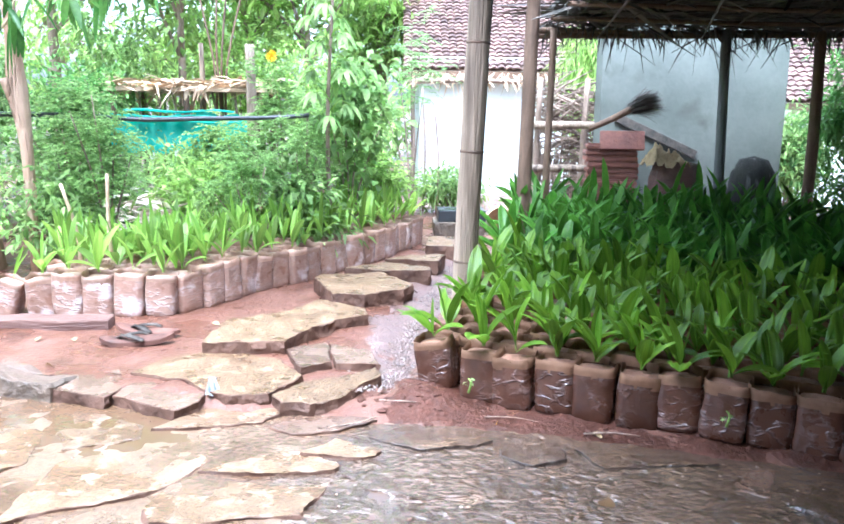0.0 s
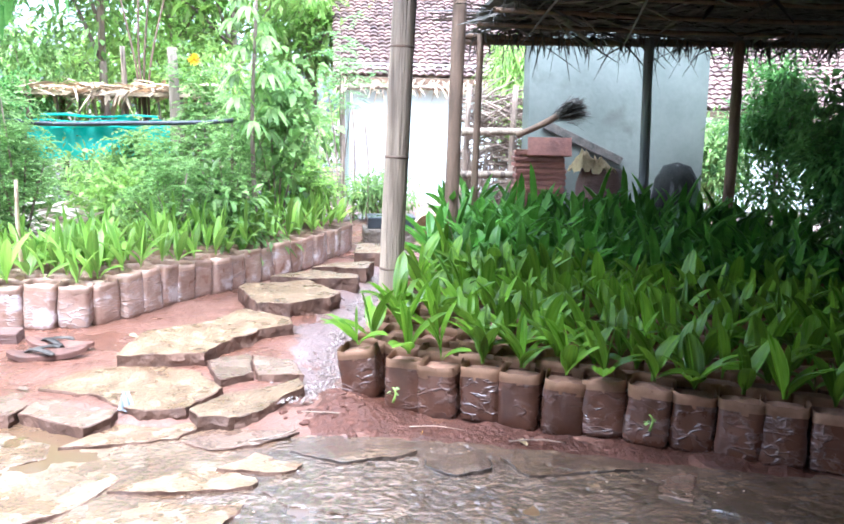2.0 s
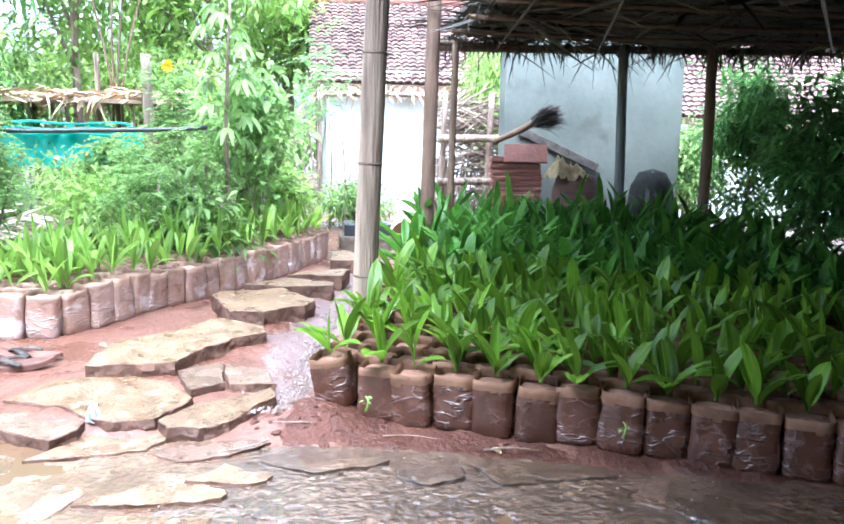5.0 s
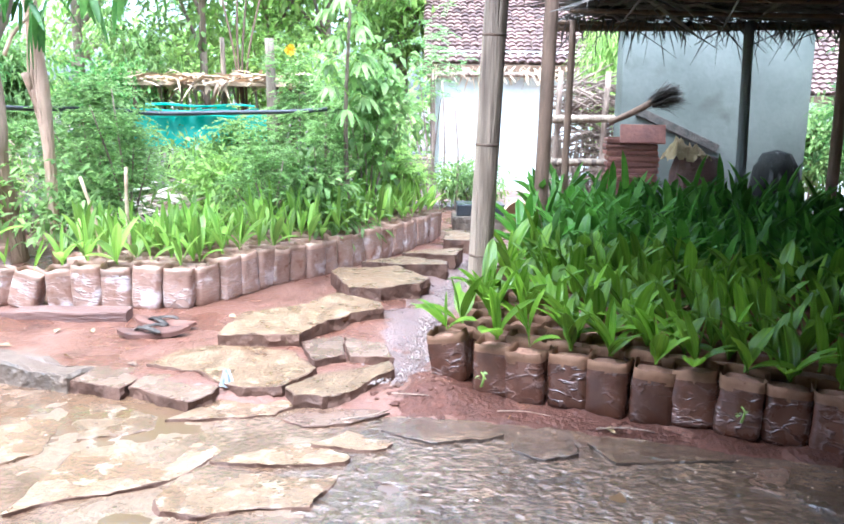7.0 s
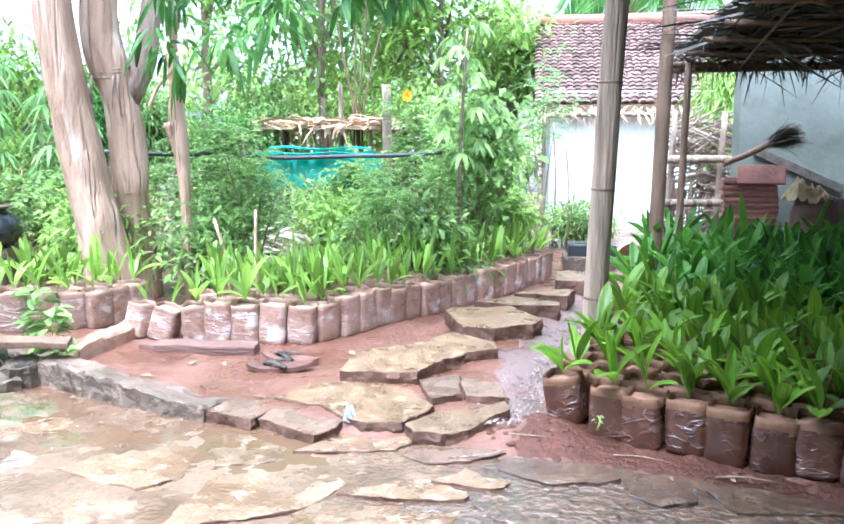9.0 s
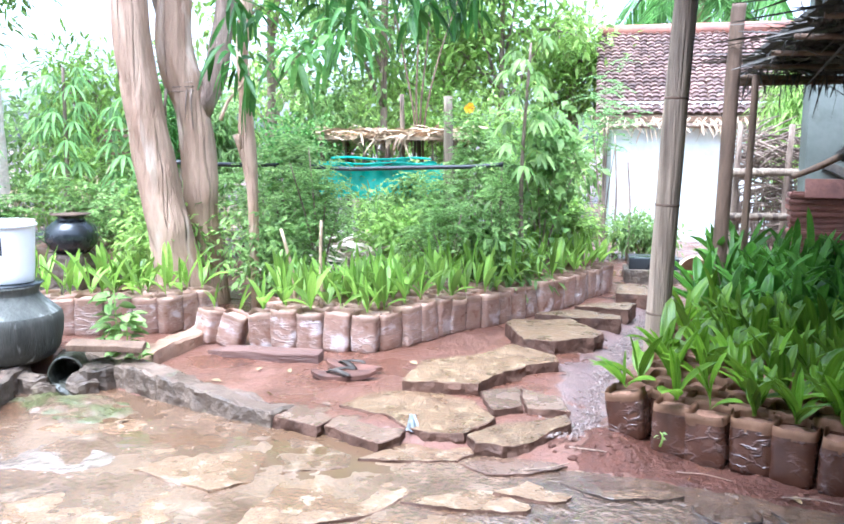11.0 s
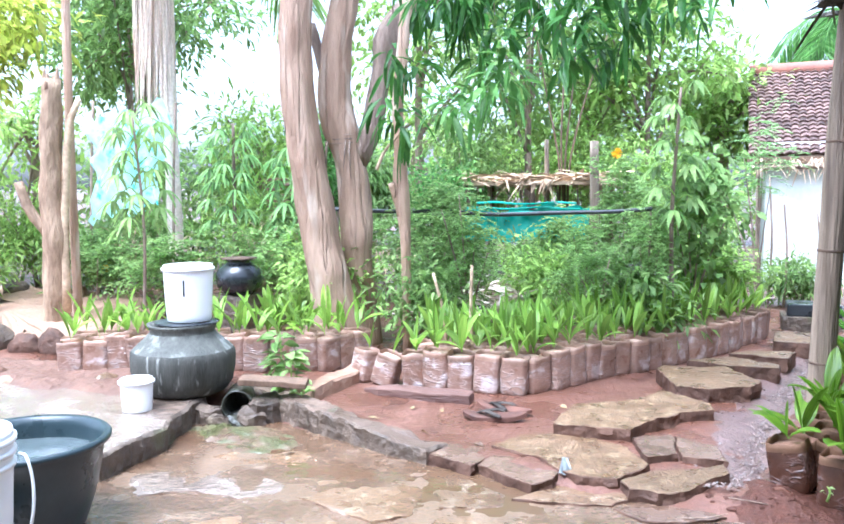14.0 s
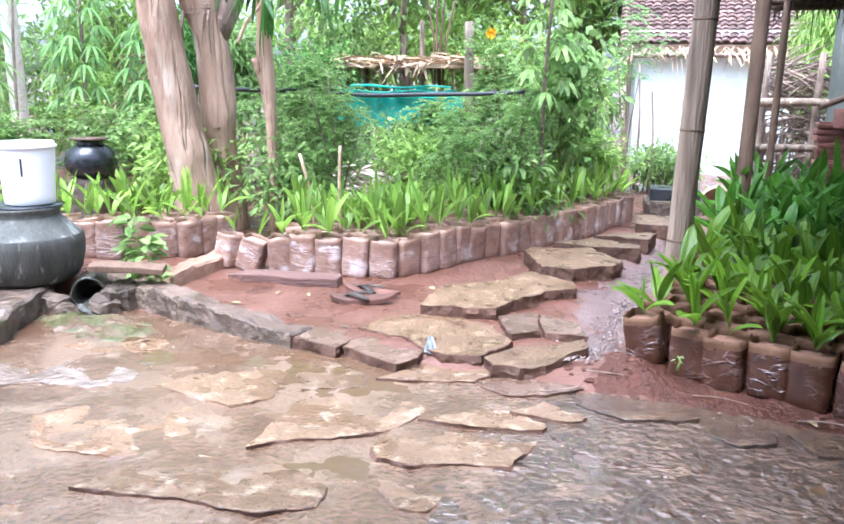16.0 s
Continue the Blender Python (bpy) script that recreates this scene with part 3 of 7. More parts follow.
def soaked_soil():
    """Dark soaked soil heaped along the foot of the polybags."""
    vs, nx, ny = [], 90, 16
    for i in range(nx):
        x = -0.16 + 1.9 * i / (nx - 1)
        a, b = edge_y(x) - 0.1, max(edge_y(x) + 0.12, 3.03 - (x - 0.15) * 0.4513 + 0.06)
        for j in range(ny):
            y = a + (b - a) * j / (ny - 1)
            rim = min(1, min(i, nx - 1 - i) / 6, j / 3)
            vs.append((x, y, ground_z(x, y) + 0.006 - 0.02 * (1 - rim) + 0.012 * fbm(x, y, 6, 7)))
    fs = [(i * ny + j, (i + 1) * ny + j, (i + 1) * ny + j + 1, i * ny + j + 1) for i in range(nx - 1) for j in range(ny - 1)]
    tagged(put("soaked_soil", mesh("soaked_soil", vs, fs, WETSOIL, True)), "dark soaked red soil at the foot of the polybags", "soil", kind="structure")


soaked_soil()
rill()


# ---- stones ----
def stone_body(poly, top, thick, seed, inset=0.012, jag=0.012, tilt=(0, 0), relief=0.006):
    """A split stone: ragged outline, chipped arris, rough sides, uneven top."""
    pts = []
    n = len(poly)
    for i in range(n):
        a, b = Vector(poly[i]), Vector(poly[(i + 1) % n])
        cuts = max(2, int((b - a).length / 0.02))
        for k in range(cuts):
            p = a.lerp(b, k / cuts)
            nrm = Vector(((b - a).y, -(b - a).x)).normalized()
            amp = jag * (1.0 if k else 0.5)
            p = p + nrm * amp * (1.1 * noise.noise(Vector((p.x * 6 + seed, p.y * 6, seed))) + 0.7 * noise.noise(Vector((p.x * 15, p.y * 15 + seed, 1))) + 0.5 * noise.noise(Vector((p.x * 60, p.y * 60, seed))))
            pts.append(p)
    c = sum(pts, Vector((0, 0))) / len(pts)
    m = len(pts)

    def level(p):
        return top + tilt[0] * (p.x - c.x) + tilt[1] * (p.y - c.y) + relief * (noise.noise(Vector((p.x * 5, p.y * 5, seed))) + 0.6 * noise.noise(Vector((p.x * 16, p.y * 16, seed))))

    vs, fs = [], []
    rings = [(1.0, -thick, 0.014), (1.0, -thick * 0.7, 0.02), (1.0, -thick * 0.35, 0.02), (1.0, -inset * 0.6, 0.008), (None, 0.0, 0), (0.86, 0.0, 0), (0.7, 0.0, 0), (0.5, 0.0, 0), (0.25, 0.0, 0)]
    for f, dz, rag in rings:
        for i, p in enumerate(pts):
            q = p + (c - p).normalized() * inset if f is None else c + (p - c) * f
            if rag:
                q = q + (p - c).normalized() * rag * (noise.noise(Vector((p.x * 11, p.y * 11, dz * 30 + seed))) + 0.6 * noise.noise(Vector((p.x * 30, p.y * 30, dz * 60))))
            z = level(q) + dz
            vs.append((q.x, q.y, z))
    for j in range(len(rings) - 1):
        for i in range(m):
            a, b = j * m + i, j * m + (i + 1) % m
            fs.append((a, b, b + m, a + m))
    fs.append(tuple((len(rings) - 1) * m + i for i in range(m)))
    return vs, fs


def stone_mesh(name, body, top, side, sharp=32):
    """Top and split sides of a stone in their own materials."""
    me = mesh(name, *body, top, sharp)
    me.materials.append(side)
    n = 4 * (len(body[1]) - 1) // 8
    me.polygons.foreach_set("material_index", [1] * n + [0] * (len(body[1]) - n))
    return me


def clip(poly, a, b, c):
    """Keeps the part of a polygon where a*x + b*y <= c."""
    out = []
    for i in range(len(poly)):
        p, q = poly[i], poly[(i + 1) % len(poly)]
        dp, dq = a * p[0] + b * p[1] - c, a * q[0] + b * q[1] - c
        if dp <= 0:
            out.append(p)
        if dp * dq < 0:
            t = dp / (dp - dq)
            out.append((p[0] + t * (q[0] - p[0]), p[1] + t * (q[1] - p[1])))
    return out


def paving():
    """Broad worn flagstones, their near edges standing a little out of the mud."""
    bed = tagged(new("pavement"), "wet irregular stone paving of a house yard", "paving", kind="structure")
    r = random.Random(3)

    def flag(poly, material, top=0.008, rise=-0.05, jag=0.014):
        body = stone_body(poly, top - 0.0045, 0.05, r.uniform(0, 60), tilt=(r.uniform(-0.012, 0.012), rise), inset=0.003, jag=jag, relief=0.007)
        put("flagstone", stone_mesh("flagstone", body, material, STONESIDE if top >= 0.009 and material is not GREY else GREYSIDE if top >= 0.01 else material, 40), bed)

    flag([(-1.57, 1.59), (-1.44, 1.85), (-1.36, 1.9), (-1.16, 1.88), (-0.96, 1.87), (-0.84, 1.78), (-0.83, 1.66), (-0.99, 1.58), (-1.28, 1.6)], STONE, 0.011)
    flag([(-0.79, 2.07), (-0.77, 2.2), (-0.63, 2.26), (-0.44, 2.25), (-0.26, 2.28), (-0.27, 2.18), (-0.33, 2.02), (-0.49, 2.0), (-0.63, 1.95), (-0.75, 1.98)], STONE, 0.01)
    flag([(-0.74, 1.91), (-0.62, 1.9), (-0.48, 1.87), (-0.53, 1.71), (-0.61, 1.71), (-0.69, 1.81)], STONE, 0.006)
    flag([(-0.69, 2.32), (-0.6, 2.41), (-0.38, 2.5), (-0.24, 2.36), (-0.25, 2.32), (-0.45, 2.29)], STONE, 0.012, -0.07)
    flag([(-0.38, 2.45), (-0.27, 2.6), (-0.11, 2.5), (-0.12, 2.44), (-0.26, 2.43)], STONE, 0.012, -0.06)
    flag([(-0.15, 2.6), (-0.07, 2.68), (0.03, 2.74), (0.07, 2.6), (0.29, 2.56), (0.2, 2.5), (0.03, 2.48), (-0.07, 2.53)], GREY, 0.014, -0.06)
    flag([(-0.94, 2.67), (-0.87, 2.76), (-0.76, 2.93), (-0.64, 2.92), (-0.47, 2.84), (-0.55, 2.72), (-0.72, 2.69)], STONE, 0.012, -0.01)
    flag([(-0.54, 2.7), (-0.44, 2.83), (-0.2, 2.84), (-0.12, 2.76), (-0.29, 2.64), (-0.43, 2.61)], REDSLAB, 0.011, -0.01)
    flag([(-1.18, 1.95), (-1.18, 2.15), (-1.16, 2.4), (-0.91, 2.55), (-0.77, 2.53), (-0.66, 2.42), (-0.71, 2.3), (-0.78, 2.19), (-0.89, 2.11), (-1.03, 2.06)], STONE, 0.009, -0.035)
    flag([(-1.85, 2.41), (-1.78, 2.61), (-1.48, 2.74), (-1.31, 2.66), (-1.27, 2.38), (-1.38, 2.26), (-1.5, 2.31), (-1.72, 2.38)], STONE, 0.006, -0.04)
    flag([(-1.28, 2.86), (-1.16, 2.84), (-0.98, 2.72), (-0.96, 2.6), (-1.19, 2.5), (-1.27, 2.64)], STONE, 0.005, -0.02)
    # Pale glossy stone set here to paint the patch of sky glare.
    flag([(-2.56, 2.36), (-2.4, 2.52), (-2.2, 2.6), (-1.95, 2.54), (-1.84, 2.46), (-1.98, 2.34), (-2.24, 2.3), (-2.42, 2.2)], PLATFORM_GLARE, 0.008, -0.01, 0.03)
    flag([(-2.03, 2.03), (-1.88, 2.2), (-1.56, 2.24), (-1.31, 2.2), (-1.24, 2.1), (-1.36, 1.93), (-1.57, 1.8), (-1.85, 1.81)], STONE, 0.005, -0.02)
    flag([(-2.62, 2.75), (-2.5, 2.95), (-2.1, 3.02), (-1.9, 2.82), (-2.1, 2.68)], STONE, 0.002, -0.02)
    # darker, wetter stones along the shed
    flag([(-0.23, 2.31), (0.06, 2.41), (0.27, 2.4), (0.17, 2.15), (0.03, 2.12), (-0.15, 2.22)], GREY, 0.006, -0.03)
    flag([(-0.3, 1.95), (-0.16, 2.17), (0.01, 2.09), (0.24, 2.11), (0.28, 1.89), (0.1, 1.74), (-0.24, 1.71)], GREY, 0.006, -0.02)
    flag([(-0.51, 1.83), (-0.34, 1.97), (-0.28, 1.75), (-0.3, 1.63), (-0.49, 1.58)], GREY, 0.004, -0.02)
    flag([(0.31, 2.55), (0.53, 2.55), (0.52, 2.4), (0.4, 2.36), (0.3, 2.45)], GREY, 0.011)
    flag([(0.57, 2.5), (0.79, 2.56), (1.03, 2.46), (1.03, 2.37), (0.63, 2.34)], GREY, 0.011, -0.04)
    flag([(0.9, 2.34), (1.21, 2.36), (1.1, 2.15), (0.89, 2.24)], REDSLAB, 0.003, 0.0)
    flag([(0.61, 2.2), (0.86, 2.22), (1.07, 2.12), (1.24, 1.96), (0.9, 1.9), (0.58, 2.0)], GREY, 0.008, -0.03)
    flag([(1.16, 2.25), (1.36, 2.28), (1.42, 2.01), (1.27, 1.93), (1.12, 2.08)], GREY, 0.008)
    flag([(0.3, 2.2), (0.58, 2.27), (0.55, 2.08), (0.4, 1.98), (0.3, 2.05)], GREY, 0.005, -0.02)
    # the rest of the yard, round the camera's feet
    for j in range(5):
        for i in range(9):
            cx, cy = -3.0 + i * 0.6 + (j % 2) * 0.3 + r.uniform(-0.07, 0.07), -0.85 + j * 0.56 + r.uniform(-0.06, 0.06)
            if not (cy > 1.2 and -1.7 < cx < 1.5):
                n = r.choice((5, 6, 7))
                flag([(cx + 0.27 * math.cos(q) * r.uniform(0.85, 1.05), cy + 0.25 * math.sin(q) * r.uniform(0.85, 1.05)) for q in [2 * math.pi * k / n + r.uniform(-0.2, 0.2) for k in range(n)]], STONE, 0.006, -0.02)


def slab(poly, top, thick, seed, label, material, tilt=(0, 0)):
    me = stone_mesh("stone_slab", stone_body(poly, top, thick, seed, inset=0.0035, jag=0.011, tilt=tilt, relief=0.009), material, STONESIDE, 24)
    tagged(put("stone_slab", me), label, "stone slab", "stepping stones on the path")


slab([(-1.16, 3.15), (-1.09, 3.36), (-0.91, 3.45), (-0.75, 3.45), (-0.56, 3.33), (-0.44, 3.12), (-0.55, 2.9), (-0.69, 2.88), (-0.80, 2.935), (-0.935, 3.075)], 0.058, 0.09, 1, "flat tan granite slab at the edge of the yard", SLAB)
slab([(-0.54, 2.9), (-0.43, 3.04), (-0.14, 3.21), (-0.12, 3.12), (-0.22, 2.96), (-0.28, 2.86), (-0.38, 2.8), (-0.49, 2.81)], 0.058, 0.085, 2, "wet tan granite slab beside heaped red soil", SLAB, (0.0, 0.03))
slab([(-0.56, 3.46), (-0.38, 3.57), (-0.335, 3.27), (-0.46, 3.19)], 0.070, 0.09, 3, "low reddish stone slab half sunk in soil", REDSLAB)
slab([(-0.37, 3.57), (-0.17, 3.45), (-0.12, 3.26), (-0.315, 3.26)], 0.066, 0.09, 3.5, "small wet reddish stone slab half sunk in soil", REDSLAB)
slab([(-0.93, 3.42), (-0.9, 3.8), (-0.6, 4.02), (-0.47, 4.27), (-0.22, 4.08), (-0.19, 3.93), (-0.35, 3.84), (-0.51, 3.58), (-0.56, 3.44)], 0.112, 0.085, 4, "large mossy granite stepping slab on red soil", SLAB)
slab([(-0.55, 4.71), (-0.5, 4.83), (-0.15, 4.9), (0.04, 4.57), (-0.01, 4.42), (-0.23, 4.3), (-0.41, 4.3)], 0.135, 0.11, 5, "thick mossy granite stepping slab", SLAB)
slab([(-0.39, 5.01), (-0.12, 5.22), (0.17, 5.07), (0.16, 4.96), (-0.11, 4.93)], 0.14, 0.1, 6, "narrow pale granite stepping slab", SLAB)
slab([(-0.13, 5.32), (0.03, 5.5), (0.29, 5.5), (0.22, 5.28)], 0.14, 0.10, 7, "granite stepping slab on the path", SLAB)
slab([(0.16, 5.9), (0.43, 5.86), (0.45, 6.34), (0.19, 6.28)], 0.14, 0.11, 8, "square granite stepping slab far along the path", SLAB)


def kerb():
    edging = tagged(new("kerb"), "rough mortared stone kerb holding back red soil", "kerb", kind="structure")
    runs = [([(-2.78, 3.56), (-2.45, 3.42), (-2.09, 3.245)], 0.16, 0.118, -0.03, MORTAR), ([(-2.13, 3.265), (-1.8, 3.13), (-1.40, 2.99)], 0.16, 0.09, -0.075, MORTAR),
            ]
    for k, (line, wid, top, fall, material) in enumerate(runs):
        a, b = Vector(line[0]), Vector(line[-1])
        d = (b - a).normalized()
        n = Vector((-d.y, d.x))
        front = [Vector(p) - n * 0.04 for p in line]
        rear = [Vector(p) + n * (wid - 0.04) for p in reversed(line)]
        poly = [tuple(p) for p in front + rear]
        put("kerb_stone", stone_mesh("kerb_stone", stone_body(poly, top, top + 0.04, 20 + k, inset=0.016, jag=0.014, relief=0.03, tilt=(fall, 0)), KERBTOP if material is MORTAR else SLAB, MORTAR if material is MORTAR else STONESIDE), edging)
    for k, poly in enumerate(([(-1.47, 2.985), (-1.45, 3.16), (-1.14, 3.13), (-1.155, 2.955), (-1.185, 2.89)], [(-1.165, 2.93), (-1.12, 3.08), (-0.93, 3.07), (-0.8, 2.95), (-0.81, 2.85), (-0.88, 2.76), (-1.0, 2.83)])):
        put("kerb_stone", stone_mesh("kerb_stone", stone_body(poly, 0.046 - 0.004 * k, 0.08, 24 + k, inset=0.004, jag=0.006, relief=0.008), REDSLAB, STONESIDE, 24), edging)
    side = [(-2.46, 3.62), (-2.32, 3.58), (-2.27, 4.28), (-2.4, 4.32)]
    put("kerb_stone", mesh("kerb_stone", *stone_body(side, 0.13, 0.16, 31, inset=0.02, jag=0.008, relief=0.01), BANK, 35), edging, label="tan mud-plastered side kerb")


kerb()


def plinth():
    poly = [(-2.66, 2.26), (-2.67, 2.66), (-2.81, 3.12), (-2.86, 3.3), (-3.5, 3.6), (-4.6, 3.5), (-4.6, 2.2)]
    me = stone_mesh("washing_platform", stone_body(poly, 0.12, 0.17, 40, inset=0.02, jag=0.018, relief=0.012), PLATFORM_GLARE, MORTAR)
    tagged(put("washing_platform", me), "low wet stone washing platform beside the yard", "platform", kind="structure")
    vs, nx, ny = [], 101, 45
    for i in range(nx):
        for j in range(ny):
            x, y = -5.6 + 2.6 * i / (nx - 1), 2.95 + 0.88 * j / (ny - 1)
            near = smooth(0.0, 0.22, y - 3.02 - 0.07 * (x + 3.6) * (x < -3.6) - 0.09 * fbm(x, 0.4, 3, 3))
            high = near * smooth(-3.02, -3.3, x + 0.06 * fbm(y, 0.1, 2, 5)) * smooth(3.83, 3.62, y)
            vs.append((x, y, 0.04 + (0.104 + 0.02 * fbm(x, y, 5, 4) + 0.012 * fbm(x, y, 1, 14)) * high))
    fs = [(i * ny + j, (i + 1) * ny + j, (i + 1) * ny + j + 1, i * ny + j + 1) for i in range(nx - 1) for j in range(ny - 1)]
    me = mesh("soil_bank", vs, fs, TRODDEN, True)
    tagged(put("soil_bank", me), "trodden red soil heaped behind the washing platform", "soil", kind="structure")
    ledge = [(-7.5, 4.1), (-6.2, 4.05), (-4.95, 4.0), (-4.6, 3.98), (-4.42, 4.3), (-4.45, 5.0), (-4.8, 5.5), (-7.5, 5.8)]
    me = mesh("mud_ledge", *stone_body(ledge, 0.27, 0.28, 43, inset=0.07, jag=0.05, relief=0.035, tilt=(0, 0.055)), BANK, True)
    tagged(put("mud_ledge", me), "low trampled mud ledge at the garden's edge", "ledge", kind="structure")


plinth()


# ---- palm seedlings in polybags ----
def bag_mesh(material, seed, h=0.168, r=0.071):
    prof = [(0.01, 0.004), (r * 0.93, 0.0), (r * 1.0, 0.012), (r * 1.02, 0.035), (r * 1.01, 0.06), (r * 1.03, 0.09), (r * 1.01, 0.12), (r * 1.015, 0.145), (r * 1.0, h)]
    return mesh("bag", *lathe(prof, 32, 0.0065, seed, square=7), material, True)


def rim_mesh(material, seed, h=0.168, r=0.071, tall=0.044, tuck=0.26):
    """The loose mouth of a bag: a thin uneven collar, folded in at places."""
    prof = [(r * 1.0, h), (r * 1.0, h + tall * 0.4), (r * 0.99, h + tall), (r * 0.983, h + tall), (r * 0.98, h + tall * 0.4), (r * 0.975, h - 0.012)]
    vs, fs = lathe(prof, 32, 0.004, seed + 3, square=7)
    out = []
    for x, y, z in vs:
        a = math.atan2(y, x)
        sag = 0.5 + 0.5 * noise.noise(Vector((1.6 * math.cos(a) + seed, 1.6 * math.sin(a), seed)))
        k = max(0.0, (z - h) / tall)
        fold = 1 - tuck * k * max(0, noise.noise(Vector((2.2 * math.cos(a), 2.2 * math.sin(a) + seed, 3))))
        out.append((x * fold, y * fold, z - k * tall * (0.42 * sag + 0.16 * noise.noise(Vector((7 * math.cos(a), 7 * math.sin(a), seed))))))
    return mesh("bag_rim", out, fs, material, True)


def plug_mesh(material, seed, h=0.19, r=0.067):
    vs, fs = lathe([(r * 1.0, h - 0.004), (r * 0.7, h + 0.004), (r * 0.3, h + 0.009), (0.004, h + 0.01)], 16, 0.008, seed, True, 6)
    return mesh("soil", vs, fs, material, True)


def blade(L, W, lean, curl, split=False):
    """One ribbed, arching palm leaf that starts at the origin and leans along +x."""
    vs, fs = [], []
    n = 8
    for i in range(n + 1):
        f = i / n
        ang = lean + curl * f
        if i == 0:
            x = z = 0.0
        else:
            x += L / n * math.sin(ang)
            z += L / n * math.cos(ang)
        w = W * (0.10 + 0.9 * math.sin(math.pi * min(1, f * 0.93)) ** 0.85) if f < 1 else 0.002
        if f < 0.22:
            w = W * (0.10 + 0.75 * (f / 0.22) ** 2 * 0.6)
        gap = 0.35 * W * max(0, f - 0.6) / 0.4 if split else 0
        nx, nz = -math.cos(ang), math.sin(ang)
        for k, s in enumerate((-1, -0.75, -0.5, -0.25, 0, 0.25, 0.5, 0.75, 1)):
            fold = 0.30 * abs(s) * w / 2 + (0.045 * w if k % 2 else -0.045 * w)
            vs.append((x + nx * fold, s * w / 2 + (gap if s > 0 else -gap if s < 0 else 0), z + nz * fold))
    for i in range(n):
        for k in range(8):
            if split and i >= 5 and k in (3, 4):
                continue
            a = i * 9 + k
            fs.append((a, a + 1, a + 10, a + 9))
    return vs, fs


BLADES = [mesh("leaf", *blade(L, W, ln, cu, sp), SHADED_PALM, True) for L, W, ln, cu, sp in
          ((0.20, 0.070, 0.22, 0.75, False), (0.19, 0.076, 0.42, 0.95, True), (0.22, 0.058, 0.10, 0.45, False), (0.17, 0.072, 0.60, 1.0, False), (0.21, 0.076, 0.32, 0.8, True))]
SPEAR = mesh("spear_leaf", *blade(0.17, 0.022, 0.03, 0.12), SHADED_PALM, True)
LIT_BLADES = [mesh("leaf", *blade(L, W, ln, cu, sp), LIT_PALM, True) for L, W, ln, cu, sp in
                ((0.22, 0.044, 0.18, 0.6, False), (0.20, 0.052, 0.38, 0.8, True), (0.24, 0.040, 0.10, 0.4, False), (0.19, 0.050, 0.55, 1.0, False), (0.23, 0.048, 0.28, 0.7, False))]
LIT_SPEAR = mesh("spear_leaf", *blade(0.24, 0.022, 0.03, 0.12), LIT_PALM, True)
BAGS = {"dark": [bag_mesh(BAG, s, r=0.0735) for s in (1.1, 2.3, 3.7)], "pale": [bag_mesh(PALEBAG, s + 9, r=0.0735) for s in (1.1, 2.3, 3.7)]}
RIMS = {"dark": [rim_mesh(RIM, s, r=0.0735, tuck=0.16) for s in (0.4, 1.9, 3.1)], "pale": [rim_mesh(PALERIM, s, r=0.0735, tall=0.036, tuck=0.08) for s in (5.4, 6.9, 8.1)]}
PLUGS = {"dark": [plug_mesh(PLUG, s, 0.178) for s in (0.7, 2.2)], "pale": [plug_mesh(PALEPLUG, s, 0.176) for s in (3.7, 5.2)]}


def seedling(x, y, z, r, kind, group, label, tilt=0.0, size=1.0, leaves=None, face=0.0):
    turn = r.choice((0, 90, 180, 270)) + face + r.uniform(-5, 5)
    m = Matrix.Translation((x, y, z)) @ pose(0, 0, 0, tilt * r.uniform(-1, 1), tilt * r.uniform(-1, 1), turn)
    t = thing("palm_seedling", m, label, "seedling", group)
    t.scale = (1.06, 1.06, r.uniform(1.0, 1.07)) if kind == "dark" else (1.06, 1.06, r.uniform(1.1, 1.24))
    put("bag", r.choice(BAGS[kind]), t)
    put("bag_rim", r.choice(RIMS[kind]), t, label="torn clear plastic rim stained with soil")
    put("soil", r.choice(PLUGS[kind]), t)
    n = leaves if leaves is not None else r.choice((2, 3, 3, 4))
    a0 = r.uniform(0, 360)
    for k in range(n):
        s = size * r.uniform(0.75, 1.15)
        put("leaf", r.choice(BLADES if kind == "dark" else LIT_BLADES), t, Matrix.Translation((0.006 * math.cos(k), 0.006 * math.sin(k), 0.203)) @ pose(0, 0, 0, 0, r.uniform(-9, 9), a0 + k * 360 / max(1, n) + r.uniform(-25, 25)) @ Matrix.Diagonal((s, min(s, 1.15), s, 1)))
    if n:
        put("leaf", SPEAR if kind == "dark" else LIT_SPEAR, t, Matrix.Translation((0, 0, 0.203)) @ pose(0, 0, 0, 0, r.uniform(0, 8), r.uniform(0, 360)) @ Matrix.Scale(size * r.uniform(0.8, 1.2), 4))
    return t


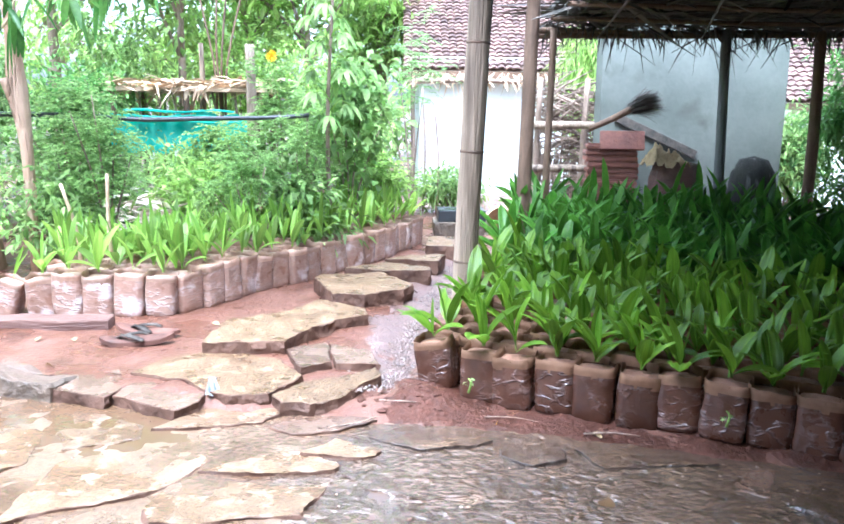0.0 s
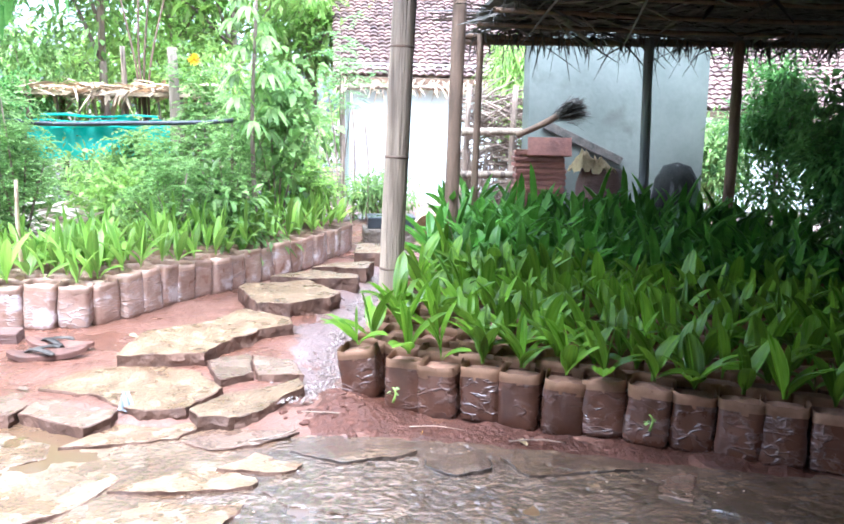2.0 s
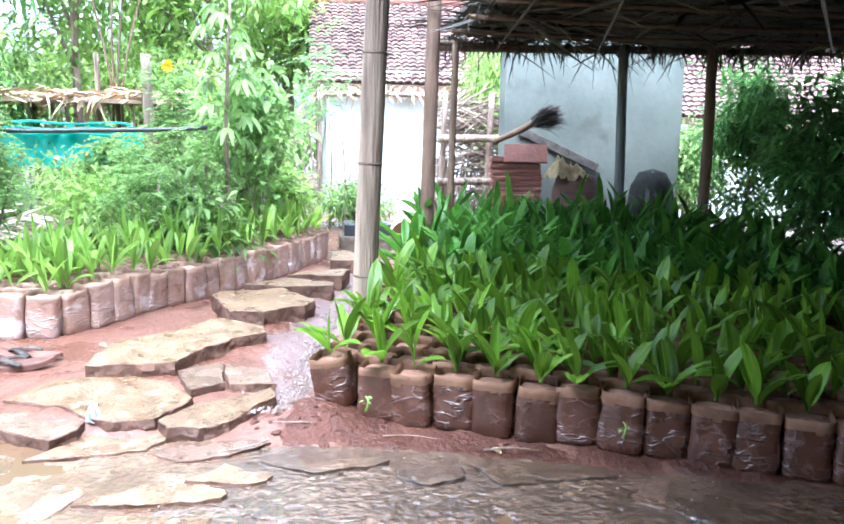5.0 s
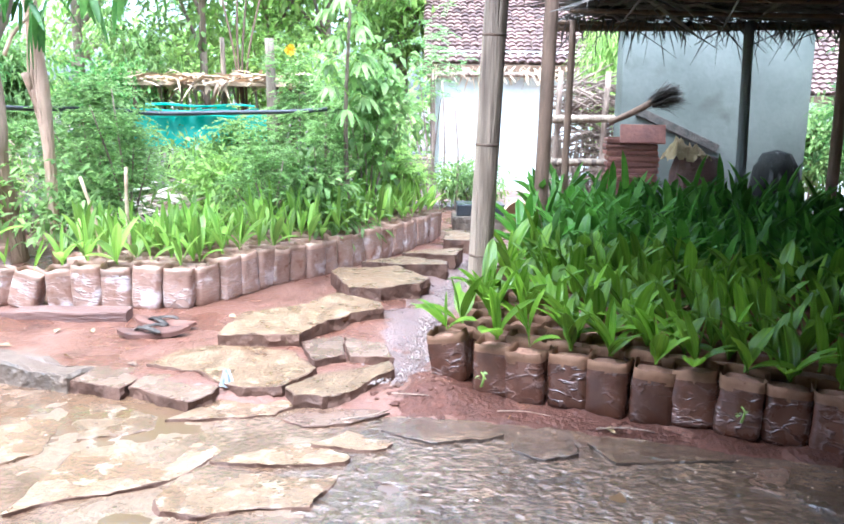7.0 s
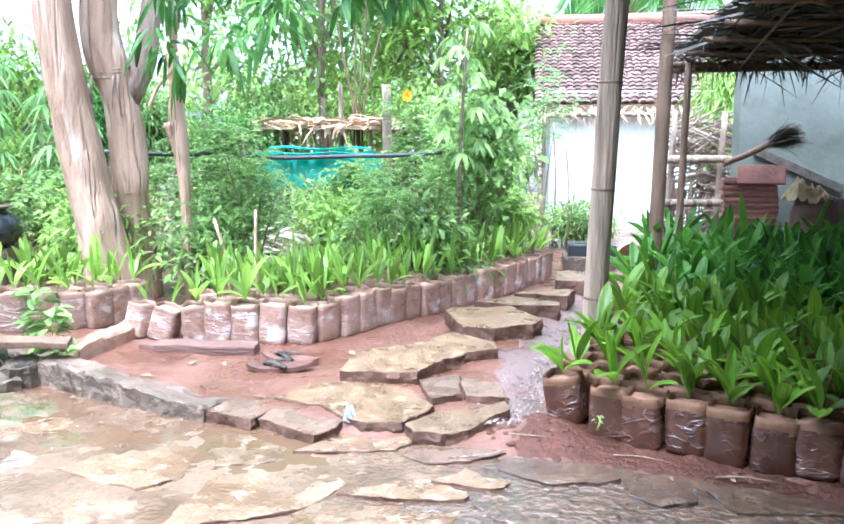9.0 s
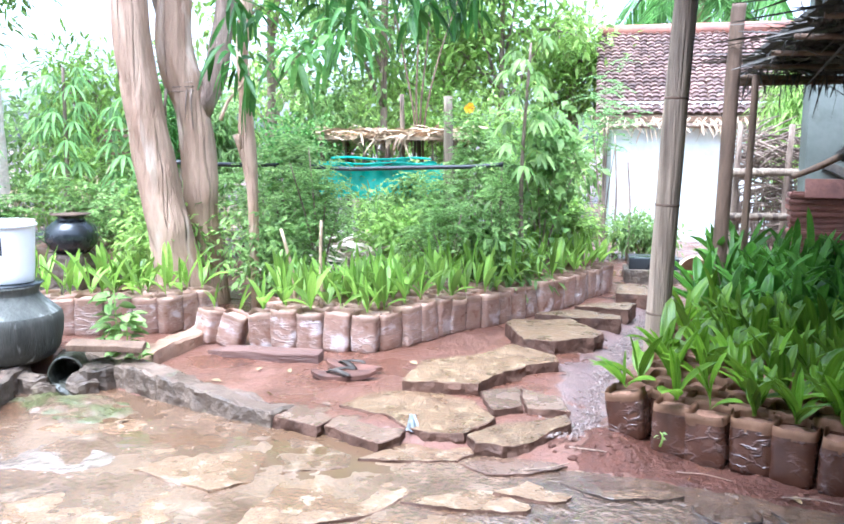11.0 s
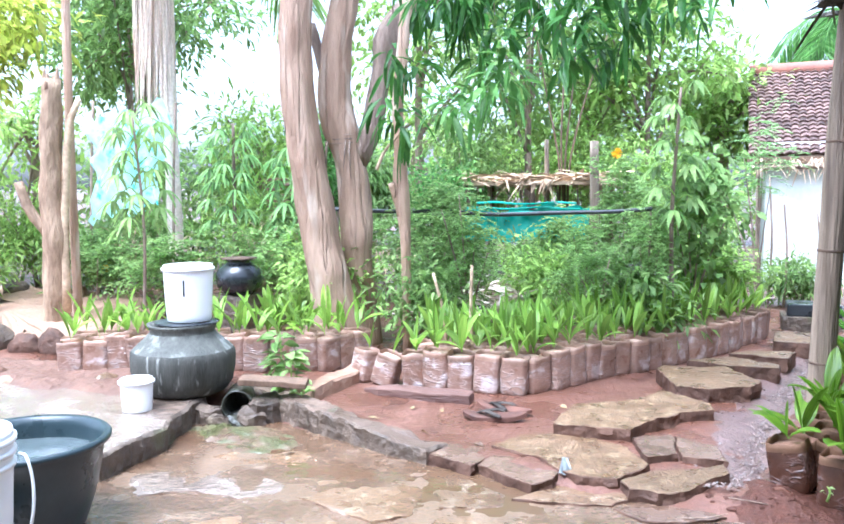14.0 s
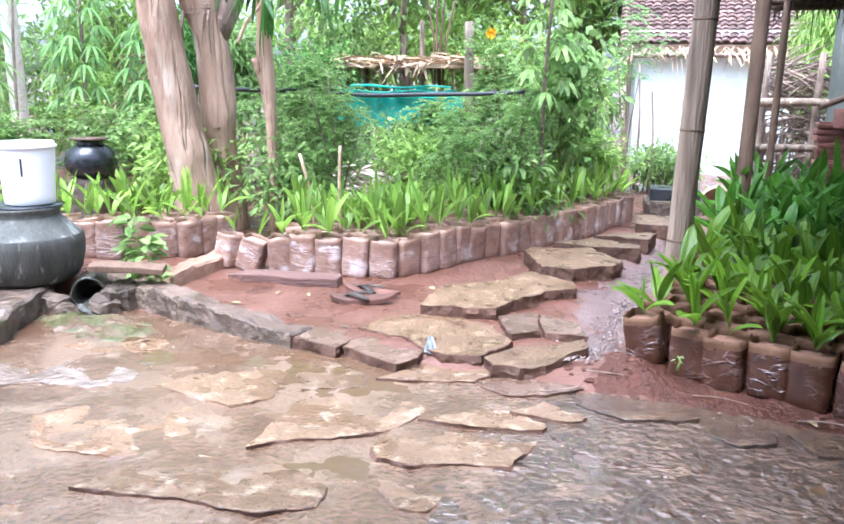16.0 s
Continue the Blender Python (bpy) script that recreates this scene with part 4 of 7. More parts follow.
def seedling_mass(places, name, label, r, kind, size=1.0, grow=0.0):
    """The many seedlings further back, joined: their bags and their leaves."""
    bags, tops, lv, lf = ([], []), ([], []), [], []
    bm = [(np.array([v.co[:] for v in me.vertices]), [tuple(p.vertices) for p in me.polygons]) for me in BAGS[kind]]
    rm = [(np.array([v.co[:] for v in me.vertices]), [tuple(p.vertices) for p in me.polygons]) for me in RIMS[kind] + PLUGS[kind]]
    bl = [(np.array([v.co[:] for v in me.vertices]), [tuple(p.vertices) for p in me.polygons]) for me in (BLADES if kind == "dark" else LIT_BLADES)]

    def add(store, v, f, m):
        k = len(store[0])
        w = v @ np.array(m.to_3x3()).T + np.array(m.translation)
        store[0].extend(map(tuple, w))
        store[1].extend(tuple(i + k for i in q) for q in f)

    leaves = (lv, lf)
    for x, y, z in places:
        m = Matrix.Translation((x, y, z)) @ pose(0, 0, 0, r.uniform(-4, 4), r.uniform(-4, 4), (-24 if kind == "dark" else 25) + r.uniform(-8, 8)) @ Matrix.Scale(1.05, 4)
        add(bags, *r.choice(bm), m)
        add(tops, *rm[r.randrange(3)], m)
        add(tops, *rm[3 + r.randrange(2)], m)
        n, a0 = r.choice((3, 4, 4, 5)), r.uniform(0, 360)
        for k in range(n):
            g = (size + grow * max(0, y - 3.6)) * r.uniform(0.75, 1.25)
            add(leaves, *r.choice(bl), m @ Matrix.Translation((0, 0, 0.203)) @ pose(0, 0, 0, 0, r.uniform(-12, 8), a0 + k * 360 / n + r.uniform(-25, 25)) @ Matrix.Diagonal((g * 0.9, size * 0.85, g, 1)))
    t = tagged(new(name), label, "seedlings", kind="stuff")
    put("bags", mesh("bags", *bags, BAG if kind == "dark" else PALEBAG, True), t)
    put("rims", mesh("rims", *tops, RIM if kind == "dark" else PALERIM, True), t)
    put("leaves", mesh("leaves", *leaves, SHADED_PALMS if kind == "dark" else LIT_PALMS, True), t)


def right_bed():
    r = random.Random(11)
    far = []
    for j in range(24):
        for i in range(22):
            x = 0.15 + i * 0.1385 + j * 0.004 + r.uniform(-0.008, 0.008)
            y = 3.03 - i * 0.0625 + j * 0.152 + r.uniform(-0.008, 0.008)
            if x < np.interp(y, [3.0, 3.9, 5.2, 6.0], [0.1, 0.36, 0.70, 0.95]):
                continue
            if y > 6.0 - 0.02 * i or x > 3.05 or (abs(x - 0.29) < 0.12 and abs(y - 3.80) < 0.12):
                continue
            z = max(0.0, ground_z(x, y) - 0.004)
            if j < 11 and i < 17:
                s = seedling(x, y, z, r, "dark", "palm seedlings under the thatch", "young palm seedling and brown soil-filled polybag, colours darkened for thatch shade", tilt=3, face=-24, size=(1.15 if i < 2 else 1.0) + 0.5 * max(0, y - 3.4))
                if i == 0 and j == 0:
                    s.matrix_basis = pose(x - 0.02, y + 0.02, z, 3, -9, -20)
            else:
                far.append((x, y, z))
    seedling_mass(far, "seedling_bed", "dense bed of palm seedlings under a thatched shed, greens darkened for shade", r, "dark", 1.12, 0.46)


def along(points, step):
    p = [Vector(q) for q in points]
    out, left = [], 0.0
    for a, b in zip(p, p[1:]):
        d, t = (b - a).length, left
        while t < d:
            out.append((a.lerp(b, t / d), (b - a).normalized()))
            t += step
        left = t - d
    return out


def left_bed():
    r = random.Random(5)
    far = []
    front = along([(-1.92, 4.15), (-1.3, 4.17), (-1.12, 4.38), (-0.96, 4.72), (-0.7, 5.06), (-0.4, 5.5), (-0.2, 5.82), (0.02, 6.42), (0.12, 6.75)], 0.150)
    for p, d in front:
        n = Vector((-d.y, d.x))
        for k in range(5):
            q = p + n * (0.142 * k) + Vector((r.uniform(-0.012, 0.012), r.uniform(-0.012, 0.012))) + d * (0.07 if k % 2 else 0)
            z = ground_z(q.x, q.y) - 0.004
            if k < 4:
                seedling(q.x, q.y, z, r, "pale", "palm seedlings along the path", "young palm seedling and dusty soil-filled polybag, colours lightened for open sky", tilt=4, size=1.0, leaves=r.choice((3, 4, 4)) if k else r.choice((2, 3, 4)), face=math.degrees(math.atan2(d.y, d.x)))
            else:
                far.append((q.x, q.y, z))
    lean = seedling(-2.06, 4.13, 0.05, r, "pale", "palm seedlings along the path", "leaning polybag of soil with a small palm seedling", leaves=1, size=0.7)
    lean.matrix_basis = pose(-2.13, 4.13, 0.055, 0, 17, 0)
    lean = seedling(-2.22, 4.15, 0.05, r, "pale", "palm seedlings along the path", "slumped polybag of soil with a small palm seedling", leaves=1, size=0.7)
    lean.matrix_basis = pose(-2.28, 4.17, 0.055, 4, 8, 60)
    for p, d in along([(-4.0, 3.53), (-3.66, 3.70), (-3.2, 3.90), (-2.85, 4.02), (-2.60, 4.24), (-2.47, 4.58)], 0.145):
        n = Vector((-d.y, d.x))
        for k in range(4):
            q = p + n * (0.15 * k) + Vector((r.uniform(-0.015, 0.015), r.uniform(-0.015, 0.015)))
            z = ground_z(q.x, q.y) - 0.006
            if k == 3 and q.x < -2.9:
                continue
            if k < 1:
                seedling(q.x, q.y, z, r, "pale", "palm seedlings by the kerb", "palm seedling and whitish dusty polybag behind the kerb, colours lightened for open sky", tilt=6, leaves=r.choice((1, 2, 3)), face=math.degrees(math.atan2(d.y, d.x)))
            else:
                far.append((q.x, q.y, z))
    seedling_mass(far, "seedling_rows", "rows of palm seedlings in polybags, greens lightened for open sky", r, "pale", 1.05)


# ---- the shed: poles, beam, thatch ----
def pole(name, pts, r0, r1, material, label, seed, rings=()):
    t = thing(name, pose(0, 0, 0), label, "pole", "poles of the shed")
    line = spline(pts, 16)
    radii = [r0 + (r1 - r0) * i / 15 for i in range(16)]
    put("shaft", mesh("shaft", *tube(line, radii, 14, 0.07, seed), material, True), t)
    for z in rings:
        k = min(range(16), key=lambda i: abs(line[i].z - z))
        d = (line[min(k + 1, 15)] - line[max(k - 1, 0)]).normalized()
        c = line[k] + d * ((z - line[k].z) / d.z)
        rr = radii[k]
        put("node", mesh("node", *tube([c - d * 0.006, c, c + d * 0.006], [rr * 1.0, rr * 1.06, rr * 1.0], 14, 0.02, seed), POLE, True), t)
    return t


def roof_z(x, y):
    return 1.74 + (6.15 - y) * 0.05


def thatch():
    t = thing("thatched_roof", pose(0, 0, 0), "dark sagging palm-leaf thatch with ragged hanging fringe", "roof")
    r = np.random.default_rng(4)
    n = 5600
    x, y = r.uniform(1.03, 4.6, n), r.uniform(2.5, 6.3, n)
    base = np.stack([x, y, 1.74 + (6.15 - y) * 0.05 + r.uniform(0.0, 0.09, n)], 1)
    way = np.stack([r.normal(0.1, 0.5, n), r.normal(-0.2, 1, n), r.normal(0.0, 0.05, n)], 1)
    put("leaf_layer", leaf_mesh("leaf_layer", base, way, r.uniform(0.25, 0.6, n), r.uniform(0.012, 0.04, n), r.uniform(0.0, 0.06, n), DRY, 3), t)
    # Backing also runs unseen toward the yard, added for shade over the bed.
    v, f = box(1.02, 5.2, -0.6, 6.2, 0, 0.03)
    v = [(a, b, c + roof_z(a, b) + 0.09) for a, b, c in v]
    put("backing", mesh("backing", v, f, DRY), t)
    # Front roof section out of view, added to shade the bed and paving.
    v, f = box(0.22, 1.1, 0.9, 3.95, 0, 0.03)
    put("front_backing", mesh("front_backing", [(a, b, c + 2.16 - 0.03 * (b - 2)) for a, b, c in v], f, DRY), t)
    k = 900
    fx, fy = r.uniform(0.22, 1.1, k), r.uniform(0.9, 3.95, k)
    base = np.stack([fx, fy, 2.15 - 0.03 * (fy - 2) - r.uniform(0, 0.05, k)], 1)
    way = np.stack([r.normal(0, 0.6, k), r.normal(0, 1, k), r.normal(0, 0.05, k)], 1)
    put("leaf_layer", leaf_mesh("leaf_layer", base, way, r.uniform(0.2, 0.4, k), r.uniform(0.012, 0.04, k), r.uniform(0.0, 0.06, k), DRY, 3), t)
    m = 700
    x = r.uniform(1.0, 4.1, m)
    y = np.where(r.uniform(size=m) < 0.75, r.uniform(5.95, 6.25, m), r.uniform(2.1, 5.9, m))
    x = np.where(y < 5.9, r.uniform(0.98, 1.1, m), x)
    short = np.where(y < 5.9, 0.45, 1.0)
    base = np.stack([x, y, 1.76 + (6.15 - y) * 0.05], 1)
    way = np.stack([r.normal(0, 0.35, m), r.normal(0, 0.2, m), -r.uniform(0.4, 1, m)], 1)
    put("fringe", leaf_mesh("fringe", base, way, short * r.uniform(0.04, 0.19, m), short * r.uniform(0.006, 0.018, m), np.full(m, 0.1), DRY, 3), t)
    m = 70
    x, y = r.uniform(1.0, 3.4, m), r.uniform(5.9, 6.3, m)
    base = np.stack([x, y, 1.76 + (6.15 - y) * 0.05], 1)
    way = np.stack([r.normal(0, 0.6, m), r.normal(0, 0.2, m), -r.uniform(0.3, 1, m)], 1)
    put("hanging_strand", leaf_mesh("hanging_strand", base, way, r.uniform(0.14, 0.36, m), r.uniform(0.006, 0.014, m), np.full(m, 0.15), DRY, 3), t)
    for k in range(7):
        yy = 2.75 + 0.55 * k
        put("batten", mesh("batten", *limb([(0.96, yy, roof_z(0, yy) - 0.02), (2.5, yy + 0.03, roof_z(0, yy) - 0.035), (4.2, yy, roof_z(0, yy) - 0.02)], 0.016, 0.013, 8, 8), POLE, True), t)


def shed():
    pole("bamboo_pole", [(0.27, 3.81, 0.0), (0.30, 3.80, 0.95), (0.33, 3.80, 1.7), (0.36, 3.8, 2.25)], 0.060, 0.053, BAMBOO, "thick weathered bamboo pole with dark nodes", 1, (0.42, 0.955, 1.46))
    pole("wooden_pole", [(0.765, 5.17, 0.0), (0.765, 5.16, 0.5), (0.79, 5.16, 1.86), (0.80, 5.16, 2.1)], 0.048, 0.042, POLE, "dark brown wooden pole holding the thatch", 2)
    pole("wooden_pole", [(1.02, 5.84, 0.0), (1.03, 5.83, 0.5), (1.045, 5.83, 1.72)], 0.028, 0.024, POLE, "thin crooked wooden pole holding the beam", 3)
    pole("wooden_pole", [(2.41, 6.06, 0.0), (2.395, 6.06, 0.8), (2.37, 6.06, 1.75)], 0.04, 0.036, GREYWOOD, "grey wooden pole before the white wall", 4)
    pole("wooden_pole", [(3.07, 6.02, 0.0), (3.08, 6.02, 0.9), (3.06, 6.02, 1.78)], 0.045, 0.04, POLE, "brown wooden corner pole of the shed", 5)
    pole("wooden_pole", [(3.9, 3.3, 0.0), (3.92, 3.3, 1.0), (3.9, 3.3, 2.0)], 0.05, 0.045, POLE, "dark wooden front pole of the shed", 6)
    b = thing("roof_beam", pose(0, 0, 0), "dark wooden beam under the thatch edge", "beam")
    put("beam", mesh("beam", *limb([(0.88, 6.08, 1.69), (1.9, 6.1, 1.705), (2.7, 6.08, 1.72), (3.9, 6.08, 1.74)], 0.03, 0.03, 14, 10), POLE, True), b)
    thatch()


shed()


# ---- buildings ----
def tile_field(x0, x1, y0, z0, y1, z1, cols, rows, seed):
    """Overlapping curved roof tiles on one slope, eave to ridge."""
    vs, fs = [], []
    r = random.Random(seed)
    slope = Vector((0, y1 - y0, z1 - z0))
    nrm = Vector((0, -(z1 - z0), y1 - y0)).normalized()
    w, h = (x1 - x0) / cols, slope.length / rows
    d = slope.normalized()
    for j in range(rows):
        for i in range(cols):
            o = Vector((x0 + (i + 0.5) * w + r.uniform(-0.01, 0.01), y0, z0)) + d * (j * h + r.uniform(-0.012, 0.012))
            k = len(vs)
            for s, lift in ((0.0, 0.035), (1.25, 0.006)):
                for a in range(5):
                    u = a / 4 - 0.5
                    vs.append(o + Vector((u * w * 1.04, 0, 0)) + d * (s * h) + nrm * (lift + 0.026 * math.cos(u * math.pi) + r.uniform(-0.004, 0.004)))
            fs += [(k + a, k + a + 1, k + a + 6, k + a + 5) for a in range(4)]
            e = len(vs)
            for a in range(5):
                u = a / 4 - 0.5
                vs.append(vs[k + a] - nrm * 0.022)
            fs += [(k + a + 1, k + a, e + a, e + a + 1) for a in range(4)]
    return vs, fs


def cottage(x0, x1, y0, y1, wall, eave, ridge, label, seed):
    t = thing("cottage", pose(0, 0, 0), label, "house")
    ym = (y0 + y1) / 2
    vs = [(x0, y0, 0), (x1, y0, 0), (x1, y1, 0), (x0, y1, 0), (x0, y0, wall), (x1, y0, wall), (x1, y1, wall), (x0, y1, wall), (x0, ym, ridge - 0.12), (x1, ym, ridge - 0.12)]
    fs = [(0, 1, 5, 4), (1, 2, 6, 9, 5), (2, 3, 7, 6), (3, 0, 4, 8, 7)]
    put("wall", mesh("wall", vs, fs, PLASTER), t, label="whitewashed mud wall")
    ov = 0.14
    cols, rows = int((x1 - x0 + 0.4) / 0.095), int(math.hypot(ym - y0 + ov, ridge - eave) / 0.088)
    front = tile_field(x0 - 0.2, x1 + 0.2, y0 - ov, eave, ym, ridge, cols, rows, seed)
    rear = tile_field(x0 - 0.2, x1 + 0.2, y1 + ov, eave, ym, ridge, cols, 6, seed + 1)
    deck = ([(x0 - 0.2, y0 - ov, eave), (x1 + 0.2, y0 - ov, eave), (x1 + 0.2, ym, ridge), (x0 - 0.2, ym, ridge), (x1 + 0.2, y1 + ov, eave), (x0 - 0.2, y1 + ov, eave)],
            [(0, 1, 2, 3), (3, 2, 4, 5)])
    roof = put("roof", mesh("roof", *deck, POLE), t)
    tagged(put("tiles", mesh("tiles", *merge(front, rear), ROOF), roof), "rows of aged red clay tiles", kind="stuff")
    put("ridge", mesh("ridge", *tube([(x0 - 0.2, ym, ridge + 0.03), ((x0 + x1) / 2, ym, ridge + 0.05), (x1 + 0.2, ym, ridge + 0.03)], [0.09] * 3, 10, 0.1), CLAY, True), roof)
    v, f = box(x0 - 0.22, x1 + 0.22, y0 - ov - 0.02, y0 - ov + 0.02, eave - 0.08, eave - 0.005)
    put("eave_board", mesh("eave_board", v, f, POLE), t)
    return t


cottage(0.22, 4.2, 10.2, 13.4, 1.75, 1.58, 2.75, "low whitewashed cottage with an old red tile roof", 1)
def eave_awning():
    """A ragged strip of dry fronds and a pole under the cottage eave,"""
    t = thing("frond_awning", pose(0, 0, 0), "ragged dry frond awning under the cottage eave", "awning")
    g = np.random.default_rng(27)
    m = 150
    base = np.stack([g.uniform(0.1, 2.1, m), g.uniform(9.9, 10.02, m), g.uniform(1.46, 1.58, m)], 1)
    way = np.stack([g.normal(0, 0.5, m), g.normal(-0.5, 0.3, m), -g.uniform(0.1, 0.7, m)], 1)
    put("fronds", leaf_mesh("fronds", base, way, g.uniform(0.08, 0.24, m), g.uniform(0.012, 0.03, m), np.full(m, 0.3), STRAW, 3), t)
    put("pole", mesh("pole", *limb([(0.05, 9.94, 1.44), (1.0, 9.92, 1.46), (2.2, 9.94, 1.42)], 0.03, 0.026, 10, 9, 0.1, 2), BARK2, True), t)
    for x in (0.12, 2.1):
        put("post", mesh("post", *limb([(x, 9.96, 0.0), (x + 0.02, 9.94, 0.8), (x, 9.94, 1.44)], 0.028, 0.024, 8, 8, 0.15, x), BARK2, True), t)
    for x, y, h in ((0.35, 8.3, 1.0), (0.7, 8.9, 0.95), (0.22, 8.6, 1.3)):
        st = thing("garden_stake", pose(x, y, ground_z(x, y)), "thin bare stake before the white cottage", "stake", "garden stakes")
        put("stick", mesh("stick", *limb([(0, 0, -0.05), (0.02, 0, h * 0.5), (-0.02, 0, h)], 0.014, 0.009, 8, 7, 0.2, x), BARK2, True), st)


eave_awning()
cottage(4.45, 9.5, 9.3, 11.8, 1.4, 1.25, 2.3, "cottage with a red tile roof behind the shed", 5)


def white_wall():
    t = thing("yard_wall", pose(0, 0, 0), "free-standing white plastered wall, greyed for the thatch shade", "wall")
    v, f = soft_box(1.62, 0.22, 2.45, 0.012, 0.004, 5)
    put("wall", mesh("wall", [(a + 2.50, b + 7.12, c) for a, b, c in v], f, SHADED_PLASTER), t)
    v, f = soft_box(1.66, 0.28, 0.06, 0.01)
    put("coping", mesh("coping", [(a + 2.50, b + 7.12, c + 2.45) for a, b, c in v], f, MORTAR), t)


white_wall()


def shading_house():
    """Unseen wall and low tiled eave behind the walk, added to shade the yard."""
    v, f = box(-9, 9, -2.3, -2.0, -0.1, 2.9)
    tagged(put("wall_south", mesh("wall_south", v, f, BANK)), "plain earth-coloured wall, unseen, added to cut light on the yard", "wall", kind="structure")
    v = [(-9, -1.6, 2.4), (9, 3.1, 2.1), (9, -4.5, 3.9), (-9, -4.5, 3.9), (-9, -1.6, 2.47), (9, 3.1, 2.17), (9, -4.5, 3.97), (-9, -4.5, 3.97)]
    f = [(0, 1, 2, 3), (7, 6, 5, 4), (0, 4, 5, 1), (1, 5, 6, 2), (2, 6, 7, 3), (3, 7, 4, 0)]
    tagged(put("roof_south", mesh("roof_south", v, f, ROOF)), "low sloping tiled eave, unseen, added to shade the yard", "roof", kind="structure")


shading_house()


# ---- trees ----
def big_tree():
    t = thing("mango_tree", pose(0, 0, 0), "old mango tree with pinkish-grey fluted trunks and hanging leaves", "tree")
    a = spline([(-2.793, 4.882, 0.02), (-2.843, 4.862, 0.45), (-2.9, 4.834, 0.813), (-2.955, 4.805, 1.175), (-3.006, 4.777, 1.581), (-3.049, 4.753, 2.083), (-3.037, 4.76, 2.573), (-3.017, 4.859999999999999, 3.4), (-3.137, 4.96, 4.4)], 60)
    ra = list(np.interp(np.linspace(0, 1, 60), [0, 0.06, 0.14, 0.25, 0.4, 1.0], [0.22, 0.175, 0.152, 0.138, 0.132, 0.10]))
    put("trunk", mesh("trunk", *tube(a, ra, 60, 0.12, 2.0, 5), BARK, True), t)
    b = spline([(-2.717, 5.169, 0.02), (-2.747, 5.149, 0.523), (-2.779, 5.133, 0.792), (-2.781, 5.132, 1.168), (-2.831, 5.109, 1.541), (-2.909, 5.07, 1.853), (-2.896, 5.077, 2.24), (-2.833, 5.107, 2.626), (-2.733, 5.207, 3.4), (-2.733, 5.307, 4.4)], 56)
    rb = list(np.interp(np.linspace(0, 1, 56), [0, 0.07, 0.16, 0.26, 0.33, 0.42, 0.5, 1.0], [0.135, 0.112, 0.105, 0.122, 0.118, 0.112, 0.135, 0.07]))
    put("trunk", mesh("trunk", *tube(b, rb, 48, 0.16, 5.0, 4), BARK, True), t)
    b2 = spline([(-2.778, 5.134, 1.453), (-2.666, 5.186, 1.691), (-2.627, 5.203, 1.927), (-2.581, 5.223, 2.163), (-2.535, 5.243, 2.396), (-2.379, 5.306, 2.628), (-2.029, 5.356, 2.85), (-1.479, 5.306, 3.1)], 20)
    put("limb", mesh("limb", *tube(b2, [0.085, 0.083, 0.081, 0.08, 0.08, 0.078, 0.076, 0.075, 0.078, 0.09, 0.098, 0.09, 0.082] + [0.078 - 0.004 * k for k in range(7)], 16, 0.2, 8.0, 3), BARK2, True), t)
    put("limb", mesh("limb", *limb([(-2.909, 5.07, 1.853), (-2.969, 5.040, 2.103), (-3.069, 5.020, 2.453)], 0.05, 0.035, 8, 12, 0.2, 9), BARK2, True), t)
    fx, fy, fz = -2.861, 5.109, 1.601
    # twine and peeling bark round the fork
    for k in range(3):
        put("binding", mesh("binding", *tube([(fx + 0.136 * math.cos(u), fy + 0.136 * math.sin(u), fz + 0.03 * k + 0.02 * math.sin(u)) for u in np.linspace(0, 6.28, 20)], [0.004] * 20, 6), BARK2, True), t)
    r = random.Random(4)
    for k in range(7):
        u = r.uniform(-2.6, -0.6)
        p = Vector((fx + 0.136 * math.cos(u), fy + 0.136 * math.sin(u), fz))
        put("loose_bark", mesh("loose_bark", *tube([p, p + Vector((0.0, -0.02, -0.08)), p + Vector((r.uniform(-0.02, 0.02), -0.02, -0.2 - r.random() * 0.1))], [0.007, 0.006, 0.002], 6), BARK2, True), t)
    # hanging sprays of long leaves overhead
    cs = []
    for k in range(64):
        q = r.random()
        cs.append((-2.0 + 1.75 * q + r.uniform(-0.12, 0.12), 4.2 + 0.25 * q + r.uniform(-0.45, 0.45), 2.42 - 0.5 * math.sin(3.1 * min(1, q * 1.05)) * r.random() ** 1.5 + r.uniform(-0.05, 0.3)))
    put("foliage", clump_leaves("foliage", cs, 0.045, 12, 0.15, 0.042, MANGO, droop=0.5, flat=0.35, segs=4), t)
    cs = [(-1.52 + r.uniform(-0.2, 0.2), 4.1 + r.uniform(-0.2, 0.2), 1.86 + r.uniform(-0.16, 0.14)) for k in range(8)]
    put("foliage", clump_leaves("foliage", cs, 0.05, 12, 0.14, 0.036, DEEP, droop=0.5, flat=0.5, segs=4), t)
    cs = [(-2.25 + r.uniform(-0.1, 0.1), 4.6 + r.uniform(-0.1, 0.1), 2.0 + r.uniform(-0.35, 0.2)) for k in range(6)]
    put("foliage", clump_leaves("foliage", cs, 0.05, 9, 0.18, 0.04, MANGO, droop=0.6, flat=0.8, segs=4), t)
    for k in range(16):
        a0 = Vector((-2.1 + 0.13 * k, 4.25 + r.uniform(-0.3, 0.3), 2.7))
        put("twig", mesh("twig", *limb([a0, a0 + Vector((0.06, -0.05, -0.14)), a0 + Vector((0.08, -0.08, -0.42))], 0.009, 0.003, 5, 6), BARK2, True), t)
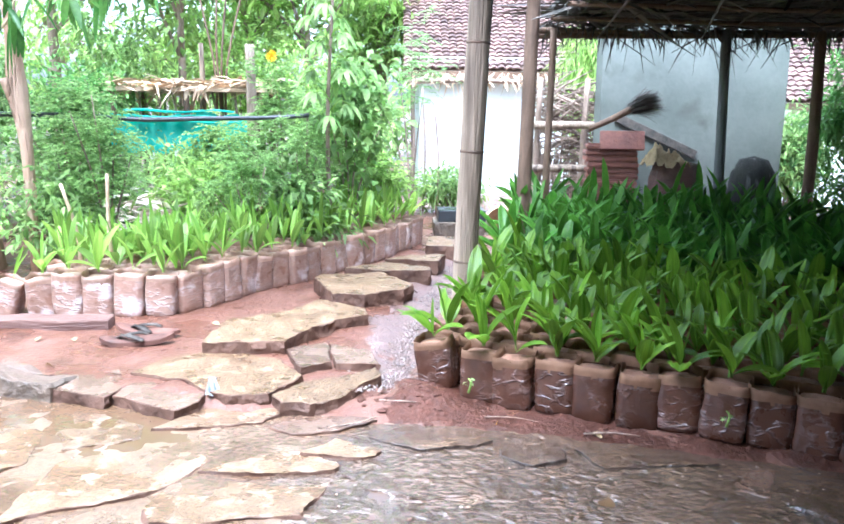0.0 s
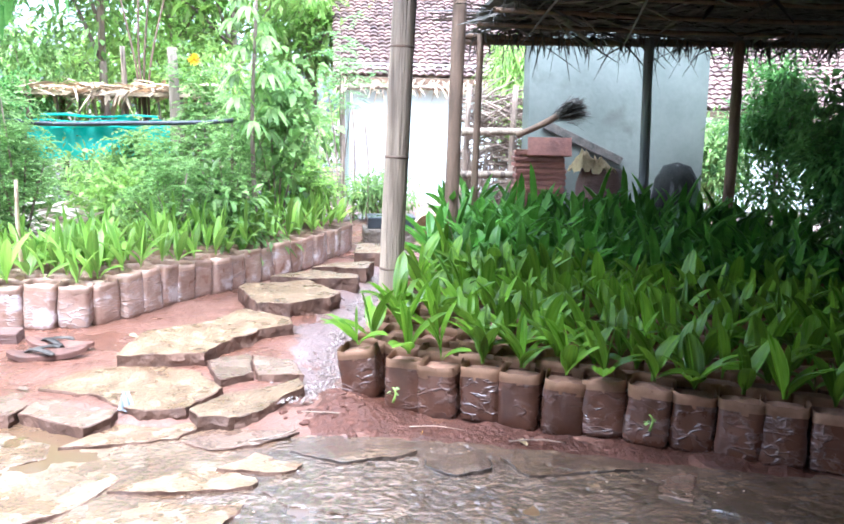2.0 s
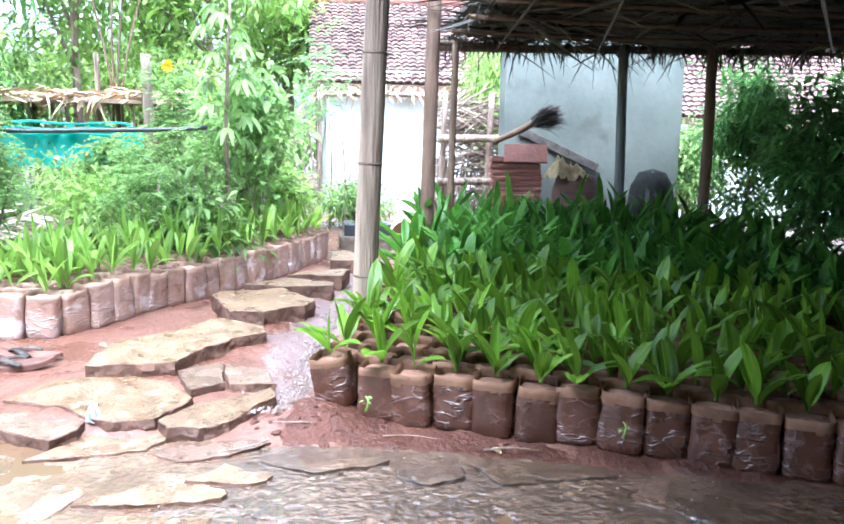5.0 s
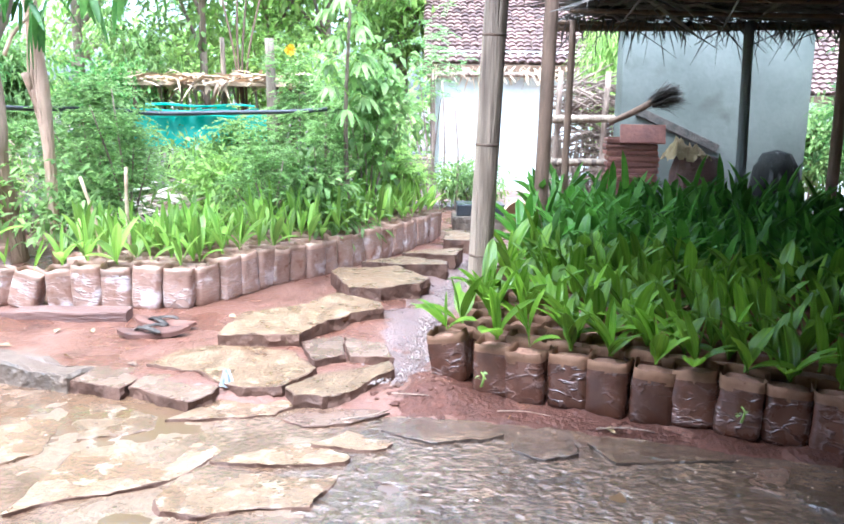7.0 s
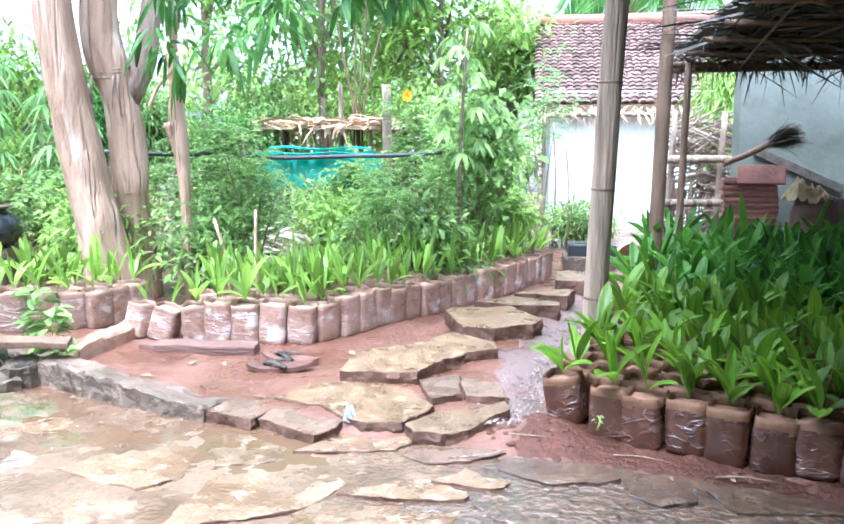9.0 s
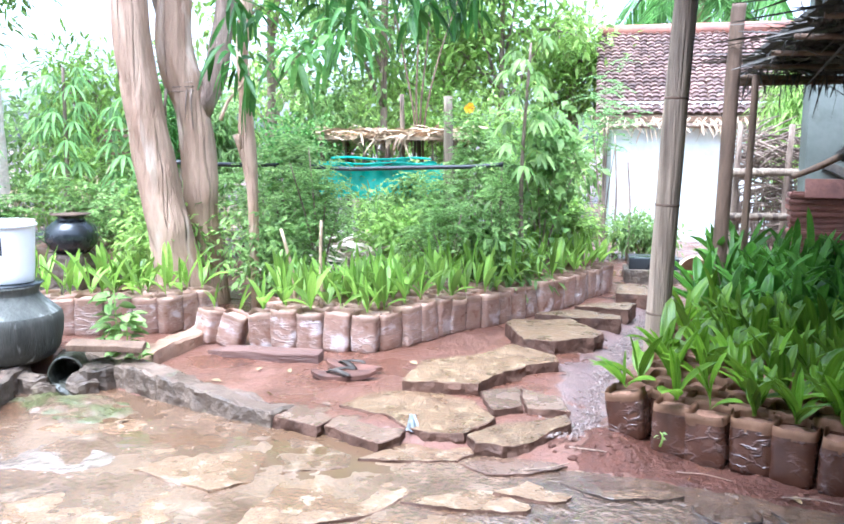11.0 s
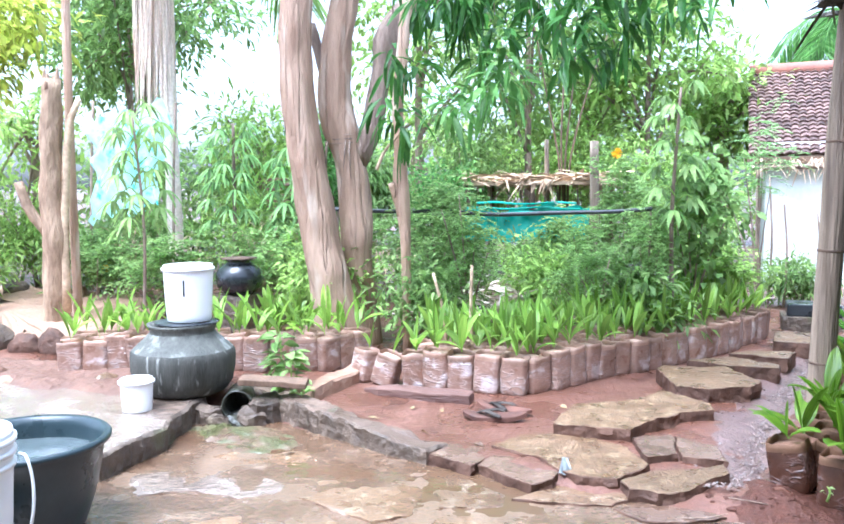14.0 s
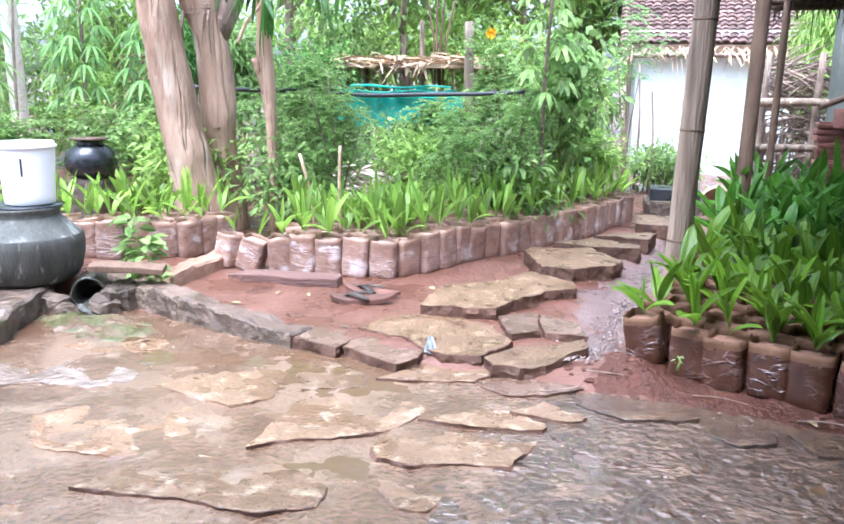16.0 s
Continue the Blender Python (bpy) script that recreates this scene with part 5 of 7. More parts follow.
    high = crown_points(26, -2.4, 5.2, 4.6, 2.2, 1.8, 1.2)
    put("foliage", clump_leaves("foliage", high, 0.2, 36, 0.2, 0.045, MANGO, droop=0.6, flat=0.5), t)


def snag():
    t = thing("dead_trunk", pose(0, 0, 0), "thin pale broken trunk with a peeling splinter", "tree trunk")
    line = spline([(-2.292, 4.925, 0.05), (-2.292, 4.925, 0.62), (-2.301, 4.922, 0.971), (-2.322, 4.912, 1.222), (-2.327, 4.911, 1.57), (-2.342, 4.905, 1.816), (-2.315, 4.916, 2.071), (-2.265, 4.946000000000001, 2.7)], 24)
    put("trunk", mesh("trunk", *tube(line, [0.032, 0.03, 0.03, 0.032, 0.034, 0.036, 0.038, 0.042, 0.05, 0.056, 0.058, 0.05] + [0.042] * 12, 12, 0.22, 3.0), BARK, True), t)
    put("splinter", mesh("splinter", *limb([(-2.325, 4.895, 1.06), (-2.345, 4.875, 1.17), (-2.365, 4.845, 1.29)], 0.016, 0.026, 8, 9, 0.4, 1), BARK, True), t)
    put("branch", mesh("branch", *limb([(-2.436, 4.752, 1.382), (-2.384, 4.774, 1.511), (-2.297, 4.811, 1.62), (-2.255, 4.828, 1.748)], 0.013, 0.007, 8, 8, 0.1, 4), STRAW, True), t)


def shrub(name, x, y, rx, ry, z0, z1, clumps, per, length, width, material, label, category="shrub", stems=5, droop=0.35, seed=1, shell=0.35, spread=0.09, flat=0.0, spray=None):
    """A bush: bent stems from one root and many leaf clumps in an uneven crown."""
    global rng
    rng = np.random.default_rng(seed)
    r = random.Random(seed)
    g = ground_z(x, y)
    t = thing(name, pose(x, y, g), label, category)
    cs = crown_points(clumps, 0, 0, (z0 + z1) / 2, rx, ry, (z1 - z0) / 2, shell)
    cs = cs[cs[:, 2] > 0.05]
    if spray:
        put("foliage", spray_leaves("foliage", cs, per, *spray, material), t)
    else:
        put("foliage", clump_leaves("foliage", cs, spread, per, length, width, material, droop, flat), t)
    for k in range(stems):
        c = cs[r.randrange(len(cs))]
        put("stem", mesh("stem", *limb([(r.uniform(-0.04, 0.04), r.uniform(-0.04, 0.04), -0.03), (c[0] * 0.3, c[1] * 0.3, c[2] * 0.5), tuple(c)], 0.012, 0.004, 7, 7, 0.1, k), BARK2, True), t)
    return t


def tree(x, y, h, r0, crown, clumps, per, length, width, material, label, seed, lean=(0, 0), bark=None, droop=0.25, name="tree"):
    """A standing tree: tapered trunk, limbs into the crown, leaf clumps with gaps."""
    global rng
    rng = np.random.default_rng(seed)
    r = random.Random(seed)
    cx, cz, rx, rz = crown
    t = thing(name, pose(x, y, ground_z(x, y)), label, "tree")
    top = Vector((lean[0] + cx, lean[1], cz))
    put("trunk", mesh("trunk", *limb([(0, 0, -0.05), (lean[0] * 0.3, lean[1] * 0.3, h * 0.4), tuple(top)], r0, r0 * 0.45, 14, 12, 0.15, seed), bark or BARK2, True), t)
    cs = crown_points(clumps, lean[0] + cx, lean[1], cz, rx, rx * 0.85, rz)
    for k in range(7):
        c = Vector(cs[r.randrange(len(cs))])
        s = Vector((lean[0] * 0.4, lean[1] * 0.4, h * r.uniform(0.35, 0.7)))
        put("limb", mesh("limb", *limb([s, s.lerp(c, 0.5) + Vector((0, 0, 0.1)), c], r0 * 0.4, 0.01, 8, 8, 0.15, k), bark or BARK2, True), t)
    put("foliage", clump_leaves("foliage", cs, 0.2, per, length, width, material, droop, 0.05), t)
    return t


def palmate(name, x, y, h, n, leaf, material, label, seed, r0=0.02):
    """A slim stem with large hand-shaped leaves on long stalks."""
    r = random.Random(seed)
    global rng
    rng = np.random.default_rng(seed)
    g = ground_z(x, y)
    t = thing(name, pose(x, y, g), label, "plant")
    put("trunk", mesh("trunk", *limb([(0, 0, -0.03), (r.uniform(-0.04, 0.04), 0, h * 0.5), (r.uniform(-0.05, 0.05), 0, h)], r0, r0 * 0.5, 12, 9, 0.1, seed), BARK2, True), t)
    for k in range(n):
        a, z = k * 2.4 + r.uniform(-0.3, 0.3), h * (1 - 0.55 * (k / n)) + r.uniform(-0.03, 0.03)
        reach = leaf * r.uniform(0.8, 1.3)
        tip = Vector((math.cos(a) * reach, math.sin(a) * reach, z + leaf * r.uniform(0.0, 0.45)))
        put("stalk", mesh("stalk", *limb([(0, 0, z - 0.02), tuple(tip * 0.5 + Vector((0, 0, z * 0.5 + 0.04))), tuple(tip)], 0.006, 0.004, 6, 6), FRESH, True), t)
        fan = np.array([[math.cos(a + u), math.sin(a + u), -0.25 + 0.1 * math.cos(u)] for u in np.linspace(-2.2, 2.2, 8)])
        base = np.repeat(np.array([tip]), 8, 0)
        put("leaf", leaf_mesh("leaf", base, fan, leaf * np.array([0.55, 0.75, 0.9, 1, 1, 0.9, 0.75, 0.55]), np.full(8, leaf * (0.36 if name == "castor_plant" else 0.2)), np.full(8, 0.8), material, 4), t)
    return t


def frond_crown(t, x, y, z, n, length, material, seed, hang=0.9):
    r = random.Random(seed)
    for k in range(n):
        a = k * 2.399 + r.uniform(-0.2, 0.2)
        lift = r.uniform(-0.2, 0.9)
        line = []
        for i in range(16):
            f = i / 15
            rad = length * f * (0.9 - 0.15 * f)
            line.append(Vector((x + rad * math.cos(a), y + rad * math.sin(a), z + length * (lift * f - hang * f * f))))
        fr = put("frond", mesh("frond", *tube(line, [0.03 - 0.0016 * i for i in range(16)], 5), material, True), t)
        base, way = [], []
        for i in range(2, 15):
            for u in range(4):
                p = line[i].lerp(line[min(15, i + 1)], u / 4)
                for s in (-1, 1):
                    base.append(p)
                    way.append((-math.sin(a) * s + 0.35 * math.cos(a), math.cos(a) * s + 0.35 * math.sin(a), -0.5 + r.uniform(-0.2, 0.2)))
        m = len(base)
        put("leaflet_blade", leaf_mesh("leaflet_blade", np.array(base), np.array(way), np.full(m, length * 0.30), np.full(m, 0.035), np.full(m, 0.5), material, 2), fr)


big_tree()
snag()
# feathery bushes and flowering shrubs behind the seedlings
FEATHER = "feathery green garden shrub behind the seedling rows"
FINE, OVAL = (0.15, 8, 0.026, 0.5), (0.13, 4, 0.05, 0.55)
shrub("shrub", -1.92, 5.2, 0.34, 0.36, 0.1, 1.42, 72, 5, 0, 0, MINT, FEATHER, seed=2, spray=FINE)
shrub("shrub", -1.05, 5.5, 0.40, 0.3, 0.1, 0.95, 80, 5, 0, 0, MINT, FEATHER, seed=3, spray=FINE)
shrub("shrub", -0.72, 5.62, 0.22, 0.22, 0.3, 1.25, 44, 5, 0, 0, MINT, "slender feathery shrub above the seedling rows", seed=72, spray=FINE)
shrub("shrub", -2.3, 5.6, 0.5, 0.4, 0.15, 1.5, 80, 6, 0, 0, GREEN, "leafy green shrub beside the dead trunk", seed=4, spray=OVAL)
shrub("shrub", -0.98, 6.6, 0.42, 0.4, 0.2, 1.72, 90, 5, 0, 0, GREEN, "tall leafy shrub with yellow flowers", seed=5, spray=OVAL)
shrub("shrub", -1.25, 6.25, 0.24, 0.22, 0.2, 1.12, 50, 5, 0, 0, MINT, "feathery shrub before the green net", seed=74, spray=FINE)
shrub("shrub", -1.6, 6.9, 0.3, 0.22, 0.3, 0.98, 44, 5, 0, 0, GREEN, "low leafy shrub before the green net", seed=75, spray=OVAL)
shrub("shrub", -0.42, 6.2, 0.40, 0.36, 0.2, 1.75, 60, 17, 0.078, 0.06, MINT, "dense broad-leaved green shrub", seed=6)
shrub("shrub", -0.2, 6.9, 0.40, 0.35, 0.2, 0.85, 60, 6, 0, 0, FRESH, "low bright green bush by the path's end", seed=7, spray=OVAL)
shrub("shrub", 0.08, 7.6, 0.36, 0.35, 0.7, 2.2, 34, 4, 0, 0, PALEMINT, "tall light shrub with pale airy leaves before the cottage", seed=8, spray=(0.2, 8, 0.035, 0.45))
shrub("shrub", 0.5, 8.4, 0.5, 0.35, 0.1, 0.5, 50, 36, 0.08, 0.025, GREEN, "low bush before the white cottage wall", seed=9)
shrub("shrub", -3.0, 5.2, 0.5, 0.4, 0.1, 0.75, 80, 36, 0.07, 0.03, FRESH, "low green herbs among the seedling rows", seed=10)
shrub("shrub", -3.9, 5.6, 0.6, 0.5, 0.1, 1.0, 70, 5, 0, 0, GREEN, "leafy garden hedge bush", seed=11, spray=OVAL)
shrub("shrub", -4.6, 5.2, 0.5, 0.5, 0.1, 0.9, 70, 5, 0, 0, MINT, "leafy garden hedge bush", seed=12, spray=OVAL)
shrub("shrub", -5.5, 5.4, 0.6, 0.5, 0.1, 0.9, 70, 5, 0, 0, GREEN, "leafy garden hedge bush", seed=13, spray=OVAL)
shrub("shrub", -3.2, 6.8, 0.8, 0.5, 0.1, 1.0, 70, 5, 0, 0, GREEN, "mixed green undergrowth at the back of the garden", seed=14, spray=OVAL)
shrub("shrub", -1.8, 7.2, 0.7, 0.5, 0.1, 0.7, 100, 40, 0.08, 0.025, GREEN, "mixed green undergrowth at the back of the garden", seed=15)
shrub("shrub", 1.98, 8.8, 0.36, 0.4, 0.6, 2.3, 70, 40, 0.13, 0.018, FRESH, "tall light green bamboo-like shrub", seed=16, droop=0.8, flat=0.4)
shrub("shrub", 3.75, 6.6, 0.45, 0.5, 0.2, 1.9, 110, 40, 0.08, 0.03, DEEP, "dark green shrub beside the shed", seed=17)
shrub("shrub", 3.55, 5.2, 0.4, 0.7, 0.1, 1.6, 130, 40, 0.08, 0.032, DEEP, "dark green shrub beside the seedling bed", seed=18)
shrub("shrub", 3.5, 4.0, 0.35, 0.6, 0.1, 1.4, 110, 40, 0.08, 0.032, DEEP, "dark green shrub beside the seedling bed", seed=19)
for k, (x, y, w, z1) in enumerate(((-4.0, 5.75, 0.3, 0.85), (-3.45, 6.3, 0.3, 0.95), (-4.8, 5.7, 0.3, 0.8), (-5.6, 5.9, 0.35, 0.9), (-3.0, 6.0, 0.25, 0.7))):
    shrub("dry_weeds", x, y, w, 0.2, 0.15, z1, 22, 9, 0.10, 0.012, STRAW, "tan dry stalks and weeds at the back of the garden", "weeds", stems=9, seed=80 + k, flat=-0.8)
palmate("castor_plant", -0.52, 5.72, 1.9, 17, 0.12, GREEN, "slim castor plant with large hand-shaped leaves", 21)
palmate("papaya_plant", -4.33, 4.60, 1.72, 26, 0.15, MINT, "young papaya plant with big divided leaves", 22, 0.015)
palmate("cassava_plant", -4.45, 6.0, 1.72, 26, 0.15, PALEMINT, "pale green cassava plant with drooping divided leaves", 23, 0.025)
palmate("cassava_plant", -3.95, 6.3, 1.45, 22, 0.18, PALEMINT, "small pale green cassava plant", 24, 0.02)
shrub("shrub", -3.9, 6.9, 0.36, 0.35, 0.3, 2.0, 60, 30, 0.09, 0.03, DEEP, "dark bluish-green shrub behind the cassava", seed=73)
# background trees; the far ones take lighter leaf colours to paint haze
tree(-2.6, 9.9, 3.6, 0.06, (0, 3.3, 1.5, 1.6), 70, 42, 0.13, 0.062, GREEN, "dark leafy tree behind the hut", 31)
tree(-2.1, 11.4, 3.2, 0.07, (0, 2.3, 1.8, 1.2), 84, 44, 0.14, 0.06, FRESH, "dense green tree behind the hut", 58)
tree(-1.2, 10.6, 3.6, 0.06, (0, 3.0, 1.3, 1.5), 70, 44, 0.12, 0.06, FRESH, "leafy tree behind the hut", 32)
tree(-4.2, 10.2, 4.2, 0.08, (0, 3.4, 1.6, 1.9), 60, 40, 0.13, 0.062, FRESH, "leafy tree at the back of the garden", 33)
tree(-8.2, 9.5, 5, 0.07, (0, 4.0, 1.9, 1.9), 110, 50, 0.14, 0.07, MINT, "tall leafy tree far behind the garden", 34)
tree(-5.6, 8.4, 2.2, 0.05, (0, 1.5, 0.85, 0.65), 44, 36, 0.15, 0.04, FRESH, "small leafy tree with drooping leaves", 35)
tree(-7.6, 5.9, 4, 0.1, (0, 3.0, 1.0, 0.9), 80, 50, 0.15, 0.05, SUNNY, "tree with yellow-green leaves", 36)
tree(-0.3, 12.0, 3.4, 0.12, (0, 2.3, 1.0, 0.9), 80, 50, 0.15, 0.05, FRESH, "small tree beside the cottage", 37)
tree(-10.5, 7.0, 5, 0.2, (0, 3.5, 2.2, 2.0), 110, 60, 0.2, 0.07, DEEP, "tall leafy tree far behind the garden", 38)
tree(7.0, 14.5, 5, 0.2, (0, 4.0, 2.2, 1.6), 90, 60, 0.2, 0.07, DEEP, "tall leafy tree behind the cottages", 39)

rr = random.Random(77)
for k in range(26):
    a = radians(-78 + 6.2 * k)
    dist = 15.5 + rr.uniform(-1.5, 3)
    x, y = dist * math.sin(a), dist * math.cos(a)
    low = -41 < -78 + 6.2 * k < -27
    h = 2.4 if low else rr.uniform(2.6, 4.4) if x < -1.5 or x > 5 else rr.uniform(1.6, 2.4)
    tree(x, y, h, 0.12, (0, h * 0.5, 1.4, h * 0.48), 36, 40, 0.2, 0.08, rr.choice((FRESH, GREEN, MINT)), "distant leafy tree of the village edge", 100 + k)
for k, (x, y, w, z1, ma) in enumerate(((-4.1, 7.3, 0.9, 1.1, GREEN), (-5.3, 7.6, 0.8, 1.2, FRESH), (-6.4, 7.2, 0.8, 1.0, GREEN), (-7.4, 6.6, 0.8, 1.1, FRESH), (-8.6, 6.0, 0.9, 1.3, GREEN), (-3.3, 8.6, 0.8, 1.5, DEEP),
                                      (-0.6, 8.4, 0.7, 1.3, GREEN), (-0.9, 9.6, 0.8, 1.9, FRESH), (-5.9, 5.9, 0.5, 1.0, GREEN), (-6.6, 4.9, 0.5, 0.8, FRESH), (-2.5, 6.6, 0.5, 0.75, GREEN), (-1.5, 6.4, 0.5, 0.7, FRESH),
                                      (-2.2, 5.05, 0.35, 0.8, GREEN), (-0.75, 5.65, 0.35, 0.75, GREEN), (-3.6, 6.2, 0.5, 0.9, FRESH), (-3.3, 9.6, 0.9, 2.4, GREEN), (-1.9, 10.0, 0.9, 2.3, FRESH))):
    shrub("shrub", x, y, w, 0.5, 0.05, z1, int(110 * w), 30, 0.085, 0.034, ma, "mixed green undergrowth at the back of the garden", seed=200 + k, stems=6)


def coconut(x, y, z, lean, r0, label, seed, n=11, length=2.2, skirt=False):
    t = thing("coconut_palm", pose(x, y, 0), label, "palm tree")
    line = spline([(0, 0, 0), (lean * 0.3, 0, z * 0.5), (lean, 0, z)], 30)
    put("trunk", mesh("trunk", *tube(line, [r0 * (1.25 - 0.35 * i / 29 + (0.05 if i % 2 else 0)) for i in range(30)], 14, 0.06, seed), HUSK if skirt else BARK, True), t)
    frond_crown(t, lean, 0, z, n, length, GREEN if skirt else DEEP, seed)
    if skirt:
        g = np.random.default_rng(seed)
        m = 860
        a = g.uniform(0, 6.28, m)
        base = np.stack([lean * 0.5 - 0.05 + r0 * np.cos(a) * 2.4, r0 * np.sin(a) * 1.9, np.full(m, z * 0.745) + g.uniform(-0.5, 0.9, m)], 1)
        way = np.stack([np.cos(a) * 0.05 - 0.03, np.sin(a) * 0.05, np.full(m, -1.0)], 1)
        put("dry_fronds", leaf_mesh("dry_fronds", base, way, g.uniform(0.6, 1.3, m), np.full(m, 0.03), np.full(m, 0.1), HUSK, 3), t, label="dry pinkish hanging frond skirt")


coconut(-5.40, 6.45, 5.0, -0.22, 0.062, "coconut palm with a skirt of dry fronds", 41, n=6, skirt=True)
coconut(1.45, 14.2, 3.8, 0.3, 0.14, "coconut palm behind the cottage roof", 42, n=13, length=1.9)
# Crowns mostly out of view, added right of the shed to hold back skylight.
tree(5.2, 3.6, 3.4, 0.12, (0, 2.0, 1.1, 1.6), 150, 60, 0.16, 0.07, DEEP, "dense dark tree added beside the shed to block sky light", 51)
tree(5.4, 5.8, 3.6, 0.12, (0, 2.1, 1.2, 1.5), 130, 60, 0.16, 0.07, DEEP, "dense dark tree added beside the shed to block sky light", 52)
tree(4.9, 1.6, 3.2, 0.12, (0, 2.0, 1.1, 1.5), 130, 60, 0.16, 0.07, DEEP, "dense dark tree added beside the shed to block sky light", 53)
tree(-5.9, 4.6, 3.2, 0.05, (-0.3, 2.75, 0.6, 0.55), 55, 30, 0.10, 0.05, SUNNY, "tree with yellow-green leaves above the garden", 54)
tree(-7.2, 8.0, 4.2, 0.04, (0, 3.1, 0.9, 1.1), 70, 44, 0.12, 0.05, GREEN, "leafy tree behind the coconut palm", 55)
shrub("shrub", -4.0, 7.9, 0.5, 0.4, 0.4, 1.75, 70, 34, 0.11, 0.03, GREEN, "leafy shrub with drooping leaves", seed=56, droop=0.6)
shrub("shrub", 4.1, 8.5, 0.5, 0.4, 0.1, 1.25, 90, 36, 0.09, 0.035, GREEN, "green shrub beside the wash house", seed=57)


# ---- hut with shade net, hose, stakes ----
def net_hut():
    t = thing("thatched_hut", pose(0, 0, 0), "low hut with dry frond roof and green shade net", "hut")
    g = np.random.default_rng(9)
    n = 420
    base = np.stack([g.uniform(-3.0, -1.45, n), g.uniform(8.3, 9.6, n), g.uniform(1.28, 1.40, n)], 1)
    way = np.stack([g.normal(0, 1, n), g.normal(0, 0.5, n), g.normal(-0.05, 0.1, n)], 1)
    put("roof", leaf_mesh("roof", base, way, g.uniform(0.15, 0.36, n), g.uniform(0.02, 0.06, n), np.full(n, 0.15), STRAW, 3), t)
    v, f = box(-3.0, -1.4, 8.4, 9.6, 1.27, 1.31)
    put("deck", mesh("deck", v, f, STRAW), t)
    for x, y in ((-2.95, 8.45), (-2.2, 8.42), (-1.5, 8.45), (-2.95, 9.5), (-1.5, 9.5)):
        put("post", mesh("post", *limb([(x, y, 0.0), (x + 0.01, y, 0.7), (x, y, 1.3)], 0.035, 0.03, 6, 8), POLE, True), t)
    vs, fs = [], []
    for i in range(33):
        for j in range(9):
            u, w = i / 32, j / 8
            vs.append((-2.95 + 1.4 * u, 8.36 + (0.045 * math.sin(u * 30 + 3 * fbm(u, 0, 1, 4)) + 0.05 * fbm(u * 6, w * 1.5, 4, 2)) * (0.4 + 0.6 * w), 0.68 - 0.1 * abs(fbm(u, 0, 9, 4)) + (0.38 + 0.16 * fbm(u, 0, 2, 5)) * w))
    fs = [(i * 9 + j, (i + 1) * 9 + j, (i + 1) * 9 + j + 1, i * 9 + j + 1) for i in range(32) for j in range(8)]
    put("shade_net", mesh("shade_net", vs, fs, TEAL, True), t, label="sagging teal green shade net")
    # slumped folds of the net, bare sticks under the roof and one broken frond hanging from it
    for k in range(3):
        pts = [(-2.8 + 0.22 * i + 0.05 * k, 8.32 - 0.02 * k, 1.07 - 0.05 * k + 0.012 * math.sin(1.9 * i + 2 * k)) for i in range(6)]
        put("net_fold", mesh("net_fold", *limb(pts, 0.014, 0.010, 16, 8, 0.3, k), TEAL, True), t)
    for k in range(7):
        x = -2.75 + 0.2 * k
        put("stick", mesh("stick", *limb([(x, 8.6, 0.5), (x + 0.03, 8.6, 0.9), (x + g.uniform(-0.08, 0.08), 8.6, 1.29)], 0.014, 0.011, 6, 7), BARK2, True), t)
    for k in range(11):
        p = Vector((-2.26 + 0.035 * k + g.uniform(-0.03, 0.03), 8.26 + g.uniform(-0.02, 0.02), 1.35 + g.uniform(-0.03, 0.01)))
        lean = np.array([[g.uniform(-0.5, 0.75), -0.15, g.uniform(-0.75, -0.15)]])
        put("frond_strand", leaf_mesh("frond_strand", np.array([p]), lean, np.array([g.uniform(0.10, 0.27)]), np.array([g.uniform(0.025, 0.05)]), np.array([g.uniform(0.2, 0.7)]), STRAW if k % 3 else CUTWOOD, 3), t)


net_hut()
t = thing("garden_hose", pose(0, 0, 0), "black water hose stretched across the garden", "hose")
put("hose", mesh("hose", *limb([(-3.15, 5.42, 1.09), (-2.75, 5.55, 1.07), (-2.3, 5.7, 1.065), (-1.9, 5.82, 1.04), (-1.45, 5.94, 1.05), (-1.0, 6.05, 1.06), (-0.72, 6.12, 1.08)], 0.017, 0.016, 34, 10, 0.05), HOSE, True), t)
for x, y in ((-3.1, 5.44), (-0.74, 6.12)):
    put("stake", mesh("stake", *limb([(x, y + 0.02, 0.0), (x, y + 0.02, 0.6), (x + 0.01, y + 0.02, 1.1)], 0.011, 0.009, 6, 8), BARK2, True), t)
for pts in ([(-1.64, 4.45, 0.0), (-1.65, 4.4, 0.45), (-1.63, 4.36, 0.78)], [(-1.86, 4.5, 0.0), (-1.84, 4.45, 0.4), (-1.9, 4.4, 0.72)]):
    st = thing("garden_stake", pose(0, 0, 0), "thin pale cut stake among the seedlings", "stake", "garden stakes")
    put("stick", mesh("stick", *limb(pts, 0.012, 0.009, 8, 8, 0.1), STRAW, True), st)
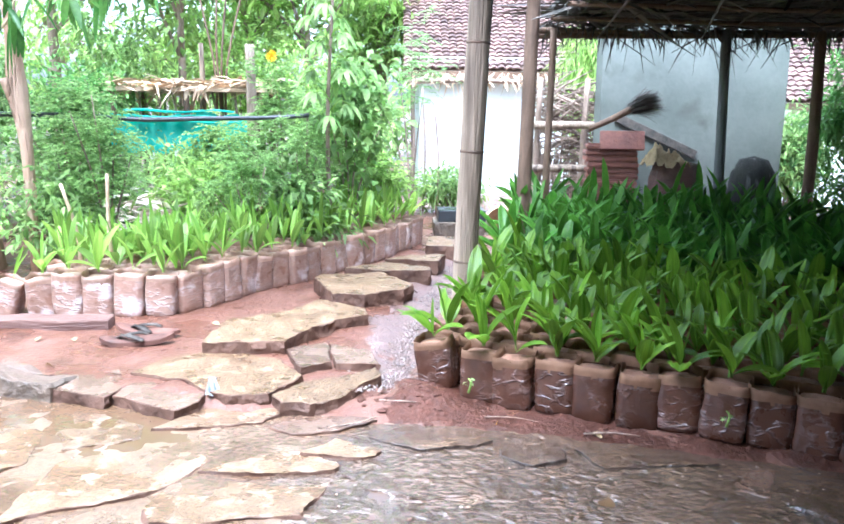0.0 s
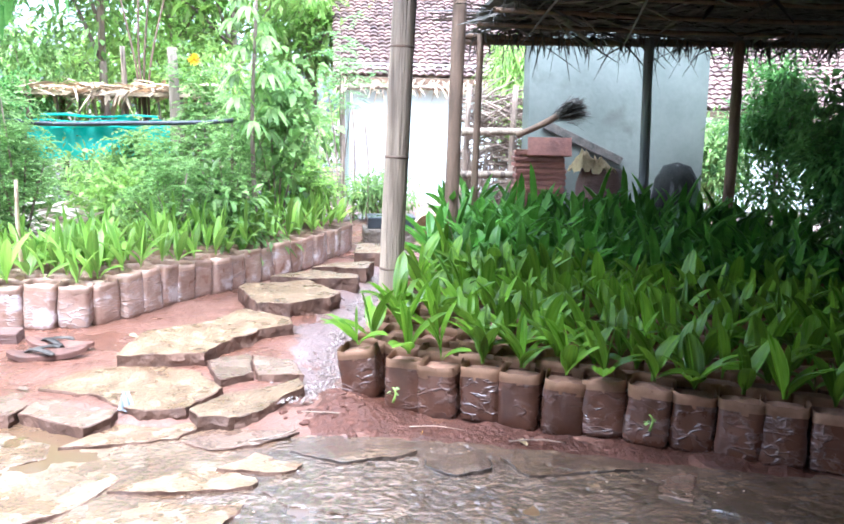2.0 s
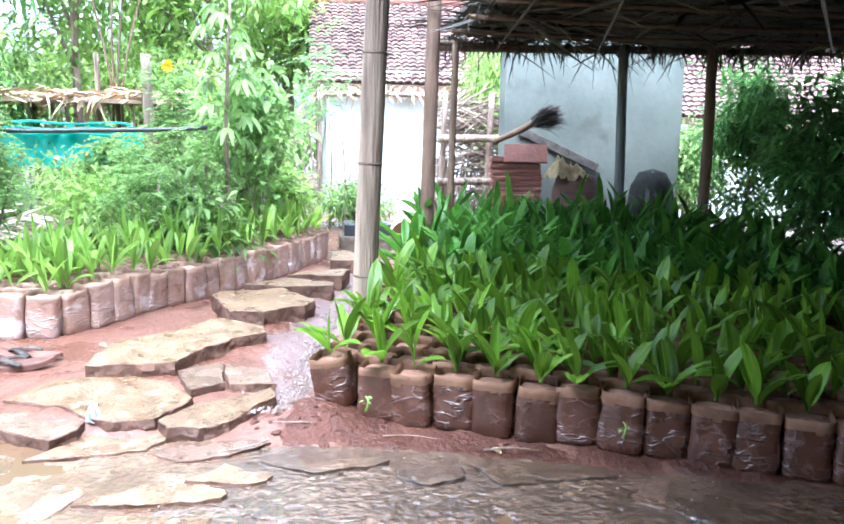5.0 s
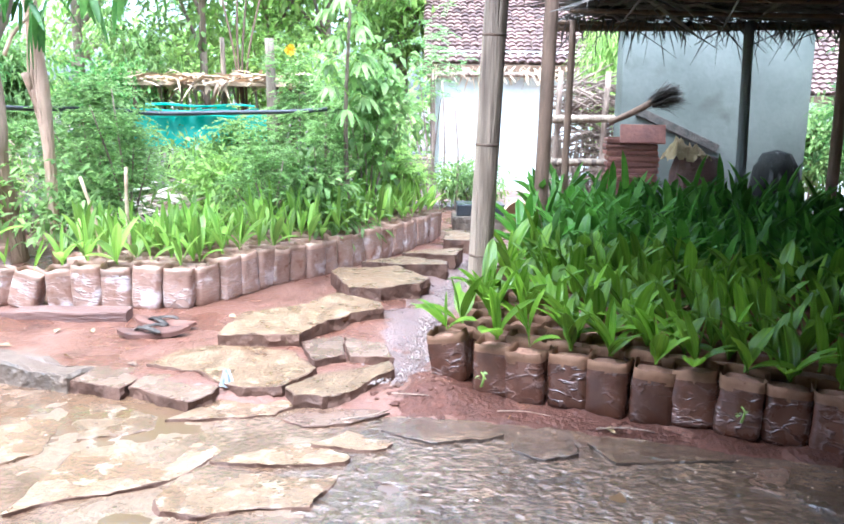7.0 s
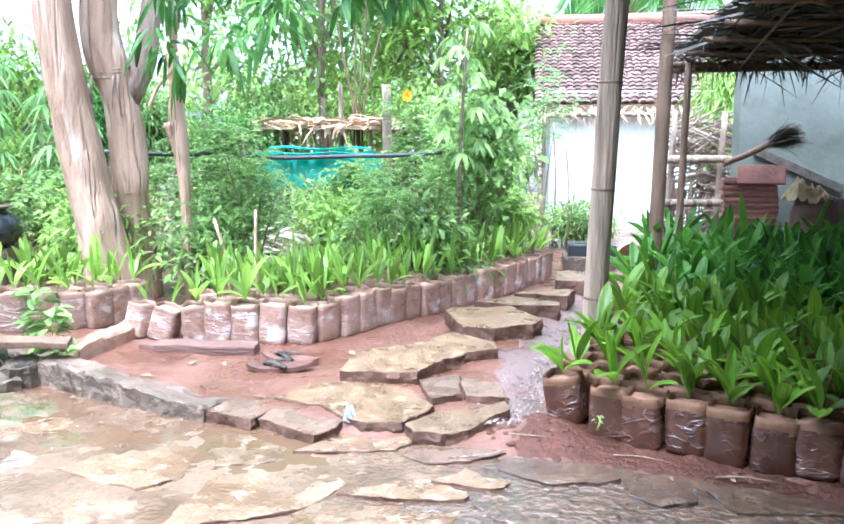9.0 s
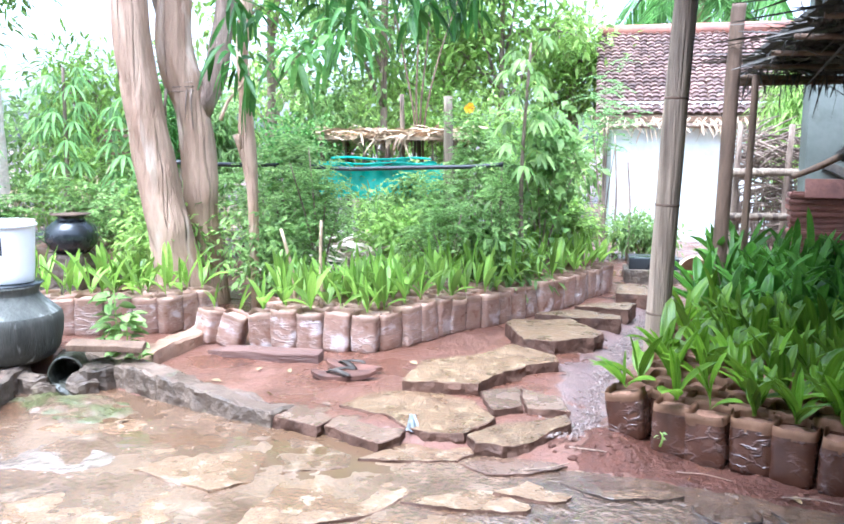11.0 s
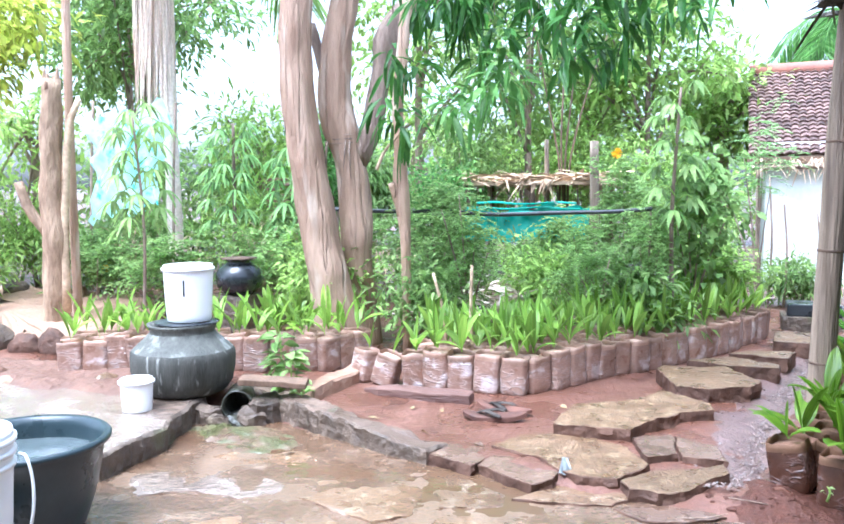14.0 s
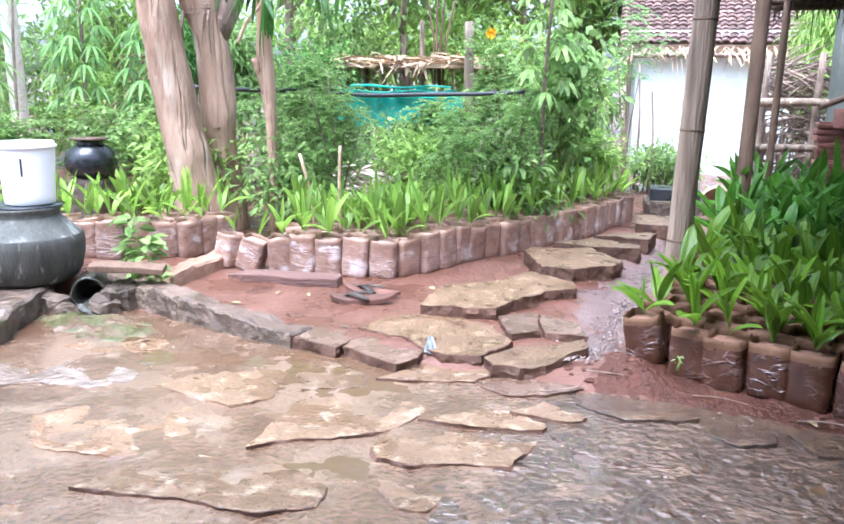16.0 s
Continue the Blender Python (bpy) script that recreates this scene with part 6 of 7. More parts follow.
for k, pts in enumerate(([(-2.02, 9.0, 0.9), (-2.0, 8.9, 1.5), (-2.15, 8.9, 2.3), (-2.3, 8.9, 3.1)], [(-1.95, 9.0, 0.9), (-1.93, 8.9, 1.6), (-1.85, 8.9, 2.4), (-1.8, 8.9, 3.3)], [(-1.92, 9.0, 0.9), (-1.88, 8.9, 1.5), (-1.72, 8.9, 2.2), (-1.48, 8.9, 2.9)],
                         [(-1.96, 9.0, 0.9), (-1.98, 8.9, 1.7), (-1.96, 8.9, 2.5), (-2.02, 8.9, 3.2)])):
    st = thing("bare_stem", pose(0, 0, 0), "bare brown sapling stem behind the hut", "stem", "bare stems")
    put("stem", mesh("stem", *limb([(pts[0][0], pts[0][1], 0.0)] + pts, 0.019, 0.006, 14, 8, 0.2), POLE, True), st)


def aqua_sheet():
    vs = []
    for i in range(25):
        for j in range(17):
            u, w = i / 24, j / 16
            slack = 0.09 * fbm(0.3, w, 5, 4) * (2 * u - 1)
            vs.append((-5.86 + 0.54 * u + slack, 5.70 + 0.47 * u + slack + 0.12 * w * w + 0.04 * math.sin(u * 17 + w * 4), 1.02 + 0.98 * w + 0.14 * fbm(u, 0.2, 7, 4) * (0.4 + abs(2 * w - 1))))
    fs = [(i * 17 + j, (i + 1) * 17 + j, (i + 1) * 17 + j + 1, i * 17 + j + 1) for i in range(24) for j in range(16)]
    t = thing("hanging_sheet", pose(0, 0, 0), "aqua plastic sheet with painted light mottle, hung between posts", "sheet")
    put("sheet", mesh("sheet", vs, fs, AQUA, True), t)
    for x, y in ((-5.88, 5.76), (-5.30, 6.24)):
        put("post", mesh("post", *limb([(x, y, 0), (x, y + 0.04, 1.2), (x, y + 0.12, 2.1)], 0.014, 0.012, 6, 8), BARK2, True), t)


aqua_sheet()
for (x, y, z), r0 in (((-2.215, 9.212, 1.80), 0.035), ((-1.375, 7.420, 1.676), 0.055)):
    p = thing("stone_post", pose(x, y, 0), "weathered grey fence post beside the hut", "post", "fence posts")
    put("shaft", mesh("shaft", *limb([(0, 0, 0), (0.01, 0, z * 0.6), (0, 0, z)], r0, r0 * 0.8, 10, 8, 0.15, x), BAMBOO, True), p)


def cut_tree():
    t = thing("cut_tree", pose(0, 0, 0), "lopped tree trunk with a broken top and side stubs", "tree trunk")
    put("trunk", mesh("trunk", *limb([(-5.1, 4.5, 0.1), (-5.07, 4.5, 0.8), (-5.06, 4.5, 1.5), (-5.03, 4.5, 2.1)], 0.10, 0.07, 24, 18, 0.42, 5), CUTWOOD, True), t)
    for a in (0.3, 1.9, 3.4, 5.0):
        px, py = -5.03 + 0.05 * math.cos(a), 4.5 + 0.05 * math.sin(a)
        put("splinter", mesh("splinter", *limb([(px, py, 2.02), (px, py, 2.12), (px + 0.01, py, 2.16 + 0.05 * math.sin(2 * a))], 0.028, 0.006, 5, 7, 0.3, a), CUTWOOD, True), t)
    put("stub", mesh("stub", *limb([(-5.08, 4.48, 0.9), (-5.22, 4.42, 1.1), (-5.28, 4.38, 1.32)], 0.045, 0.035, 6, 10, 0.2, 2), CUTWOOD, True), t)
    put("branch", mesh("branch", *limb([(-5.0, 4.52, 0.3), (-4.98, 4.52, 1.0), (-4.94, 4.56, 1.7), (-4.86, 4.6, 1.95)], 0.04, 0.025, 10, 10, 0.15, 7), STRAW, True), t)
    p = thing("grey_post", pose(0, 0, 0), "tall weathered grey post beside the cut tree", "post")
    put("shaft", mesh("shaft", *limb([(-5.1, 4.75, 0.1), (-5.08, 4.72, 1.4), (-5.04, 4.7, 2.8), (-5.0, 4.7, 3.4)], 0.036, 0.034, 12, 10, 0.1, 8), BARK, True), p)


cut_tree()


# ---- vessels ----
def water_pot():
    t = thing("water_pot", pose(-3.03, 3.35, 0.11), "large grey cement water pot with white streaks", "pot")
    low = [(0.05, 0.0), (0.19, 0.0), (0.245, 0.03), (0.272, 0.075), (0.287, 0.15), (0.289, 0.21), (0.285, 0.243), (0.276, 0.256)]
    put("body", mesh("body", *lathe(low, 48, 0.006, 2), POTLOW, True), t)
    put("shoulder", mesh("shoulder", *lathe([(0.276, 0.256), (0.258, 0.272), (0.225, 0.302), (0.196, 0.332), (0.180, 0.352)], 48, 0.006, 2), POTM, True), t, label="ash-grey shoulder with white lime marks")
    put("rim", mesh("rim", *lathe([(0.180, 0.352), (0.178, 0.372), (0.190, 0.388), (0.194, 0.4), (0.174, 0.4), (0.155, 0.365), (0.17, 0.31)], 48, 0.006, 2), POTM, True), t)
    lid = thing("flat_lid", pose(-3.01, 3.37, 0.512), "thin dark sheet lid lying on the pot", "lid")
    put("plate", mesh("plate", *lathe([(0.004, 0.0), (0.175, 0.0), (0.178, 0.003), (0.175, 0.006), (0.004, 0.007)], 36, 0.004, 7), BLACK, True), lid)


def bucket(x, y, z, r, h, label, bands, turn=0, handle=True, name="bucket"):
    t = thing(name, pose(x, y, z, 0, 0, turn), label, "bucket", "white plastic buckets")
    prof = [(0.004, 0.003), (r * 0.84, 0.0), (r * 0.86, 0.004)]
    for k in range(1, 8):
        prof.append((r * (0.86 + 0.12 * k / 8), h * k / 8))
    prof += [(r * 0.97, h * 0.97), (r * 0.955, h), (r * 0.94, h * 0.98), (r * 0.82, 0.012), (0.004, 0.012)]
    put("body", mesh("body", *lathe(prof, 40), WHITE, True), t)
    for zf in bands:
        rr = r * (0.865 + 0.12 * zf)
        put("rim_band", mesh("rim_band", *lathe([(rr, h * zf - 0.009), (rr + 0.008, h * zf - 0.007), (rr + 0.009, h * zf + 0.006), (rr, h * zf + 0.009)], 40), WHITE, True), t)
    if handle:
        pts = [(r * 1.0 * math.cos(a), -0.012 - r * 0.95 * abs(math.sin(a)) * 0.25 - r * 0.86, h * 0.88 - h * 0.55 * math.sin(a)) for a in np.linspace(0, math.pi, 18)]
        put("handle", mesh("handle", *tube(pts, [0.004] * 18, 6), WHITE, True), t, label="thin white bucket handle")
    return t


cord = spline([(-2.051, 1.285, 0.507), (-2.002, 1.265, 0.506), (-1.978, 1.261, 0.431), (-1.976, 1.249, 0.333), (-1.998, 1.225, 0.236), (-2.02, 1.17, 0.21)], 24)
water_pot()
big = bucket(-3.0, 3.38, 0.523, 0.142, 0.315, "white plastic bucket upside on the pot lid", (0.93,), 20, False)
v, f = box(-0.004, 0.004, -0.002, 0.002, 0, 0.09)
put("crack", mesh("crack", v, f, BLACK), big, pose(0.012, -0.136, 0.15, 0, 0, 0), "dark vertical crack")
small = bucket(-3.01, 2.93, 0.118, 0.086, 0.168, "small white plastic bucket on the stone platform", (0.9,), 40, False)
wire = [(0.086 * math.cos(a), 0.086 * math.sin(a), 0.156 - 0.025 * max(0, math.sin(a * 0.5))) for a in np.linspace(-2.2, 2.2, 22)]
put("handle", mesh("handle", *tube(wire, [0.003] * 22, 6), BLACK, True), small, label="thin dark wire handle")
side = bucket(-2.22, 1.22, 0.2, 0.155, 0.37, "white ribbed plastic bucket with a wire handle", (0.72, 0.82, 0.92), 0, False)
put("handle", mesh("handle", *tube([p - Vector((-2.22, 1.22, 0.2)) for p in cord], [0.0045] * 24, 7), WHITE, True), side, label="white cord handle hanging down")
tagged(put("stone_block", mesh("stone_block", *soft_box(0.42, 0.42, 0.24, 0.02, 0.012, 3), MORTAR), None, pose(-2.22, 1.22, -0.04)), "rough stone block under the bucket", "stone")


def basin():
    t = thing("wash_tub", pose(-2.57, 1.785, 0.0) @ Matrix.Diagonal((0.75, 0.75, 0.96, 1.0)), "large dark grey plastic wash tub filled with water", "tub")
    prof = [(0.004, 0.012), (0.25, 0.008), (0.275, 0.02), (0.32, 0.12), (0.355, 0.24), (0.375, 0.335), (0.405, 0.345), (0.412, 0.36), (0.40, 0.372), (0.372, 0.366), (0.36, 0.33), (0.34, 0.24), (0.26, 0.03), (0.004, 0.025)]
    put("body", mesh("body", *lathe(prof, 56), TUB, True), t)
    put("water", mesh("water", *lathe([(0.346, 0.285), (0.2, 0.2852), (0.004, 0.2853)], 48, 0, 0, True), CLEAR, True), t, label="clear rain water")


basin()


def black_pot():
    t = thing("black_pot", pose(-3.66, 4.90, 0.45), "shiny black round pot with a flat lid", "pot")
    prof = [(0.03, 0.0), (0.11, 0.005), (0.165, 0.06), (0.182, 0.12), (0.165, 0.19), (0.105, 0.235), (0.085, 0.255), (0.108, 0.272), (0.1, 0.276), (0.08, 0.26)]
    put("body", mesh("body", *lathe(prof, 36, 0.002), BLACK, True), t)
    put("lid", mesh("lid", *lathe([(0.004, 0.278), (0.135, 0.276), (0.137, 0.282), (0.004, 0.29)], 28, 0.004, 3), POLE, True), t)
    s = thing("pot_stand", pose(-3.66, 4.90, 0.0), "rough stone under the black pot", "stone")
    put("stone", mesh("stone", *soft_box(0.26, 0.26, 0.46, 0.03, 0.015, 4), MORTAR), s)


black_pot()


def drain():
    t = thing("drain_pipe", pose(-2.655, 3.325, 0.082, 90, 0, 24), "open clay drain pipe end in the kerb", "pipe")
    put("pipe", mesh("pipe", *lathe([(0.085, -0.17), (0.085, 0.02), (0.086, 0.05), (0.075, 0.05), (0.073, -0.16), (0.004, -0.16)], 28, 0.006, 2), SLIME, True), t)
    b = thing("board", pose(-2.47, 3.39, 0.19, 0, 3, 18), "short weathered board lying over the drain", "board")
    put("plank", mesh("plank", *soft_box(0.37, 0.13, 0.032, 0.006, 0.008, 2), POLE), b)
    v, f = stone_body([(-2.74, 3.26), (-2.52, 3.16), (-2.44, 3.34), (-2.72, 3.5)], 0.035, 0.1, 51, jag=0.03, relief=0.05)
    tagged(put("drain_sill", mesh("drain_sill", v, f, SLIME)), "mossy mortar sill under the drain", "sill", kind="structure")


def drain_rubble():
    """Mortared field stones packed round the drain's mouth."""
    for k, (x, y, w, d, h) in enumerate(((-2.80, 3.22, 0.10, 0.08, 0.085), (-2.53, 3.255, 0.08, 0.07, 0.075), (-2.70, 3.19, 0.07, 0.05, 0.045), (-2.50, 3.36, 0.09, 0.09, 0.125))):
        q = [(x + w * math.cos(a) * (1 + 0.2 * math.sin(3 * a + k)), y + d * math.sin(a) * (1 + 0.2 * math.cos(2 * a + k))) for a in np.linspace(0, 5.6, 8)]
        me = stone_mesh("rubble_stone", stone_body(q, h, h + 0.04, 60 + k, inset=0.018, jag=0.012, relief=0.03), MORTAR, MORTAR)
        tagged(put("rubble_stone", me), "rough grey mortared stone beside the drain mouth", "stone", "stones round the drain")


drain()
drain_rubble()


def moss():
    """Slimy green growth on the stones where the drain runs out."""
    vs, n = [], 41
    for i in range(n):
        for j in range(n):
            u, w = i / 20 - 1, j / 20 - 1
            x, y = -2.47 + 0.40 * u + 0.05 * w, 3.06 - 0.15 * u + 0.17 * w
            d = math.hypot(u, w)
            vs.append((x, y, 0.016 - 0.022 * d * d + 0.022 * fbm(x, y, 8, 9)))
    fs = [(i * n + j, (i + 1) * n + j, (i + 1) * n + j + 1, i * n + j + 1) for i in range(n - 1) for j in range(n - 1)]
    tagged(put("moss", mesh("moss", vs, fs, MOSS, True)), "slimy green moss on wet stone below the drain", "moss", kind="structure")


moss()
t = thing("timber_plank", pose(-1.82, 3.89, 0.045, 0, 0, 2.5), "rough dark red timber plank lying on soil", "plank")
pv, pf = soft_box(0.66, 0.13, 0.055, 0.006, 0.010, 6)
pv = [Vector((v.x, v.y * (1 - 0.9 * max(0, -0.24 - v.x) / 0.09) , v.z * (1 - 0.35 * max(0, -0.24 - v.x) / 0.09))) for v in pv]
put("plank", mesh("plank", pv, pf, WOOD), t)


# ---- sandals ----
def sandal(m, label):
    t = thing("sandal", m, label, "sandal", "pair of sandals")
    out = []
    for i in range(28):
        a = 2 * math.pi * i / 28
        w = 0.043 + 0.010 * math.cos(a)
        out.append((0.135 * math.cos(a), w * math.sin(a)))
    vs = [(x, y, 0.0 + 0.02 * max(0, abs(x) - 0.08) / 0.06) for x, y in out] + [(x, y, 0.016 + 0.02 * max(0, abs(x) - 0.08) / 0.06) for x, y in out]
    n = 28
    fs = [(i, (i + 1) % n, n + (i + 1) % n, n + i) for i in range(n)] + [tuple(range(n - 1, -1, -1)), tuple(range(n, 2 * n))]
    put("sole", mesh("sole", vs, fs, RUBBER), t)
    for s in (-1, 1):
        line = spline([(0.075, 0, 0.022), (0.04, 0.018 * s, 0.034 + 0.004 * s), (-0.01, 0.04 * s, 0.03), (-0.03, 0.044 * s, 0.019)], 9)
        sv, sf = tube(line, [0.007, 0.009, 0.011, 0.013, 0.014, 0.014, 0.014, 0.013, 0.012], 8)
        sv = [Vector((a.x, a.y, line[i // 8].z + (a.z - line[i // 8].z) * 0.35)) for i, a in enumerate(sv)]
        put("strap", mesh("strap", sv, sf, STRAP, True), t, label="grey rubber strap")


sandal(pose(-1.27, 3.60, 0.052, 0, 2, 184) @ Matrix.Scale(1.28, 4), "worn brown rubber sandal with grey straps")
sandal(pose(-1.26, 3.745, 0.055, 0, -2, 168) @ Matrix.Scale(1.22, 4), "worn brown rubber sandal with grey straps")


# ---- behind the seedlings under the thatch ----
def tile_stack():
    r = random.Random(2)
    me = mesh("clay_tile", *soft_box(0.42, 0.25, 0.034, 0.008), CLAY)
    for k in range(17):
        t = thing("clay_tile", pose(1.72 + r.uniform(-0.012, 0.012), 6.68 + r.uniform(-0.015, 0.015), 0.05 + k * 0.049, 0, 0, r.uniform(-3, 3) - 8), "flat red clay roof tile in a stack", "roof tile", "stack of clay tiles")
        put("tile", me, t)
        put("ridge", mesh("ridge", *soft_box(0.40, 0.03, 0.015, 0.004), CLAY), t, pose(0, -0.10, 0.033))
    top = thing("clay_tile", pose(1.78, 6.58, 0.90, 68, 0, -8), "red clay roof tile propped on the stack", "roof tile", "stack of clay tiles")
    put("tile", mesh("clay_tile", *soft_box(0.36, 0.16, 0.03, 0.008), CLAY), top)


tile_stack()


def broom():
    t = thing("broom", pose(0, 0, 0), "short stick broom lying on the tile stack", "broom")
    put("handle", mesh("handle", *limb([(1.52, 6.66, 0.99), (1.72, 6.66, 1.08), (1.88, 6.64, 1.17)], 0.022, 0.03, 8, 9), POLE, True), t)
    g = np.random.default_rng(3)
    n = 900
    base = np.tile(np.array([[1.86, 6.64, 1.16]]), (n, 1)) + g.normal(0, 0.02, (n, 3))
    way = np.stack([1 + 0.2 * g.normal(size=n), 0.2 * g.normal(size=n), 0.5 + 0.26 * g.normal(size=n)], 1)
    put("bristles", leaf_mesh("bristles", base, way, g.uniform(0.12, 0.27, n), np.full(n, 0.009), np.full(n, 0.15), DRY, 2), t)


broom()
t = thing("leaning_board", look((2.19, 6.984, 0.93), (2.19, 5.984, 0.93)) @ pose(0, 0, 0, 0, 0, 24), "dark narrow board leaning by the white wall", "board")
put("board", mesh("board", *soft_box(0.78, 0.075, 0.03, 0.005), DRY), t)
s = thing("grain_sack", pose(2.16, 6.35, 0.0), "full dark brown jute sack under a yellow cloth", "sack")
put("body", mesh("body", *lathe([(0.004, 0), (0.18, 0), (0.205, 0.15), (0.21, 0.4), (0.195, 0.62), (0.16, 0.74), (0.004, 0.775)], 28, 0.03, 4), WOOD, True), s)
c = thing("sack", pose(2.06, 6.33, 0.765), "crumpled yellowish cloth lying on the sack", "sack")
vs, fs = [], []
for i in range(21):
    for j in range(21):
        u, w = i / 10 - 1, j / 10 - 1
        d = max(abs(u), abs(w))
        vs.append((0.16 * u + 0.02 * fbm(u, w, 4, 3), 0.15 * w, 0.01 + 0.09 * abs(fbm(u, w, 1, 2.6)) - 0.17 * max(0, d - 0.6) + 0.07 * math.exp(-((u + 0.4) ** 2 + w * w) * 5)))
fs = [(i * 21 + j, (i + 1) * 21 + j, (i + 1) * 21 + j + 1, i * 21 + j + 1) for i in range(20) for j in range(20)]
put("cloth", mesh("cloth", vs, fs, CLOTH, True), c)
d = thing("black_pot", pose(2.83, 6.45, 0.0), "large dark upturned pot beside the white wall", "pot")
put("body", mesh("body", *lathe([(0.18, 0.0), (0.2, 0.2), (0.195, 0.5), (0.17, 0.66), (0.11, 0.77), (0.004, 0.80)], 30, 0.004), POTLOW, True), d)


def wood_pile():
    r = random.Random(6)
    t = thing("firewood_pile", pose(0, 0, 0), "rack of dry brushwood and thin firewood", "firewood")
    for z in (0.62, 1.0):
        put("rail", mesh("rail", *limb([(1.15, 7.22, z), (1.5, 7.2, z + 0.01), (1.95, 7.2, z)], 0.035, 0.03, 8, 10, 0.15), BAMBOO, True), t)
    for x in (1.2, 1.62):
        put("post", mesh("post", *limb([(x, 7.3, 0), (x, 7.3, 0.7), (x + 0.02, 7.3, 1.42)], 0.03, 0.025, 8, 9, 0.1), BARK2, True), t)
    for k in range(280):
        z = r.uniform(0.35, 1.34)
        x = r.uniform(1.15, 1.65)
        a = Vector((x, 7.35 + r.uniform(0, 0.35), z))
        b = a + Vector((r.uniform(0.2, 0.5), r.uniform(-0.15, 0.15), r.uniform(-0.22, 0.22)))
        if z < 0.9 and k % 2:
            b = a + Vector((r.uniform(-0.06, 0.06), 0, -0.35))
        put("stick", mesh("stick", *limb([a, (a + b) / 2 + Vector((0, 0, r.uniform(-0.03, 0.05))), b], r.uniform(0.006, 0.014), 0.004, 5, 6), BARK2, True), t)


wood_pile()
t = thing("ridge_tile", pose(0.735, 5.75, 0.30, 62, 10, -35), "curved yellowish clay ridge tile leaning by the pole", "roof tile")
prof = [(0.12 * math.cos(a), 0.12 * math.sin(a)) for a in np.linspace(0, math.pi, 13)] + [(0.10 * math.cos(a), 0.10 * math.sin(a)) for a in np.linspace(math.pi, 0, 13)]
vs = [(x, y, z) for z in (-0.14, 0.14) for x, y in prof]
fs = [(i, (i + 1) % 26, 26 + (i + 1) % 26, 26 + i) for i in range(26)] + [tuple(range(25, -1, -1)), tuple(range(26, 52))]
put("tile", mesh("tile", vs, fs, STRAW), t)
t = thing("nursery_tray", pose(0.52, 7.15, 0.16), "low black plastic nursery tray", "tray")
put("tray", mesh("tray", *soft_box(0.42, 0.3, 0.1, 0.01), BLACK), t)
tagged(put("stone_block", mesh("stone_block", *soft_box(0.5, 0.36, 0.16, 0.02, 0.01, 2), MORTAR), None, pose(0.52, 7.15, 0.0)), "flat stone under the nursery tray", "stone")


def brush_heap():
    """Dry fronds and stalks thrown on a heap behind the seedlings."""
    g = np.random.default_rng(17)
    n = 170
    base = np.stack([g.normal(-2.05, 0.32, n), g.normal(6.35, 0.16, n), np.zeros(n)], 1)
    d = np.hypot((base[:, 0] + 2.05) / 0.6, (base[:, 1] - 6.35) / 0.35)
    base[:, 2] = 0.13 + np.clip(0.42 * (1 - d), 0, 0.4) * g.uniform(0.3, 1, n)
    way = np.stack([g.normal(0, 1, n), g.normal(0, 0.5, n), g.normal(0, 0.12, n)], 1)
    tagged(put("brush_heap", leaf_mesh("brush_heap", base, way, g.uniform(0.2, 0.5, n), g.uniform(0.015, 0.05, n), np.full(n, 0.15), HUSK, 3)), "heap of pale dry fronds behind the seedlings", "brush heap", kind="stuff")


brush_heap()


# ---- flowers, weeds and litter ----
def flower(x, y, z):
    t = thing("yellow_flower", pose(x, y, z), "bright yellow marigold-like flower on a thin stalk", "flower")
    a = np.linspace(0, 6.28, 13)[:-1]
    way = np.stack([np.cos(a) * 0.8, -0.6 + 0 * a, np.sin(a) * 0.8], 1)
    put("petals", leaf_mesh("petals", np.zeros((12, 3)), way, np.full(12, 0.055), np.full(12, 0.035), np.full(12, 0.0), YELLOW, 2), t)
    put("stalk", mesh("stalk", *limb([(0, 0.0, 0), (0.02, 0.02, -0.15), (0.05, 0.05, -0.4)], 0.004, 0.003, 5, 6), FRESH, True), t)


flower(-1.02, 6.35, 1.52)


def weed(x, y, h, leaf, n, label, seed):
    global rng
    rng = np.random.default_rng(seed)
    z = ground_z(x, y) if y > 3 or x < -2.7 else 0.12
    t = thing("weed", pose(x, y, max(z, 0.04)), label, "weed")
    put("stem", mesh("stem", *limb([(0, 0, -0.02), (0.01, 0, h * 0.5), (0.0, 0.01, h)], 0.005, 0.003, 5, 6), FRESH, True), t)
    a = rng.uniform(0, 6.28, n)
    base = np.stack([0.3 * leaf * np.cos(a), 0.3 * leaf * np.sin(a), rng.uniform(0.15, 1, n) * h], 1)
    way = np.stack([np.cos(a), np.sin(a), rng.uniform(-0.2, 0.5, n)], 1)
    put("leaves", leaf_mesh("leaves", base, way, leaf * rng.uniform(0.7, 1.2, n), leaf * 0.55 * rng.uniform(0.8, 1.1, n), np.full(n, 0.3), GREEN, 3), t)


weed(-2.50, 3.62, 0.27, 0.10, 34, "broad-leaved green weed beside the water pot", 61)
weed(-2.60, 3.68, 0.36, 0.09, 40, "broad-leaved green weed beside the water pot", 62)
weed(-2.36, 3.50, 0.16, 0.07, 8, "small green weed on the kerb", 63)
weed(0.22, 2.80, 0.035, 0.02, 6, "tiny green sprout in the soil", 64)
weed(1.08, 2.47, 0.035, 0.02, 6, "tiny green sprout in the soil", 65)
